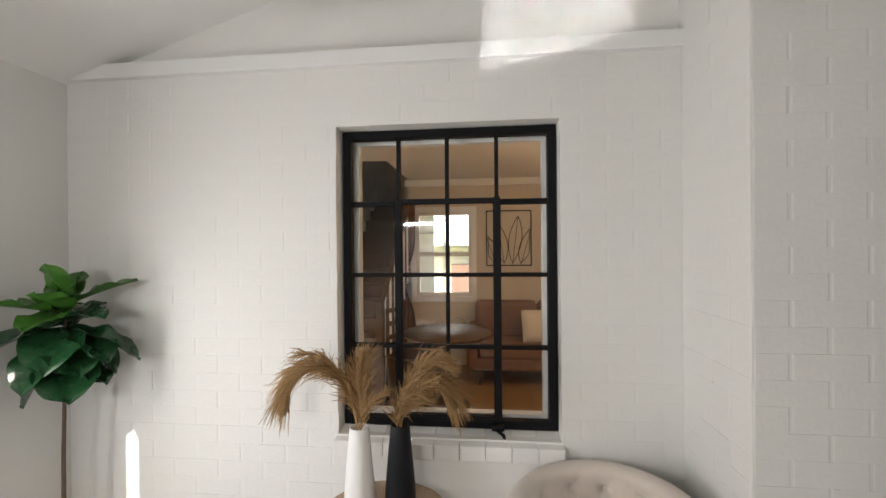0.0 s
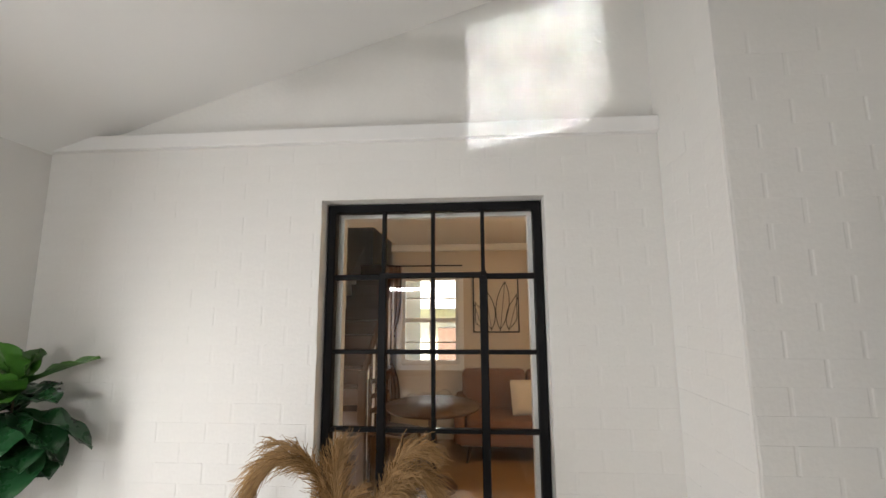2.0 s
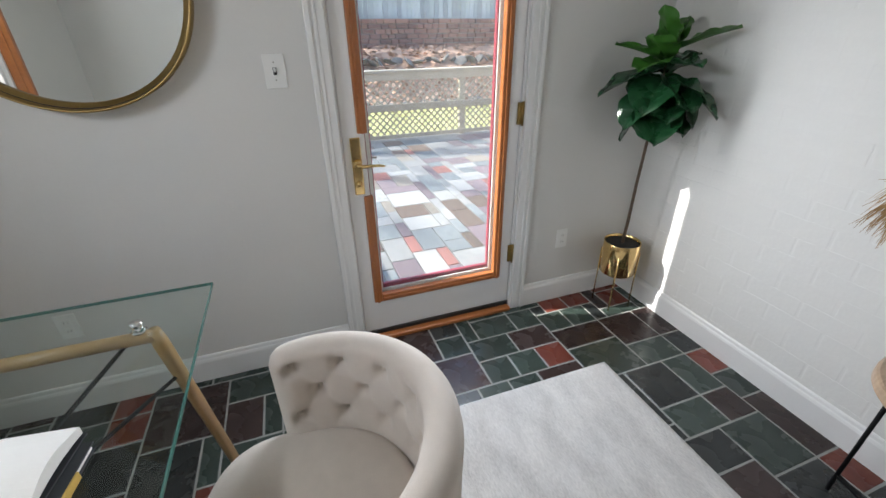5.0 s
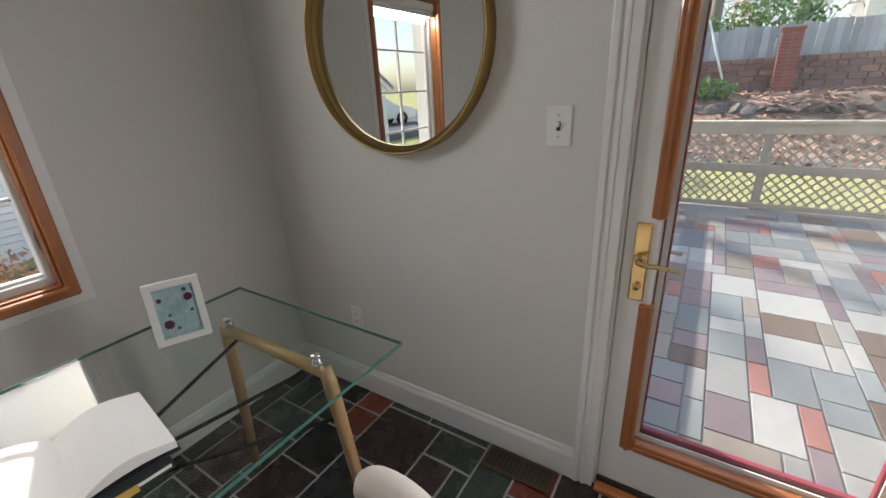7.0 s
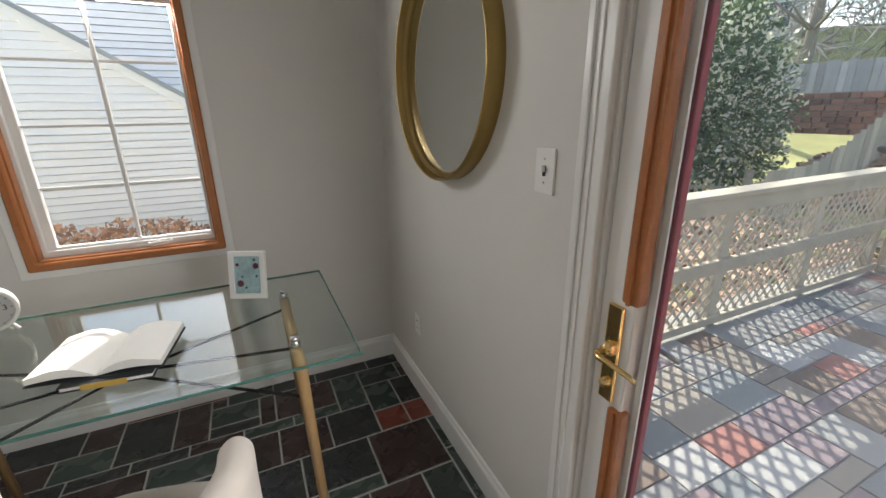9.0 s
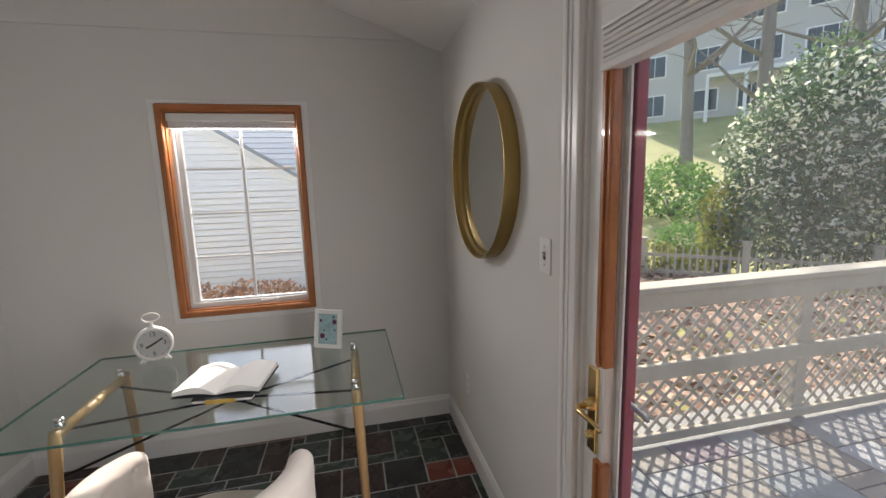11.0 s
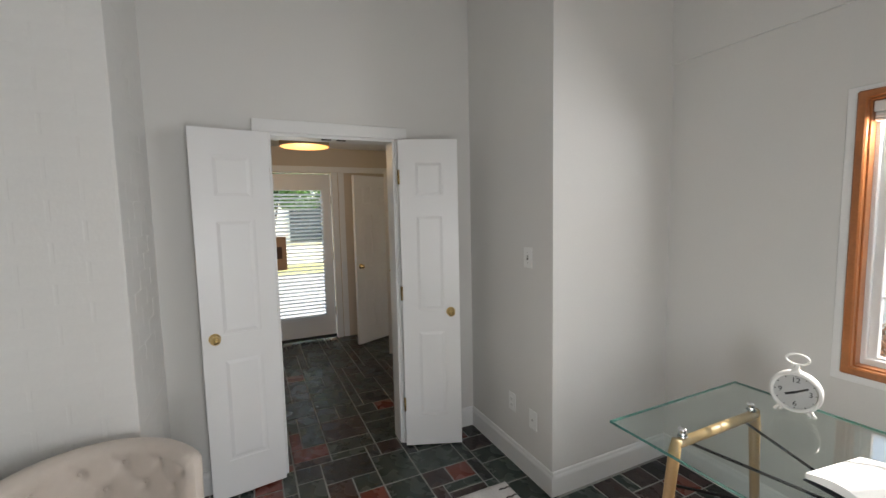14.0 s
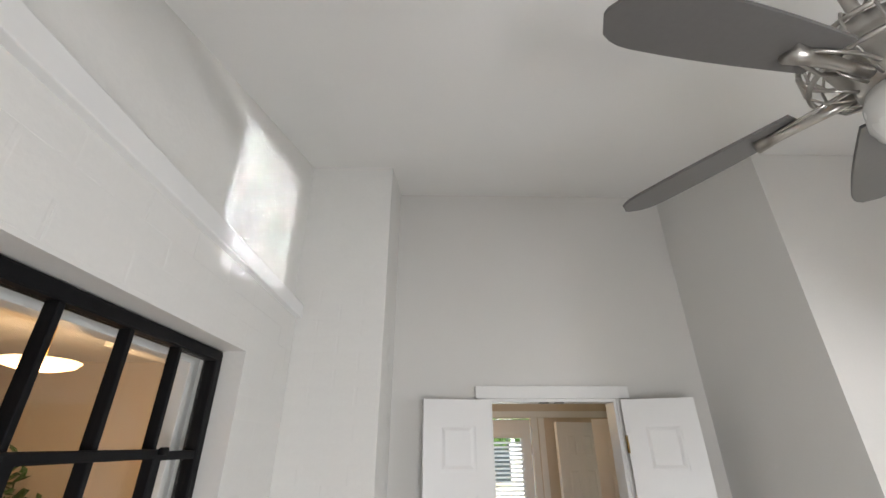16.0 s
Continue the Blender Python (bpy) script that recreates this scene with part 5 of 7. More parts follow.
# ---- living room ----
def living_room():
    dark_wood = mat("dark_stained_stair_wood", (0.10, 0.055, 0.032), 0.4, 0.25, 10, 0.05, 80)
    t = structure(thing("staircase", pose(0, 0, 0), "", ""), "dark wooden staircase climbing beside a white wall", "stairs")
    x0, x1 = -1.55, -0.66
    y, z = 4.55, 0.0
    for k in range(13):
        z0, z1 = 0.185 * k, 0.185 * (k + 1)
        ya = y + 0.25 * k
        one_box("riser", (x0, x1, ya, ya + 0.02, z0, z1 - 0.025), dark_wood, t, bevel=0.0)
        one_box("tread", (x0, x1 + 0.03, ya - 0.025, ya + 0.26, z1 - 0.025, z1), dark_wood, t, bevel=0.006)
    verts = [(x0 - 0.012, y - 0.05, 0.0), (x0 - 0.012, y - 0.05, 0.30), (x0 - 0.012, y + 3.25, 2.75), (x0 - 0.012, y + 3.25, 2.3)]
    mesh_part("stringer", verts + [(v[0] + 0.02, v[1], v[2]) for v in verts], [(0, 1, 2, 3), (7, 6, 5, 4), (0, 4, 5, 1), (1, 5, 6, 2), (2, 6, 7, 3), (3, 7, 4, 0)], TRIM, t, "white painted skirt board", smooth=False)
    one_box("newel_post", (x1 - 0.02, x1 + 0.06, y - 0.12, y - 0.04, 0, 1.05), dark_wood, t, bevel=0.008)
    tube("handrail", [(x1 + 0.02, y - 0.08, 1.0), (x1 + 0.02, y + 1.45, 2.12)], 0.03, dark_wood, t)
    for k in range(6):
        yy = y + 0.12 + 0.25 * k
        tube("baluster", [(x1 + 0.02, yy, 0.185 * (k + 1)), (x1 + 0.02, yy, 1.0 + (yy - y + 0.08) * 0.73)], 0.013, TRIM, t, "white baluster", seg=8)
    structure(boxes("stair_side_wall", [(x0 - 0.12, x0 - 0.012, 4.4, LY + 2.5, 0, 4.0)], PAINT), "white wall beside the stairs", "wall")
    # far window with white grille and curtain
    w = structure(thing("living_window", pose(0, LY, 0), "", ""), "white living room window with a grille", "window")
    ring_frame("casing", (FX0 - 0.07, FX1 + 0.07, FZ0 - 0.07, FZ1 + 0.07), (FX0, FX1, FZ0, FZ1), 0.02, TRIM, w, at=-0.02)
    ring_frame("sash", (FX0, FX1, FZ0, FZ1), (FX0 + 0.04, FX1 - 0.04, FZ0 + 0.05, FZ1 - 0.04), 0.05, TRIM, w, at=0.03)
    one_box("meeting_rail", (FX0 + 0.04, FX1 - 0.04, 0.035, 0.075, 1.46, 1.52), TRIM, w)
    one_box("grille_bar", (-0.165, -0.145, 0.05, 0.07, FZ0 + 0.05, FZ1 - 0.04), TRIM, w)
    for z in (1.20, 1.78):
        one_box("grille_bar", (FX0 + 0.04, FX1 - 0.04, 0.051, 0.069, z - 0.01, z + 0.01), TRIM, w)
    pane("pane", (FX0 + 0.04, FX1 - 0.04, 0.058, 0.062, FZ0 + 0.05, FZ1 - 0.04), w)
    cloth = mat("brown_curtain_cloth", (0.20, 0.105, 0.06), 0.9, 0.2, 12, 0.2, 160)
    c = thing("curtain", pose(FX0 - 0.14, LY - 0.06, 0.0), "brown curtain tied back beside the window", "curtain")
    verts, faces = [], []
    for i in range(25):
        for j in range(19):
            u, v = i / 24, j / 18
            pinch = 1 - 0.62 * math.exp(-((v - 0.42) / 0.16) ** 2)
            verts.append(((-0.10 + 0.24 * u * pinch), 0.022 * math.sin(u * 30), 0.35 + 1.85 * v))
    for i in range(24):
        for j in range(18):
            a = i * 19 + j
            faces.append((a, a + 19, a + 20, a + 1))
    mesh_part("cloth", verts, faces, cloth, c)
    tube("rod", [(-0.15, 0, 2.21), (0.95, 0, 2.21)], 0.010, BLACK_STEEL, c)
    # framed leaf drawing
    a = thing("wall_art", pose(0.715, LY, 1.70), "black line drawing of leaves in a thin black frame", "picture")
    hw, hh = 0.30, 0.37
    ring_frame("frame", (-hw, hw, -hh, hh), (-hw + 0.016, hw - 0.016, -hh + 0.016, hh - 0.016), 0.03, BLACK_STEEL, a, "thin black frame", at=-0.03, bevel=0.002)
    one_box("paper", (-hw + 0.012, hw - 0.012, -0.016, -0.002, -hh + 0.012, hh - 0.012), mat("cream_art_paper", (0.62, 0.55, 0.45), 0.8, 0.04, 10, 0.0, 100), a, bevel=0.0)
    ink = mat("black_ink", (0.02, 0.018, 0.016), 0.8, 0.1, 10, 0.0, 80)
    rng = random.Random(3)
    for bx, lean, ln in ((-0.06, -0.15, 0.52), (0.05, 0.12, 0.62), (0.16, 0.30, 0.46), (-0.17, -0.35, 0.36)):
        tipx, tipz = bx + lean * ln, -hh + 0.04 + ln
        for s in (-1, 1):
            pts = []
            for k in range(13):
                u = k / 12
                wd = 0.085 * math.sin(math.pi * u) ** 0.8 * s
                pts.append((max(-0.27, min(0.27, bx + (tipx - bx) * u + wd)), -0.018, -hh + 0.04 + (tipz + hh - 0.04) * u))
            tube("ink_line", pts, 0.0055, ink, a, seg=5)
        tube("ink_line", [(bx, -0.018, -hh + 0.02), (tipx, -0.018, tipz)], 0.004, ink, a, seg=5)
    # sofa
    sofa_m = mat("rust_brown_sofa_cloth", (0.22, 0.11, 0.065), 0.9, 0.15, 14, 0.25, 220)
    s = thing("sofa", pose(1.05, LY - 0.50, 0), "rust brown two-seat sofa on wooden legs", "sofa")
    one_box("base", (-0.80, 0.80, -0.38, 0.36, 0.18, 0.32), sofa_m, s, bevel=0.03)
    one_box("seat_cushion", (-0.72, -0.005, -0.40, 0.22, 0.32, 0.46), sofa_m, s, bevel=0.04)
    one_box("seat_cushion", (0.005, 0.72, -0.40, 0.22, 0.32, 0.46), sofa_m, s, bevel=0.04)
    one_box("back_cushion", (-0.78, -0.005, 0.18, 0.40, 0.42, 0.90), sofa_m, s, bevel=0.06)
    one_box("back_cushion", (0.005, 0.78, 0.18, 0.40, 0.42, 0.90), sofa_m, s, bevel=0.06)
    for sx in (-1, 1):
        one_box("arm", (sx * 0.80 - 0.06, sx * 0.80 + 0.06, -0.38, 0.38, 0.20, 0.62), sofa_m, s, bevel=0.04)
        for y in (-0.3, 0.3):
            tube("leg", [(sx * 0.68, y, 0.19), (sx * 0.72, y * 1.05, 0.0)], [0.022, 0.013], dark_wood, s)
    cu = thing("cushion", pose(1.04, LY - 0.66, 0.455, -18, 0, 8), "white fringed cushion on the sofa", "cushion")
    verts, faces = [], []
    for sgn in (-1, 1):
        for i in range(13):
            for j in range(13):
                u, v = i / 6 - 1, j / 6 - 1
                puff = 0.07 * (1 - u ** 4) ** 0.5 * (1 - v ** 4) ** 0.5
                verts.append((u * 0.20, sgn * puff, 0.20 + v * 0.19))
    for b in (0, 169):
        for i in range(12):
            for j in range(12):
                k = b + i * 13 + j
                faces.append((k, k + 13, k + 14, k + 1))
    mesh_part("cover", verts, faces, mat("white_woven_cotton", (0.72, 0.66, 0.56), 0.95, 0.08, 20, 0.3, 200), cu)
    for k in range(14):
        x = -0.19 + 0.38 * k / 13
        tube("fringe", [(x, -0.01, 0.02), (x + 0.005, -0.03, -0.015)], [0.003, 0.002], LINEN, cu, seg=5)
    # low round table with glass globes
    g = thing("round_table", pose(0.02, 4.55, 0), "dark round table on a turned pedestal", "table")
    lathe("tabletop", [(0.0, 0.74), (0.44, 0.74), (0.45, 0.73), (0.44, 0.71), (0.0, 0.70)], dark_wood, g, seg=48)
    lathe("pedestal", [(0.05, 0.71), (0.035, 0.5), (0.06, 0.3), (0.04, 0.12), (0.22, 0.03), (0.24, 0.0)], dark_wood, g, seg=32)
    for x, y, r in ((0.14, 4.50, 0.075), (-0.16, 4.45, 0.06), (-0.06, 4.62, 0.05)):
        b = thing("glass_globe", pose(x, y, 0.74), "clear round glass vase on the dark table", "vase", "glass globes")
        prof = [(r * math.sin(q), r - r * math.cos(q)) for q in [math.pi * 0.88 * k / 16 for k in range(17)]]
        lathe("bowl", prof, pane_mat("clear_blown_glass", (0.97, 0.98, 0.98), 2.2), b, seg=32)
    # chair beside the table
    ch = thing("dining_chair", pose(-0.38, 4.75, 0, 0, 0, 70), "dark wooden dining chair beside the round table", "chair")
    one_box("seat", (-0.2, 0.2, -0.2, 0.2, 0.43, 0.46), dark_wood, ch, bevel=0.01)
    for x, y, h in ((-0.18, -0.18, 0.44), (0.18, -0.18, 0.44), (-0.18, 0.18, 0.95), (0.18, 0.18, 0.95)):
        tube("leg", [(x, y, 0.0), (x, y, h)], 0.017, dark_wood, ch)
    for z in (0.62, 0.76, 0.90):
        one_box("back_rail", (-0.18, 0.18, 0.17, 0.19, z, z + 0.045), dark_wood, ch)
    # hanging lamp and a leafy plant
    l = thing("pendant_lamp", pose(1.63, 3.69, 2.5), "amber glass ceiling lamp glowing warm", "lamp")
    lathe("canopy", [(0.0, 0.0), (0.07, 0.0), (0.06, -0.03), (0.0, -0.03)], BRASS, l)
    lathe("bowl", [(0.0, -0.325), (0.09, -0.318), (0.16, -0.298), (0.185, -0.268), (0.172, -0.262), (0.0, -0.262)], glow_mat("amber_lamp_glass", (1.0, 0.60, 0.25), 0.9), l, "glowing amber glass bowl")
    tube("stem", [(0, 0, -0.02), (0, 0, -0.265)], 0.012, BRASS, l)
    structure(boxes("crown_moulding", [(FX1 - 0.9, LX1, LY - 0.05, LY, LH - 0.09, LH)], TRIM, bevel=0.01), "white crown moulding", "trim")
    p = thing("leafy_plant", pose(2.75, 4.75, 0), "tall leafy green house plant in a pot", "plant")
    lathe("pot", [(0.0, 0.0), (0.14, 0.0), (0.17, 0.30), (0.16, 0.31), (0.15, 0.28), (0.0, 0.28)], mat("clay_pot", (0.35, 0.2, 0.12), 0.7, 0.1, 10, 0.05, 80), p)
    leaf_cloud("foliage", [(0, 0, 1.15, 0.32, 0.32, 0.55)], 420, 0.10, mat("house_plant_green", (0.04, 0.11, 0.03), 0.5, 0.3, 10, 0.05, 60, island=0.3), 8, p)
    tube("stem", [(0, 0, 0.25), (0.02, 0, 1.2)], 0.015, dark_wood, p)


# ---- greenery ----
def leafy(m, share=0.45, gain=1.5):
    """Lets a share of the light through a thin leaf."""
    nt = m.node_tree
    bs, out = nt.nodes["Principled BSDF"], nt.nodes["Material Output"]
    tl, mx, br = nt.nodes.new("ShaderNodeBsdfTranslucent"), nt.nodes.new("ShaderNodeMixShader"), nt.nodes.new("ShaderNodeMix")
    br.data_type, br.blend_type = "RGBA", "MULTIPLY"
    br.inputs[0].default_value = 1.0
    br.inputs[7].default_value = (gain, gain * 1.05, gain * 0.8, 1)
    nt.links.new(bs.inputs["Base Color"].links[0].from_socket, br.inputs[6])
    nt.links.new(br.outputs[2], tl.inputs[0])
    mx.inputs[0].default_value = share
    nt.links.new(bs.outputs[0], mx.inputs[1])
    nt.links.new(tl.outputs[0], mx.inputs[2])
    nt.links.new(mx.outputs[0], out.inputs[0])
    return m


def leaf_cloud(name, blobs, count, size, material, seed, parent=None, slim=0.26):
    """Many small bent leaves filling an uneven crown made of several lobes (x, y, z, rx, ry, rz)."""
    rng = np.random.default_rng(seed)
    blobs = np.array(blobs, float)
    vol = blobs[:, 3] * blobs[:, 4] * blobs[:, 5]
    pick = rng.choice(len(blobs), count, p=vol / vol.sum())
    d = rng.normal(size=(count, 3))
    d /= np.linalg.norm(d, axis=1)[:, None]
    rad = 0.55 + 0.5 * rng.random(count) ** 0.6
    rad *= 1 + 0.16 * np.sin(d[:, 0] * 7 + pick) * np.cos(d[:, 2] * 6 + 2 * pick)
    c = blobs[pick, :3] + d * blobs[pick, 3:] * rad[:, None]
    ax = rng.normal(size=(count, 3)) + d * 0.8
    ax /= np.linalg.norm(ax, axis=1)[:, None]
    sd = np.cross(ax, rng.normal(size=(count, 3)))
    sd /= np.linalg.norm(sd, axis=1)[:, None]
    nn = np.cross(ax, sd)
    s = size * (0.6 + 0.8 * rng.random(count))[:, None]
    v = np.stack([c - ax * s * 0.5, c + sd * s * slim + nn * s * 0.06, c + ax * s * 0.5, c - sd * s * slim + nn * s * 0.06], 1).reshape(-1, 3)
    f = np.arange(count * 4).reshape(-1, 4)
    faces = np.concatenate([f[:, [0, 1, 2]], f[:, [0, 2, 3]]]).tolist()
    return mesh_part(name, v.tolist(), faces, material, parent, smooth=False)


living_room()


# ---- outside ----
def ground_z(x, y):
    z = -0.42

    def ramp(v, a, b):
        t = min(1.0, max(0.0, (v - a) / (b - a)))
        return t * t * (3 - 2 * t)
    west = -x
    z += 1.35 * ramp(west, 9.6, 12.8) * ramp(y, -6.5, -2.5)
    z += 0.9 * ramp(west, 13.6, 14.4) * ramp(y, -6.5, -2.5)
    z -= 0.45 * ramp(-y, 1.5, 6.0) * (1 - ramp(-y, 9, 12))
    s = max(0.0, min(1.0, ((-x - y) * 0.707 - 12.0) / 34.0))
    z += 7.4 * s ** 1.6 * ramp(-y, 3.0, 9.0)
    z += 1.0 * ramp(west, 18, 60)
    return z


def outdoors():
    lawn = mat("winter_lawn_grass", (0.30, 0.30, 0.11), 0.95, 0.35, 0.8, 0.6, 22, tint=(0.46, 0.44, 0.17))
    xs = sorted(set([-400, -250, -150, -100, -80, -70] + [-60 + 1.5 * k for k in range(70)] + [50, 60, 80, 120, 250, 400]))
    ys = sorted(set([-400, -250, -150, -100, -80, -70] + [-60 + 1.5 * k for k in range(60)] + [40, 60, 100, 250, 400]))
    verts = []
    for x in xs:
        for y in ys:
            z = ground_z(x, y)
            if -9 < x < 6 and -3 < y < 9:
                z = min(z, -0.42)
            verts.append((x, y, z + 0.05 * noise.noise((x * 0.3, y * 0.3, 0)) * (1 if abs(x) < 60 else 0)))
    n = len(ys)
    faces = [(i * n + j, (i + 1) * n + j, (i + 1) * n + j + 1, i * n + j + 1) for i in range(len(xs) - 1) for j in range(n - 1)]
    structure(mesh_part("ground", verts, faces, lawn), "winter lawn rising to a wooded bank", "ground")
    structure(boxes("patio", [(-6.55, W - 0.13, -0.72, 7.0, -0.5, -0.092)], mat("patio_mortar", (0.32, 0.31, 0.29), 0.9, 0.2, 12, 0.3, 90)), "stone paved patio on a mortar bed", "patio")
    # leaf litter on the bank
    litter = mat("russet_leaf_litter", (0.40, 0.26, 0.18), 0.95, 0.4, 2.2, 0.7, 20, tint=(0.46, 0.30, 0.21))
    verts, faces = [], []
    ni, nj = 22, 44
    for i in range(ni + 1):
        for j in range(nj + 1):
            x, y = -10.0 - 3.8 * i / ni, -4.0 + 18 * j / nj
            verts.append((x, y, ground_z(x, y) + 0.05 + 0.07 * noise.noise((x * 0.9, y * 0.9, 3))))
    faces = [(i * (nj + 1) + j, i * (nj + 1) + j + 1, (i + 1) * (nj + 1) + j + 1, (i + 1) * (nj + 1) + j) for i in range(ni) for j in range(nj)]
    structure(mesh_part("leaf_bank", verts, faces, litter), "bank covered in fallen russet leaves", "ground")
    leaves = mat("fallen_leaf", (0.46, 0.29, 0.20), 0.9, 0.3, 10, 0.0, 50, island=0.5)
    rng = np.random.default_rng(5)
    cnt = 5200
    px, py = -9.8 - 3.9 * rng.random(cnt), -4 + 18 * rng.random(cnt)
    vs, fs = [], []
    for k in range(cnt):
        z = ground_z(px[k], py[k]) + 0.09 + 0.07 * noise.noise((px[k] * 0.9, py[k] * 0.9, 3))
        a, s = rng.random() * 6.28, 0.05 + 0.06 * rng.random()
        c, q = math.cos(a) * s, math.sin(a) * s
        t1, t2 = rng.normal(0, 0.03), rng.normal(0, 0.03)
        vs += [(px[k] - c, py[k] - q, z), (px[k] + q * 0.6, py[k] - c * 0.6, z + t1), (px[k] + c, py[k] + q, z), (px[k] - q * 0.6, py[k] + c * 0.6, z + t2)]
        fs.append((4 * k, 4 * k + 1, 4 * k + 2, 4 * k + 3))
    for k in range(cnt, cnt + 5200):
        x, y = rng.uniform(-9.0, -1.7), rng.uniform(-7.5, -0.75)
        z = max(ground_z(x, y) if y < -3 else -0.42, -2.0) + 0.07 + 0.05 * rng.random()
        a, s = rng.random() * 6.28, 0.07 + 0.07 * rng.random()
        c, q = math.cos(a) * s, math.sin(a) * s
        t1, t2 = rng.normal(0, 0.03), rng.normal(0, 0.03)
        vs += [(x - c, y - q, z), (x + q * 0.6, y - c * 0.6, z + t1), (x + c, y + q, z), (x - q * 0.6, y + c * 0.6, z + t2)]
        fs.append((4 * k, 4 * k + 1, 4 * k + 2, 4 * k + 3))
    tagged(mesh_part("fallen_leaves", vs, fs, leaves, smooth=False), "fallen russet leaves strewn over the bank", "leaves", kind="stuff")

    # stone edging and retaining wall under the fence
    stone = mat("field_stone", (0.17, 0.155, 0.135), 0.9, 0.25, 6, 0.5, 40, objvar=0.3)
    pinkstone = mat("reddish_wall_stone", (0.31, 0.17, 0.125), 0.9, 0.3, 5, 0.5, 40, objvar=0.3)
    bm = bmesh.new()
    bmesh.ops.create_icosphere(bm, subdivisions=2, radius=0.5)
    for v in bm.verts:
        v.co *= 1 + 0.18 * noise.noise(v.co * 2.3)
    rock = bpy.data.meshes.new("stone")
    bm.to_mesh(rock)
    bm.free()
    rock.materials.append(stone)
    rng = random.Random(8)
    e = thing("stone_edging", pose(0, 0, 0), "low edging of rough field stones on the bank", "stones")
    for row, xx in enumerate((-10.2, -11.8)):
        y = -3.0
        while y < 9.5:
            ob = new("stone", rock)
            ob.parent = e
            s = rng.uniform(0.16, 0.32)
            ob.matrix_basis = Matrix.LocRotScale((xx + rng.uniform(-0.12, 0.12), y, ground_z(xx, y) + 0.08), Euler((rng.random(), rng.random(), rng.random() * 6)), (s * 1.2, s * 1.5, s * 0.34))
            y += s * 1.0
    wl = structure(thing("retaining_wall", pose(0, 0, 0), "", ""), "low stone retaining wall under the fence", "wall")
    z0 = ground_z(-13.3, 3) - 0.1
    one_box("core", (-14.0, -13.62, -6, 16, z0, z0 + 0.96), GROUT, wl, bevel=0.0)
    bm = bmesh.new()
    box(bm, -0.14, 0.14, -0.5, 0.5, -0.5, 0.5, bevel=0.05)
    blk = bpy.data.meshes.new("stone")
    bm.to_mesh(blk)
    bm.free()
    blk.materials.append(pinkstone)
    for r in range(7):
        y = -5.8 + rng.random() * 0.3
        while y < 15.5:
            w = rng.uniform(0.16, 0.42)
            ob = new("stone", blk)
            ob.parent = wl
            ob.matrix_basis = Matrix.LocRotScale((-13.70 + rng.uniform(-0.03, 0.03), y + w / 2, z0 + 0.07 + 0.135 * r), None, (1, w - 0.014, rng.uniform(0.115, 0.13)))
            y += w
    # weathered board fence
    board_m = mat("weathered_fence_board", (0.50, 0.49, 0.475), 0.9, 0.3, 3, 0.3, 60, objvar=0.25)
    fb = thing("board_fence", pose(0, 0, 0), "tall weathered grey board fence on the wall", "fence")
    bm = bmesh.new()
    box(bm, -0.012, 0.012, -0.072, 0.072, 0, 0.74, bevel=0.004)
    brd = bpy.data.meshes.new("board")
    bm.to_mesh(brd)
    bm.free()
    brd.materials.append(board_m)
    y = -6.0
    while y < 16:
        ob = new("board", brd)
        ob.parent = fb
        ob.matrix_basis = pose(-14.2 + rng.uniform(-0.01, 0.01), y, z0 + 0.95 + rng.uniform(-0.05, 0.03), rng.uniform(-0.6, 0.6), 0, 0)
        y += 0.152
    for zz in (1.05, 1.45):
        one_box("fence_rail", (-14.26, -14.215, -6, 16, z0 + zz, z0 + zz + 0.09), board_m, fb)
    brick_red = mat("red_garden_brick", (0.30, 0.085, 0.05), 0.85, 0.2, 14, 0.3, 60, objvar=0.2)
    for py_ in (-2.0, 1.9):
        bp = thing("brick_post", pose(-13.45, py_, z0), "red brick gate post in the stone wall", "post", "brick posts")
        one_box("core", (-0.19, 0.19, -0.19, 0.19, 0, 1.48), GROUT, bp, bevel=0.0)
        for k in range(19):
            for dy in (-0.1, 0.1):
                one_box("brick", (-0.20, 0.20, dy - 0.095, dy + 0.095, k * 0.078 + 0.003, k * 0.078 + 0.072), brick_red, bp, bevel=0.004)
        one_box("cap", (-0.22, 0.22, -0.22, 0.22, 1.48, 1.54), brick_red, bp, bevel=0.01)
    # paler fence coming down the bank to the patio corner
    pale_m = mat("pale_side_fence_board", (0.52, 0.47, 0.37), 0.9, 0.25, 3, 0.3, 60, objvar=0.2)
    sf = thing("side_fence", pose(0, 0, 0), "pale weathered board fence running down the bank", "fence")
    bm = bmesh.new()
    box(bm, -0.07, 0.07, -0.012, 0.012, 0, 0.98, bevel=0.004)
    sbd = bpy.data.meshes.new("board")
    bm.to_mesh(sbd)
    bm.free()
    sbd.materials.append(pale_m)
    for k in range(30):
        x, y = -13.3 + 0.148 * k, -2.30 - 0.021 * k
        ob = new("board", sbd)
        ob.parent = sf
        ob.matrix_basis = pose(x, y, ground_z(x, y) - 0.02 + rng.uniform(-0.02, 0.02), 0, rng.uniform(-0.6, 0.6), -8)
    for zz in (0.25, 0.75):
        for k in range(5):
            xa, xb = -13.37 + 0.888 * k, -13.37 + 0.888 * (k + 1)
            ya, yb = -2.30 - 0.021 * 6 * k, -2.30 - 0.021 * 6 * (k + 1)
            tube("fence_rail", [(xa, ya - 0.035, ground_z(xa, ya) + zz), (xb, yb - 0.035, ground_z(xb, yb) + zz)], 0.035, pale_m, sf, seg=4)

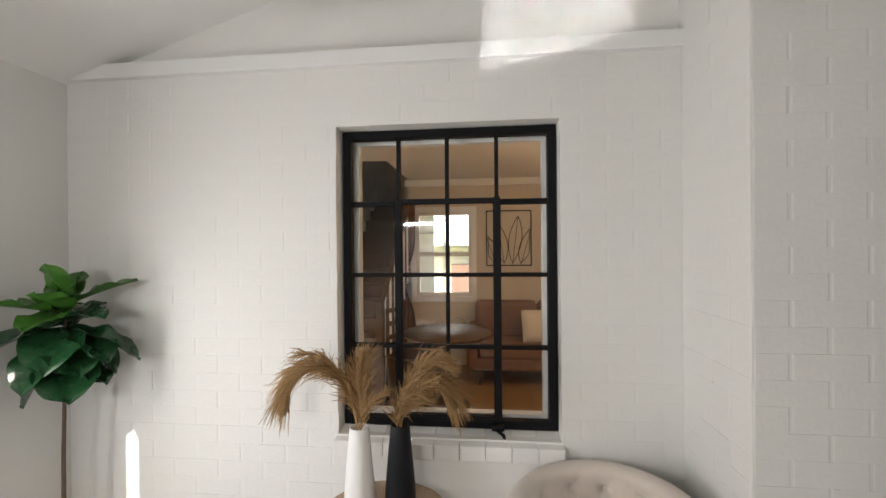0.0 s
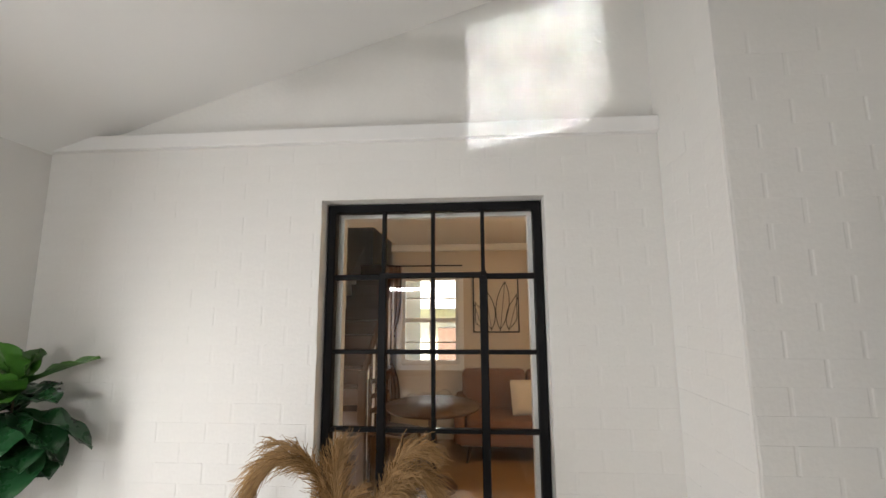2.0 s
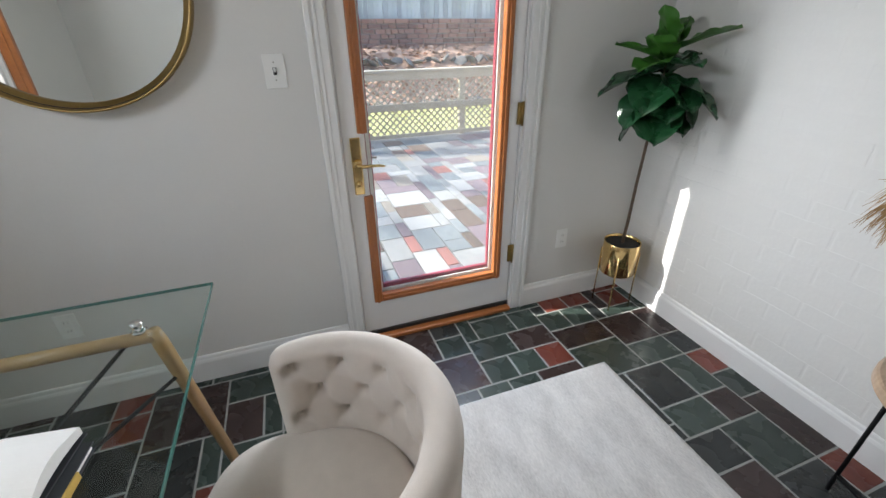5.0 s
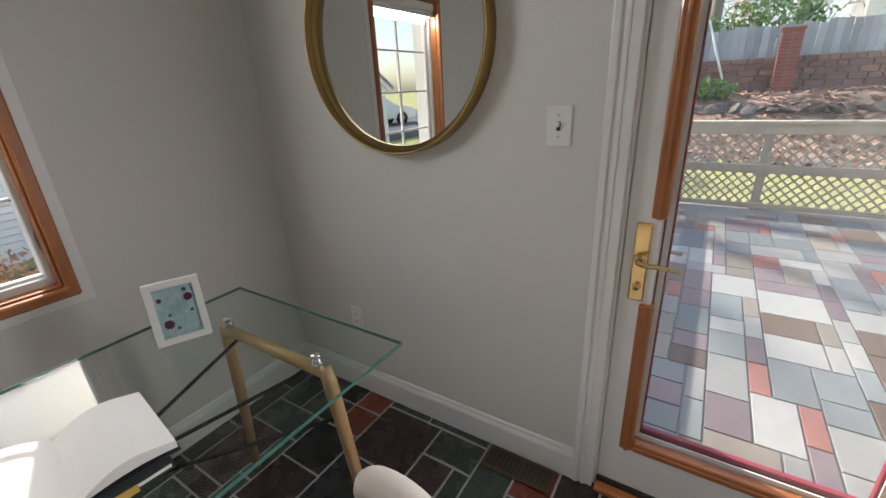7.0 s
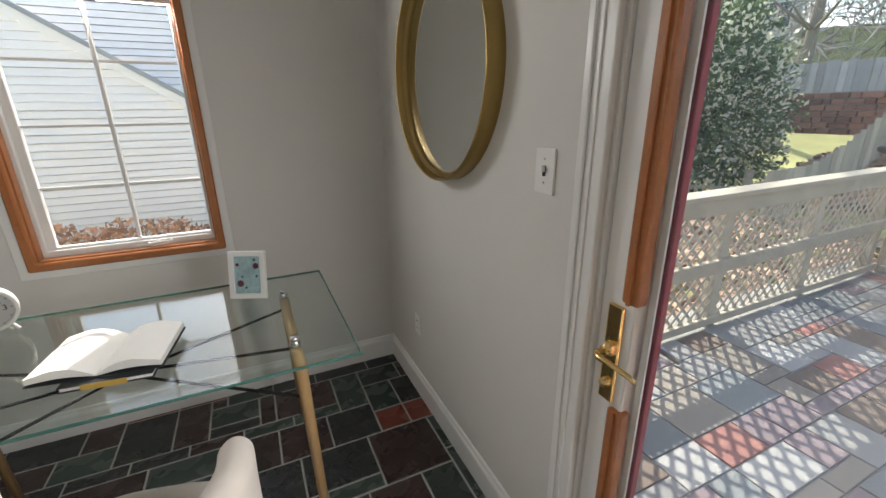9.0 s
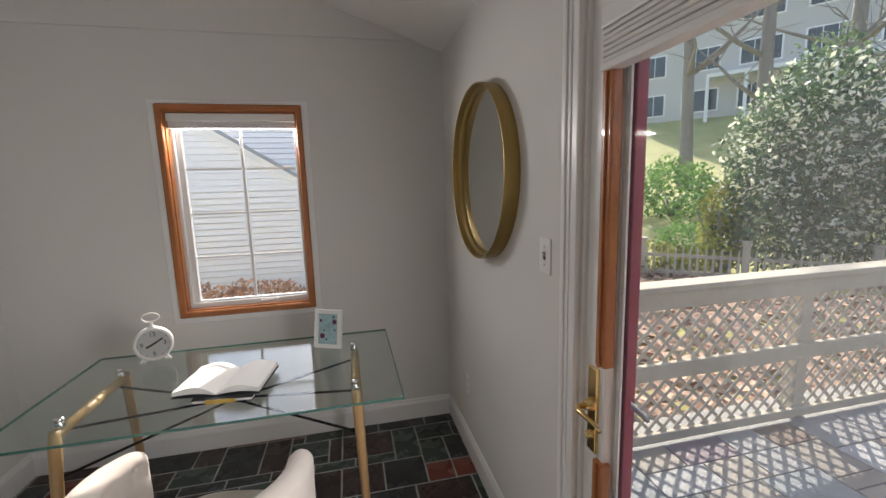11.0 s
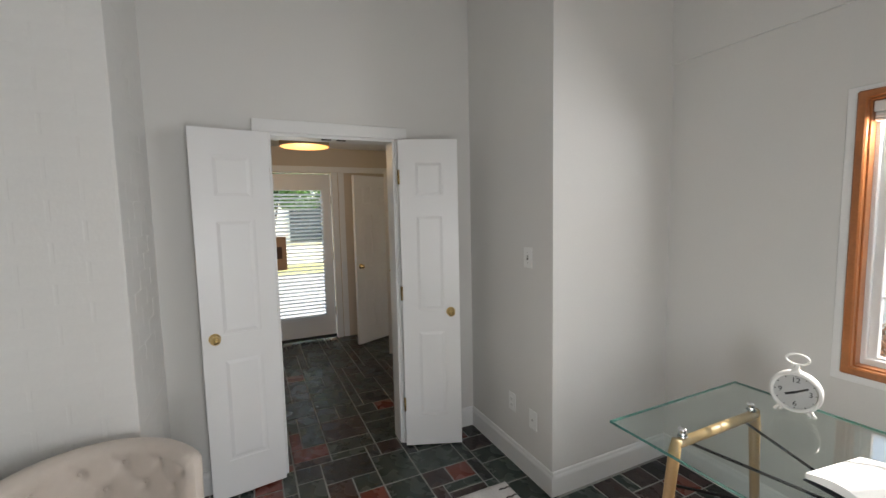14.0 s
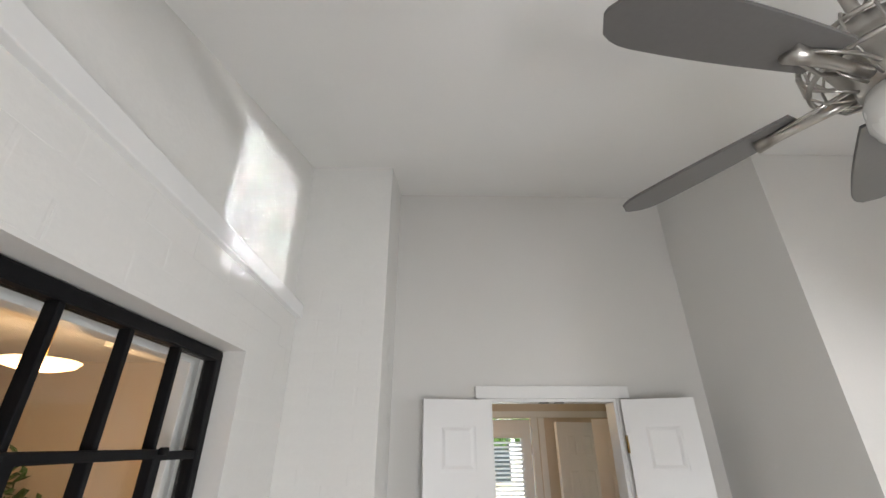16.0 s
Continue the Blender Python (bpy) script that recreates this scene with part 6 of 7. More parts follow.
    # wooden rails with lattice round the patio
    grey_wood = mat("weathered_rail_wood", (0.52, 0.46, 0.36), 0.85, 0.28, 5, 0.3, 70, objvar=0.12)
    DECK = -0.085

    def railing(name, m, length, posts, label):
        t = thing(name, m, label, "railing", "patio railings")
        one_box("cap_board", (0, length, -0.075, 0.075, 0.985, 1.022), grey_wood, t, bevel=0.006)
        one_box("top_rail", (0, length, -0.050, -0.015, 0.875, 0.985), grey_wood, t, bevel=0.005)
        one_box("mid_rail", (0, length, -0.052, -0.015, 0.435, 0.535), grey_wood, t, bevel=0.005)
        one_box("bottom_rail", (0, length, -0.045, -0.015, 0.015, 0.075), grey_wood, t, bevel=0.005)
        for x in posts:
            one_box("post", (x - 0.045, x + 0.045, -0.015, 0.075, -0.02, 0.985), grey_wood, t, bevel=0.005)
        pieces = {}
        for z0, z1 in ((0.06, 0.445), (0.525, 0.885)):
            h = z1 - z0
            for s in (1, -1):
                bm = bmesh.new()
                w, d = 0.030, 0.006
                y = -0.010 if s > 0 else -0.003
                vs = []
                for dy in (0, d):
                    vs += [bm.verts.new((q, y - 0.004 + dy, zz)) for q, zz in ((0, 0), (w, 0), (w + s * h, h), (s * h, h))]
                for f in ((0, 1, 2, 3), (7, 6, 5, 4), (0, 4, 5, 1), (1, 5, 6, 2), (2, 6, 7, 3), (3, 7, 4, 0)):
                    bm.faces.new([vs[k] for k in f])
                bmesh.ops.recalc_face_normals(bm, faces=bm.faces)
                me = bpy.data.meshes.new("lattice_slat")
                bm.to_mesh(me)
                bm.free()
                me.materials.append(grey_wood)
                x = 0.02 if s > 0 else h + 0.02
                while x < (length - h - 0.04 if s > 0 else length - 0.04):
                    ob = new("lattice_slat", me)
                    ob.parent = t
                    ob.matrix_basis = pose(x, 0, z0)
                    x += 0.105
        return t

    railing("patio_railing", pose(-1.85, -0.50, DECK, 0, 0, 180), 4.5, (0.1, 1.99, 3.2, 4.4), "weathered timber railing with diagonal lattice along the patio")
    railing("patio_railing", pose(-6.35, -0.42, DECK, 0, 0, 90), 7.4, (0.0, 1.70, 3.5, 5.2, 6.9), "weathered timber railing with lattice facing the bank")

    # picket fence beyond the patio
    pf = thing("picket_fence", pose(-6.4, -8.9, -1.0, 0, 0, 135), "low weathered picket fence along the lawn", "fence")
    bm = bmesh.new()
    vs = box(bm, -0.042, 0.042, -0.01, 0.01, 0.08, 0.92)
    for v in bm.verts:
        if v.co.z > 0.9:
            v.co.x *= 0.35
    pk = bpy.data.meshes.new("picket")
    bm.to_mesh(pk)
    bm.free()
    pk.materials.append(grey_wood)
    for k in range(70):
        ob = new("picket", pk)
        ob.parent = pf
        ob.matrix_basis = pose(0.06 + k * 0.155, 0, 0, 0, rng.uniform(-1, 1), 0)
    for z in (0.28, 0.68):
        one_box("fence_rail", (0, 10.9, 0.012, 0.045, z, z + 0.08), grey_wood, pf)
    for k in range(6):
        one_box("post", (k * 2.1 + 0.12, k * 2.1 + 0.26, 0.0, 0.13, 0, 1.08), grey_wood, pf)
        one_box("post_cap", (k * 2.1 + 0.09, k * 2.1 + 0.29, -0.03, 0.16, 1.08, 1.13), grey_wood, pf)

    # shrubs and trees
    def shrub(x, y, lobes, count, size, material, label, seed, z=None):
        z = ground_z(x, y) if z is None else z
        t = thing("shrub", pose(x, y, z), label, "shrub")
        leaf_cloud("foliage", lobes, count, size, material, seed, t)
        v, f = [], []
        rr = random.Random(seed)
        top = max(b[2] for b in lobes)
        for k in range(5):
            a = 1.26 * k + rr.random()
            tube_data([(0.1 * math.cos(a), 0.1 * math.sin(a), -0.1), (0.3 * math.cos(a), 0.3 * math.sin(a), top * 0.5), (0.6 * math.cos(a), 0.6 * math.sin(a), top)], [0.05, 0.035, 0.015], 6, v, f)
        mesh_part("stem", v, f, bark, t)
        return t

    bark = mat("grey_tree_bark", (0.25, 0.225, 0.20), 0.95, 0.3, 5, 0.6, 40)
    glossy = leafy(mat("camellia_leaf", (0.11, 0.16, 0.095), 0.22, 0.3, 8, 0.0, 60, island=0.45))
    yellow = leafy(mat("yellow_green_leaf", (0.24, 0.24, 0.05), 0.5, 0.3, 8, 0.0, 60, island=0.35))
    fresh = leafy(mat("fresh_shrub_leaf", (0.12, 0.22, 0.065), 0.5, 0.3, 8, 0.0, 60, island=0.4))
    cam = shrub(-11.3, -5.9, [(0, 0, 2.0, 1.75, 1.75, 1.9), (0.5, 0.3, 3.2, 1.25, 1.25, 1.5), (-0.8, -0.4, 2.6, 1.3, 1.3, 1.5), (0.1, 0.2, 4.3, 0.75, 0.75, 1.0), (-0.9, 0.2, 1.3, 1.2, 1.2, 1.2), (1.0, -0.2, 1.3, 1.0, 1.0, 1.2)], 15000, 0.15, glossy, "large rounded camellia shrub with shining leaves", 31, -0.7)
    # white flecks for blossom and for sun sparkle, painted as pale leaves
    blossom = leafy(mat("white_blossom_sparkle", (0.75, 0.72, 0.66), 0.6, 0.1, 8, 0.0, 60, island=0.1))
    leaf_cloud("blossom", [(0, 0, 2.0, 1.85, 1.85, 2.0), (0.5, 0.3, 3.2, 1.35, 1.35, 1.6), (-0.8, -0.4, 2.6, 1.4, 1.4, 1.6)], 5200, 0.125, blossom, 32, cam)
    shrub(-9.7, -6.6, [(0, 0, 0.8, 0.55, 0.55, 0.75), (0.1, 0, 1.6, 0.45, 0.45, 0.6)], 1800, 0.12, yellow, "upright yellow-green shrub beside the camellia", 33, -0.8)
    shrub(-9.9, -7.9, [(0, 0, 0.6, 0.8, 0.7, 0.6)], 1800, 0.10, fresh, "rounded green garden shrub", 34, -0.8)
    shrub(-8.6, -7.6, [(0, 0, 0.4, 0.9, 0.7, 0.45), (-0.8, 0.1, 0.35, 0.6, 0.6, 0.4)], 1800, 0.10, yellow, "low sprawling yellow-green shrub by the fence", 35, -0.9)
    shrub(-13.5, -12.5, [(0, 0, 1.0, 1.8, 1.4, 1.2)], 2600, 0.18, fresh, "dense green hedge shrub on the slope", 36)
    shrub(-15.9, 1.2, [(0, 0.4, 1.0, 0.7, 1.2, 0.55), (0.2, -1.5, 0.7, 0.7, 0.8, 0.5)], 1800, 0.14, fresh, "green shrub behind the board fence", 37)
    shrub(-16.4, 6.6, [(0, 0, 2.2, 1.7, 1.9, 1.9), (0.3, 1.6, 3.2, 1.5, 1.5, 1.6), (0, -0.6, 4.0, 1.3, 1.3, 1.4)], 6500, 0.20, leafy(mat("feathery_evergreen", (0.13, 0.24, 0.11), 0.6, 0.3, 8, 0.0, 60, island=0.4)), "tall feathery evergreen behind the fence", 38)
    shrub(-12.6, 0.4, [(0, 0, 0.22, 0.6, 0.6, 0.22)], 420, 0.16, fresh, "spiky green plant at the foot of the wall", 39)
    red = leafy(mat("red_berry_leaf", (0.58, 0.35, 0.26), 0.6, 0.3, 8, 0.0, 60, island=0.4))
    shrub(0.6, -5.6, [(0, 0, 0.35, 0.9, 0.4, 0.33), (-1.3, 0, 0.32, 0.8, 0.4, 0.30), (1.2, 0, 0.36, 0.7, 0.4, 0.33)], 3000, 0.09, red, "low russet hedge under the house wall", 40, -0.58)

    def bare_tree(x, y, h, r, seed, label, lean=0.0):
        rr = random.Random(seed)
        z = ground_z(x, y)
        t = thing("tree", pose(x, y, z - 0.2), label, "tree", "bare trees")
        v, f = [], []
        pts = [Vector((lean * h * u * u + 0.12 * math.sin(u * 5 + seed), 0.1 * math.cos(u * 4 + seed), h * u)) for u in [k / 9 for k in range(10)]]
        tube_data(pts, [r * (1.25 if k == 0 else 1 - 0.078 * k) for k in range(10)], 10, v, f)
        mesh_part("trunk", v, f, bark, t)
        v, f = [], []
        for k in range(16):
            u = rr.uniform(0.30, 0.98)
            i = int(u * 9)
            b = pts[i]
            a = rr.random() * 6.28
            ln = h * rr.uniform(0.16, 0.32) * (1.25 - u * 0.6)
            d = Vector((math.cos(a), math.sin(a), rr.uniform(0.35, 0.9))).normalized()
            limb = [b + d * ln * q + Vector((0, 0, 0.10 * ln * q * q)) + Vector((rr.gauss(0, 1), rr.gauss(0, 1), rr.gauss(0, 1))) * 0.03 * ln * q for q in (0, 0.33, 0.66, 1.0)]
            tube_data(limb, [r * 0.36, r * 0.25, r * 0.15, r * 0.06], 6, v, f)
            for q in range(5):
                s = limb[rr.randint(1, 3)]
                e2 = s + Vector((rr.gauss(0, 1), rr.gauss(0, 1), rr.uniform(0, 1.2))).normalized() * ln * rr.uniform(0.3, 0.55)
                m2 = s.lerp(e2, 0.5) + Vector((rr.gauss(0, 1), rr.gauss(0, 1), rr.gauss(0, 1))) * 0.05 * ln
                tube_data([s, m2, e2], [r * 0.10, r * 0.07, r * 0.025], 4, v, f, cap=False)
        mesh_part("crown", v, f, bark, t)
        return t

    bare_tree(-14.9, -0.9, 9, 0.26, 51, "leaning bare winter tree behind the fence", 0.10)
    bare_tree(-19, 2.6, 11, 0.20, 52, "slender bare winter tree")
    bare_tree(-21, 0.2, 12, 0.24, 53, "tall bare winter tree")
    bare_tree(-23, 6, 12, 0.25, 54, "tall bare winter tree")
    bare_tree(-18, -4.5, 13, 0.30, 55, "tall bare winter tree on the slope")
    bare_tree(-17.9, -16.8, 17, 0.34, 56, "tall straight bare tree before the pale house")
    bare_tree(-20.0, -14.5, 18, 0.36, 57, "tall straight bare tree before the pale house")
    bare_tree(-21.8, -12.2, 18, 0.34, 58, "tall straight bare tree before the pale house")
    bare_tree(-28, -12, 15, 0.30, 59, "tall bare winter tree on the slope")
    # unseen tree, added for the broken shade it throws on the patio
    bare_tree(-10.8, -14.2, 17, 0.30, 61, "tall bare winter tree out of view south, shading the patio")
    bare_tree(16, -20, 12, 0.3, 60, "bare winter tree by the street")
    twig = mat("winter_woodland_twig", (0.56, 0.49, 0.43), 0.95, 0.3, 3, 0.0, 30, island=0.45)
    rw = random.Random(77)
    blobs = [(-34 + rw.uniform(-4, 4), -16 + 3.2 * k, 3.0 + rw.uniform(0, 3.5), 3.0, 3.0, 3.6) for k in range(16)]
    blobs += [(-50 + rw.uniform(-4, 4), -52 + 6.0 * k, 13 + rw.uniform(0, 4), 5.0, 5.0, 6.5) for k in range(8)]
    tagged(leaf_cloud("far_woods", blobs, 26000, 1.5, twig, 78, slim=0.016), "hazy brown winter woodland behind the gardens", "trees", kind="stuff")
    prop = thing("garden_stake", pose(-12.9, 0.1, ground_z(-12.9, 0.1)), "yellow garden stake leaning by the bank", "stake", "stakes")
    tube("pole", [(0, -0.55, 1.6), (0, 0.1, 0.0)], 0.03, mat("yellow_stake_paint", (0.55, 0.38, 0.05), 0.6, 0.1, 8, 0.0, 60), prop)
    prop2 = thing("garden_stake", pose(-12.8, 0.75, ground_z(-12.8, 0.75)), "pale garden stake leaning by the bank", "stake", "stakes")
    tube("pole", [(0, -0.5, 1.7), (0, 0.1, 0.0)], 0.025, TRIM, prop2)

    # houses
    siding_m = mat("white_lap_siding", (0.93, 0.90, 0.86), 0.55, 0.04, 3, 0.03, 40)
    roof_m = mat("grey_shingle", (0.16, 0.165, 0.17), 0.9, 0.2, 4, 0.3, 20)
    grey_edge_band = mat("grey_edge_band", (0.34, 0.36, 0.38), 0.6, 0.1, 4, 0.03, 40)

    def lap_wall(name, parent, width, height_at, y, step=0.115, x0=0.0, material=None):
        """Overlapping boards on a wall facing +y; height_at(x) is the wall's top."""
        v, f, lip = [], [], 0.011
        z, top = 0.0, max(height_at(x0 + width * k / 40) for k in range(41))
        while z < top:
            xs_ok = [x0 + width * k / 160 for k in range(161) if height_at(x0 + width * k / 160) > z + step * 0.5]
            if xs_ok:
                a, b = min(xs_ok), max(xs_ok)
                o = len(v)
                v += [(a, y - 0.05, z + lip), (b, y - 0.05, z + lip), (b, y + 0.03, z + lip), (a, y + 0.03, z + lip), (a, y + 0.004, z + step), (b, y + 0.004, z + step), (b, y - 0.05, z + step), (a, y - 0.05, z + step)]
                f += [(o, o + 1, o + 2, o + 3), (o + 3, o + 2, o + 5, o + 4), (o + 4, o + 5, o + 6, o + 7), (o, o + 3, o + 4, o + 7), (o + 1, o + 6, o + 5, o + 2)]
            z += step
        return mesh_part(name, v, f, material or siding_m, parent, "white lapped siding boards", smooth=False)

    h = thing("neighbour_house", pose(0, -7.0, -1.1), "white lap-sided neighbouring house with a grey roof edge", "house")

    def rake(x):
        return max(0.0, min(1.69 + 0.632 * (x - 0.0) + 1.1, 1.69 + 0.632 * (6.4 - x) + 1.1))
    lap_wall("gable_wall", h, 6.8, rake, 0.0, x0=-0.2)
    for xa, xb in ((-0.45, 3.2), (6.85, 3.2)):
        za, zb = 1.69 + 1.1 + 0.632 * (xa if xa < 3 else 6.4 - xa), 1.69 + 1.1 + 0.632 * 3.2
        vv = [(xa, -0.05, za), (xb, -0.05, zb), (xb, 0.06, zb), (xa, 0.06, za)]
        low = [(q[0], q[1] + 0.02, q[2] - 0.05) for q in vv] + [(q[0], q[1] + 0.02, q[2] + 0.09) for q in vv]
        top = [(q[0], q[1] + 0.06, q[2] + 0.091) for q in vv] + [(q[0], q[1] + 0.06, q[2] + 0.17) for q in vv]
        hexa = [(0, 1, 2, 3), (7, 6, 5, 4), (0, 4, 5, 1), (1, 5, 6, 2), (2, 6, 7, 3), (3, 7, 4, 0)]
        mesh_part("rake_board", low, hexa, siding_m, h, "white rake board", smooth=False)
        mesh_part("roof_edge", top, hexa, grey_edge_band, h, "grey band above the rake board", smooth=False)
    lap_wall("rear_wing_wall", h, 12.0, lambda x: 4.4, -1.4, x0=-7.0)
    one_box("wing_roof", (-7.3, 5.3, -8.2, -1.40, 4.4, 4.5), roof_m, h)
    one_box("wing_body", (-7.0, 5.0, -8.0, -1.46, 0, 4.4), siding_m, h, bevel=0.0)
    one_box("body", (-0.15, 6.55, -1.38, -0.06, 0, 2.7), siding_m, h, bevel=0.0)

    p = thing("hill_house", pose(-35.9, -26.7, ground_z(-35.9, -26.7), 0, 0, -51), "pale three-storey hillside house with rows of windows", "house")
    pale = mat("pale_grey_house_siding", (0.52, 0.50, 0.48), 0.7, 0.06, 1.5, 0.05, 12)
    one_box("wall", (-9, 12, -6, 0, -2, 10.5), pale, p, bevel=0.0)
    one_box("roof", (-9.6, 12.6, -6.6, 0.6, 10.5, 11.0), roof_m, p, bevel=0.05)
    glass_dark = mat("dark_house_glass", (0.06, 0.075, 0.085), 0.12, 0.2, 2, 0.0, 10)
    for r in range(3):
        for k in range(5):
            x, z = -8.4 + 4.2 * k, 0.6 + 3.5 * r
            w = one_box("window", (x, x + 2.9, 0.0, 0.08, z, z + 2.0), TRIM, p, "white framed window", 0.02)
            for a in (0.12, 1.02, 1.92):
                one_box("window_pane", (x + a, x + a + 0.84, 0.075, 0.095, z + 0.12, z + 1.88), glass_dark, w, bevel=0.0)
    one_box("balcony", (-6, 5, 0.0, 1.6, 3.2, 3.5), TRIM, p)
    for k in range(5):
        one_box("balcony_post", (-6 + 2.7 * k, -5.75 + 2.7 * k, 1.3, 1.55, -2, 3.2), TRIM, p)

    g = thing("white_gable_house", pose(-33, 9.5, ground_z(-33, 9.5)), "small white house with a dark grey roof", "house")
    one_box("wall", (-4, 0, -3.0, 3.0, 0, 3.4), siding_m, g, bevel=0.0)
    vv = [(0.15, -3.3, 3.3), (0.15, 0, 5.6), (0.15, 3.3, 3.3), (-4.2, -3.3, 3.3), (-4.2, 0, 5.6), (-4.2, 3.3, 3.3)]
    mesh_part("roof", vv, [(0, 1, 4, 3), (1, 2, 5, 4), (0, 3, 5, 2)], roof_m, g, smooth=False)
    mesh_part("gable", [(0.02, -3, 3.4), (0.02, 3, 3.4), (0.02, 0, 5.45)], [(0, 1, 2)], siding_m, g, smooth=False)

    n = thing("opposite_house", pose(-3.5, 15.0, -1.0), "white sided house with a red brown garage", "house")
    w2 = lap_wall("wall", n, 9, lambda x: 4.5, 0.0, 0.2)
    w2.matrix_basis = pose(9, 0, 0, 0, 0, 180)
    one_box("body", (0, 9, 0.06, 5, 0, 4.5), siding_m, n, bevel=0.0)
    one_box("garage", (2.7, 4.0, -0.5, 0, 0, 2.0), mat("red_brown_garage", (0.22, 0.13, 0.10), 0.7, 0.1, 4, 0.1, 30), n)
    one_box("porch_roof", (1.6, 8.0, -1.3, 0.1, 2.65, 2.8), TRIM, n)

    # street with a parked white car, seen by way of the mirror
    structure(boxes("street", [(9.0, 60.0, -24.0, -11.0, -0.9, -0.30)], mat("grey_asphalt", (0.13, 0.13, 0.135), 0.9, 0.2, 4, 0.3, 60)), "grey asphalt street beside the houses", "road")
    c = thing("parked_car", pose(15.5, -15.4, -0.30, 0, 0, 25), "white estate car parked on the street", "car")
    cw = mat("white_car_paint", (0.75, 0.76, 0.77), 0.2, 0.02, 4, 0.0, 40, coat=0.6)
    prof = [(-2.25, 0.35), (-2.28, 0.75), (-2.15, 1.0), (-1.75, 1.42), (-1.2, 1.52), (0.35, 1.50), (1.15, 1.02), (2.1, 0.86), (2.28, 0.62), (2.25, 0.32)]
    v = [(x, s * (0.88 if z < 1.05 else 0.70), z) for s in (-1, 1) for x, z in prof]
    k = len(prof)
    mesh_part("body", v, [tuple(range(k)), tuple(range(2 * k - 1, k - 1, -1))] + [(i, k + i, k + (i + 1) % k, (i + 1) % k) for i in range(k)], cw, c, smooth=False)
    for s in (-1, 1):
        mesh_part("side_window", [(-1.75, s * 0.80, 1.08), (-1.45, s * 0.735, 1.42), (0.30, s * 0.735, 1.42), (0.90, s * 0.80, 1.08)], [(0, 1, 2, 3)], glass_dark, c, smooth=False)
        for x in (-1.4, 1.4):
            wheel = lathe("tyre", [(0.19, -0.1), (0.32, -0.1), (0.335, -0.05), (0.335, 0.05), (0.32, 0.1), (0.19, 0.1)], mat("black_rubber", (0.02, 0.02, 0.02), 0.8, 0.1, 8, 0.0, 40), c, m=pose(x, s * 0.82, 0.335, 90, 0, 0))
            lathe("rim", [(0.0, -0.08), (0.19, -0.09), (0.19, 0.09), (0.0, 0.08)], NICKEL, wheel, m=pose(x, s * 0.82, 0.335, 90, 0, 0))
    # garden seen through the hall door
    shrub(11.0, 1.0, [(0, 1.5, 3.0, 1.4, 1.8, 0.9), (0.3, -1, 3.2, 1.4, 1.6, 1.0), (0, 0.6, 2.7, 1.2, 1.4, 0.6)], 5200, 0.20, fresh, "broad leafy tree in the front garden", 41)
    structure(boxes("front_drive", [(5.2, 13.0, -4.0, 6.0, -0.6, -0.30)], mat("pale_concrete", (0.36, 0.355, 0.34), 0.9, 0.12, 3, 0.2, 40)), "pale concrete drive before the house", "drive")
    f = thing("front_house", pose(17.0, -6.0, -0.8), "pale house across the front drive", "house")
    one_box("wall", (0, 6, 0, 14, 0, 4.2), siding_m, f, bevel=0.0)
    one_box("roof", (-0.4, 6.4, -0.4, 14.4, 4.2, 4.5), roof_m, f)
    for k in range(4):
        w = one_box("window", (-0.05, 0.02, 1.2 + 3.2 * k, 2.7 + 3.2 * k, 1.2, 2.9), TRIM, f, "white framed window", 0.02)
        one_box("window_pane", (-0.07, -0.045, 1.3 + 3.2 * k, 2.6 + 3.2 * k, 1.3, 2.8), glass_dark, w, bevel=0.0)


outdoors()

# ---- stones of floor and patio ----
FLOOR = bpy.data.objects["floor"]


def in_room(x, y):
    if x > NEX + 0.02 and y > NEY or x > SEX and y < SEY:
        return False
    return True


# stones in three-inch steps from the south-west corner: from, to across, from, to along, tone
BY_THE_PLANT = [
    (5, 7, 32, 34, "r"), (3, 5, 31, 34, "p"), (4, 6, 34, 38, "p"), (4, 7, 38, 41, "p"), (7, 9, 38, 41, "g"), (7, 9, 41, 43, "c"), (6, 9, 34, 38, "g"),
    (1, 3, 29, 32, "g"), (1, 3, 32, 34, "g"), (2, 4, 34, 36, "g"), (2, 4, 36, 38, "g"), (3, 5, 28, 31, "g"), (5, 7, 30, 32, "g"), (5, 7, 28, 30, "g"), (4, 7, 25, 28, "p"), (1, 3, 40, 42, "r"), (4, 7, 41, 43, "p")]
BY_THE_BRICK_WALL = [
    (9, 11, 41, 43, "r"), (9, 12, 39, 41, "g"), (9, 12, 36, 39, "c"), (12, 14, 36, 39, "g"), (12, 14, 39, 41, "p"), (11, 13, 41, 43, "g"), (13, 17, 41, 43, "p"), (14, 17, 38, 41, "g"),
    (14, 16, 35, 38, "c"), (16, 19, 35, 38, "p"), (17, 20, 38, 41, "c"), (17, 19, 41, 43, "r"), (19, 21, 41, 43, "c"), (21, 24, 41, 43, "p")]
BY_THE_DESK = [
    (0, 2, 7, 9, "r"), (2, 4, 7, 9, "r"), (0, 2, 4, 7, "c"), (2, 4, 4, 7, "g"), (1, 4, 2, 4, "g"), (4, 6, 2, 6, "g"), (4, 7, 6, 9, "c"), (1, 5, 9, 13, "p"), (0, 1, 9, 12, "g"), (0, 1, 12, 16, "g"), (1, 3, 13, 16, "g"),
    (16, 19, 1, 5, "c"), (14, 16, 1, 5, "p"), (11, 14, 2, 4, "g"), (29, 32, 9, 12, "g"), (29, 32, 7, 9, "p"), (28, 30, 2, 4, "r"), (37, 39, 16, 18, "r"), (39, 42, 16, 20, "g")]
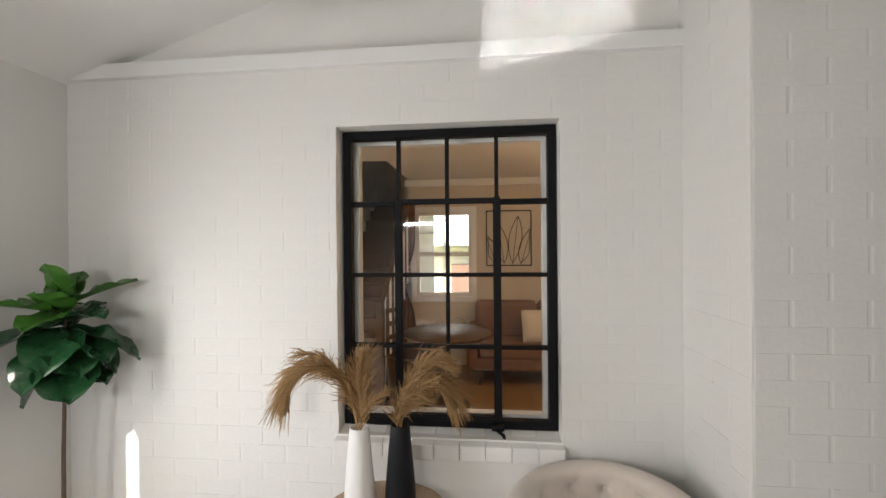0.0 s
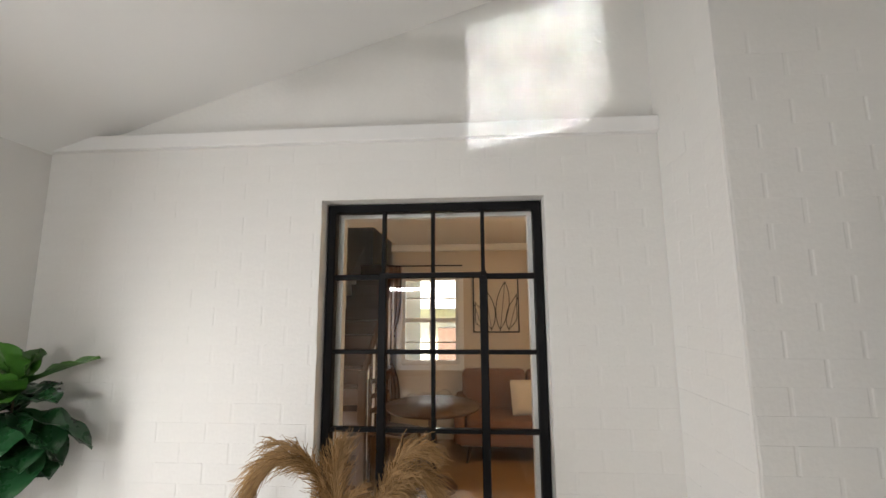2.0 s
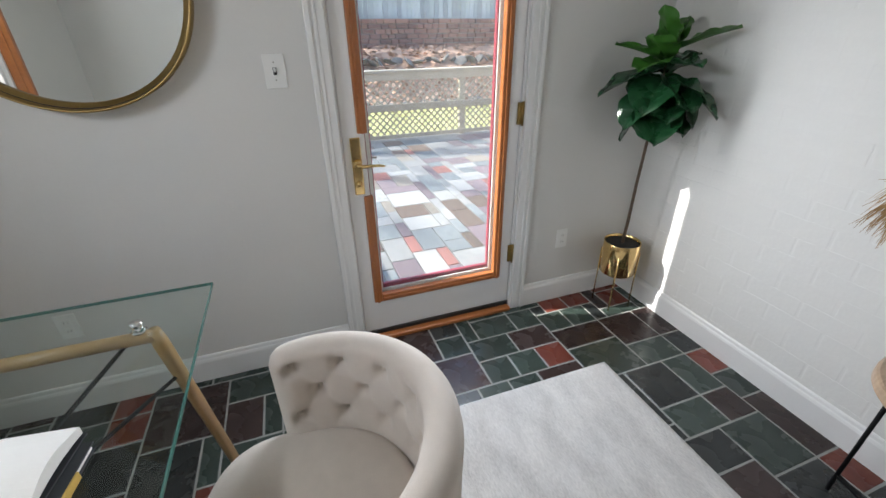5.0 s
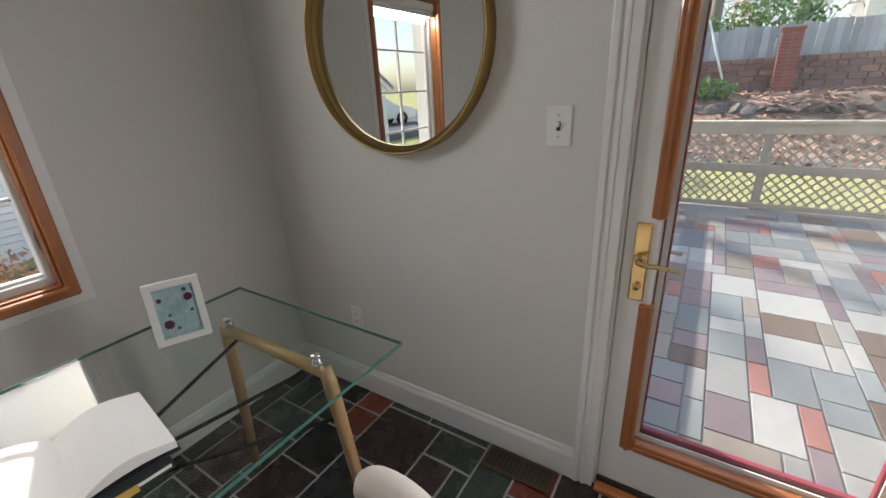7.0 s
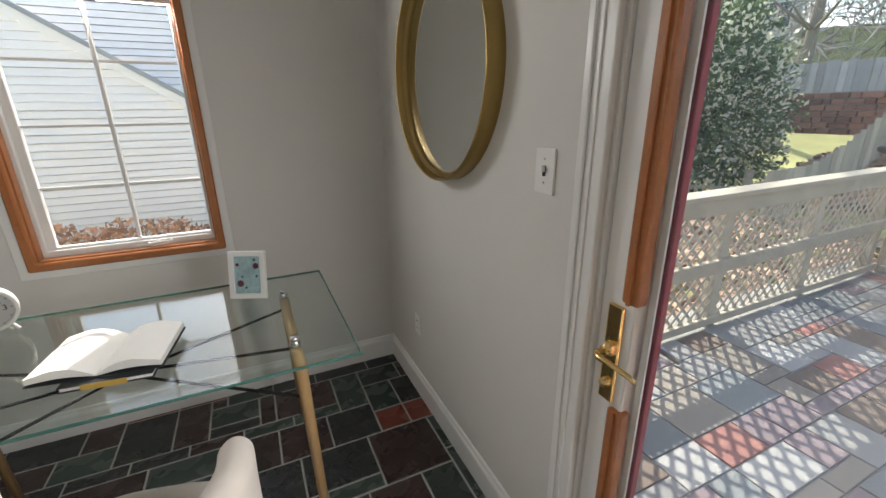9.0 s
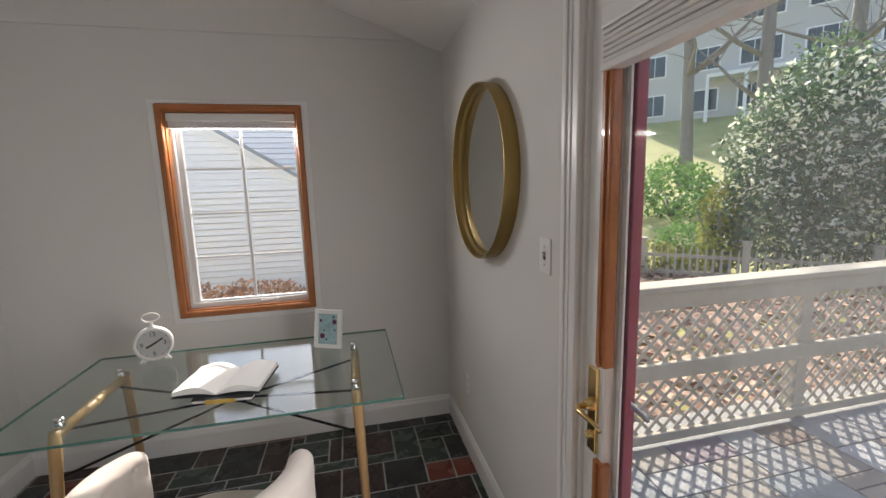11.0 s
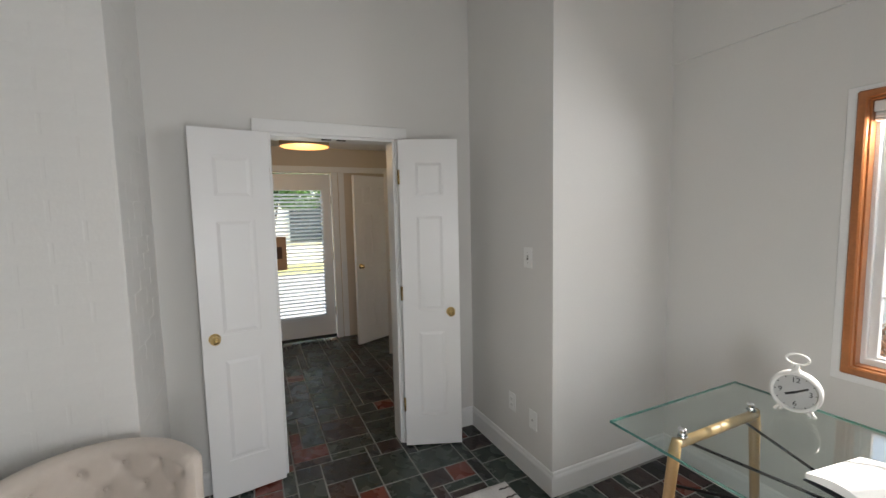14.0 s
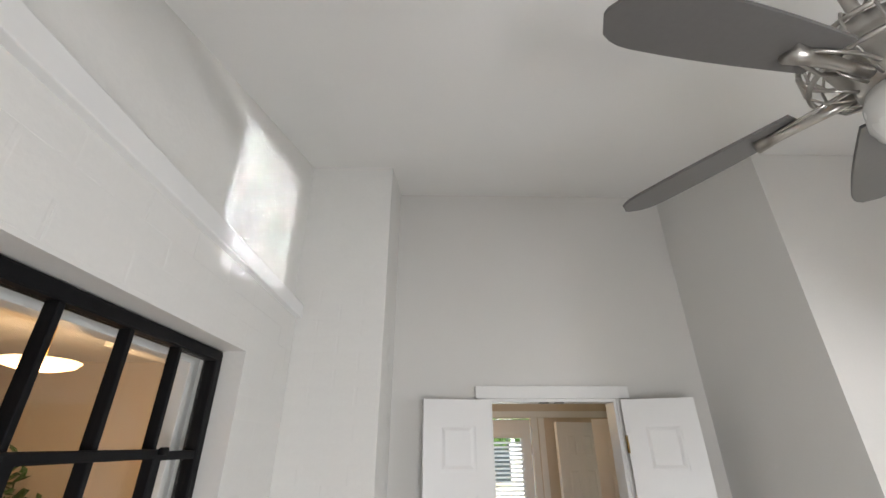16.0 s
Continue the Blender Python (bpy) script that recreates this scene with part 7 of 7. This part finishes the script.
lay_tiles("floor_tiles", -1.5494, -1.5494 + 0.0762 * 45, -1.0922, -1.0922 + 0.0762 * 43, 0.0762, 0.0, in_room, FLOOR_MATS, 14, FLOOR, None, BY_THE_PLANT + BY_THE_BRICK_WALL + BY_THE_DESK)
lay_tiles("patio_stones", -6.2, W - 0.24, -0.44, 6.95, 0.0955, -0.082, lambda x, y: True, PAVER_MATS, 6, bpy.data.objects["patio"], lambda x, y: x > -4.6 and y < 2.6)


# ---- painted bricks ----
def brick_mesh(w, h, relief):
    bm = bmesh.new()
    vs = []
    for ins, d in ((0.0, 0.002), (0.0, -0.0002), (0.0045, -relief)):
        vs += [bm.verts.new((sx * (w / 2 - ins), d, sz * (h / 2))) for sx, sz in ((-1, -1), (1, -1), (1, 1), (-1, 1))]
    for lv in (0, 4):
        for q in range(4):
            bm.faces.new((vs[lv + q], vs[lv + (q + 1) % 4], vs[lv + 4 + (q + 1) % 4], vs[lv + 4 + q]))
    bm.faces.new(vs[8:12])
    me = bpy.data.meshes.new("brick")
    bm.to_mesh(me)
    bm.free()
    me.materials.append(PAINT_BRICK)
    return me


def lay_bricks(parent, place_at, length, height, hole, seed, relief):
    rng = random.Random(seed)
    L, H, gh, gv = 0.2125, 0.0785, 0.0085, 0.0003
    cache = {}
    r = 0
    z = 0.0
    while z + H <= height + 0.001:
        x = -(L / 2) * (r % 2)
        while x < length - 0.01:
            a, b = max(x, 0.0), min(x + L, length)
            if hole and not (z + H <= hole[2] or z >= hole[3]):
                if a < hole[1] and b > hole[0]:
                    if a < hole[0]:
                        b = hole[0] + gh / 2
                    elif b > hole[1]:
                        a = hole[1] - gh / 2
                    else:
                        b = a
            w = round(b - a - gh * rng.choice((0.55, 0.8, 1.0, 1.15)), 3)
            if w > 0.02:
                key = w
                if key not in cache:
                    cache[key] = brick_mesh(w, H - gv, relief)
                ob = new("brick", cache[key])
                ob.parent = parent
                ob.matrix_basis = place_at((a + b) / 2, z + H / 2, rng.uniform(-0.0006, 0.0005), rng.uniform(-0.12, 0.12))
            x += L
        z += H
        r += 1


lay_bricks(bpy.data.objects["wall_north"], lambda u, z, d, a: pose(W + u, N + d, z, 0, 0, a), NEX - W, 2.365, (WX0 - W, WX1 - W, 0.69, WZ1), 2, 0.0008)
NEP = bpy.data.objects["wall_northeast_projection"]
lay_bricks(NEP, lambda u, z, d, a: pose(NEX + d, N - u, z, 0, 0, -90 + a), N - NEY, 2.52, None, 3, 0.0012)
lay_bricks(NEP, lambda u, z, d, a: pose(NEX + u, NEY + d, z, 0, 0, a), E - NEX, 2.52, None, 4, 0.0014)
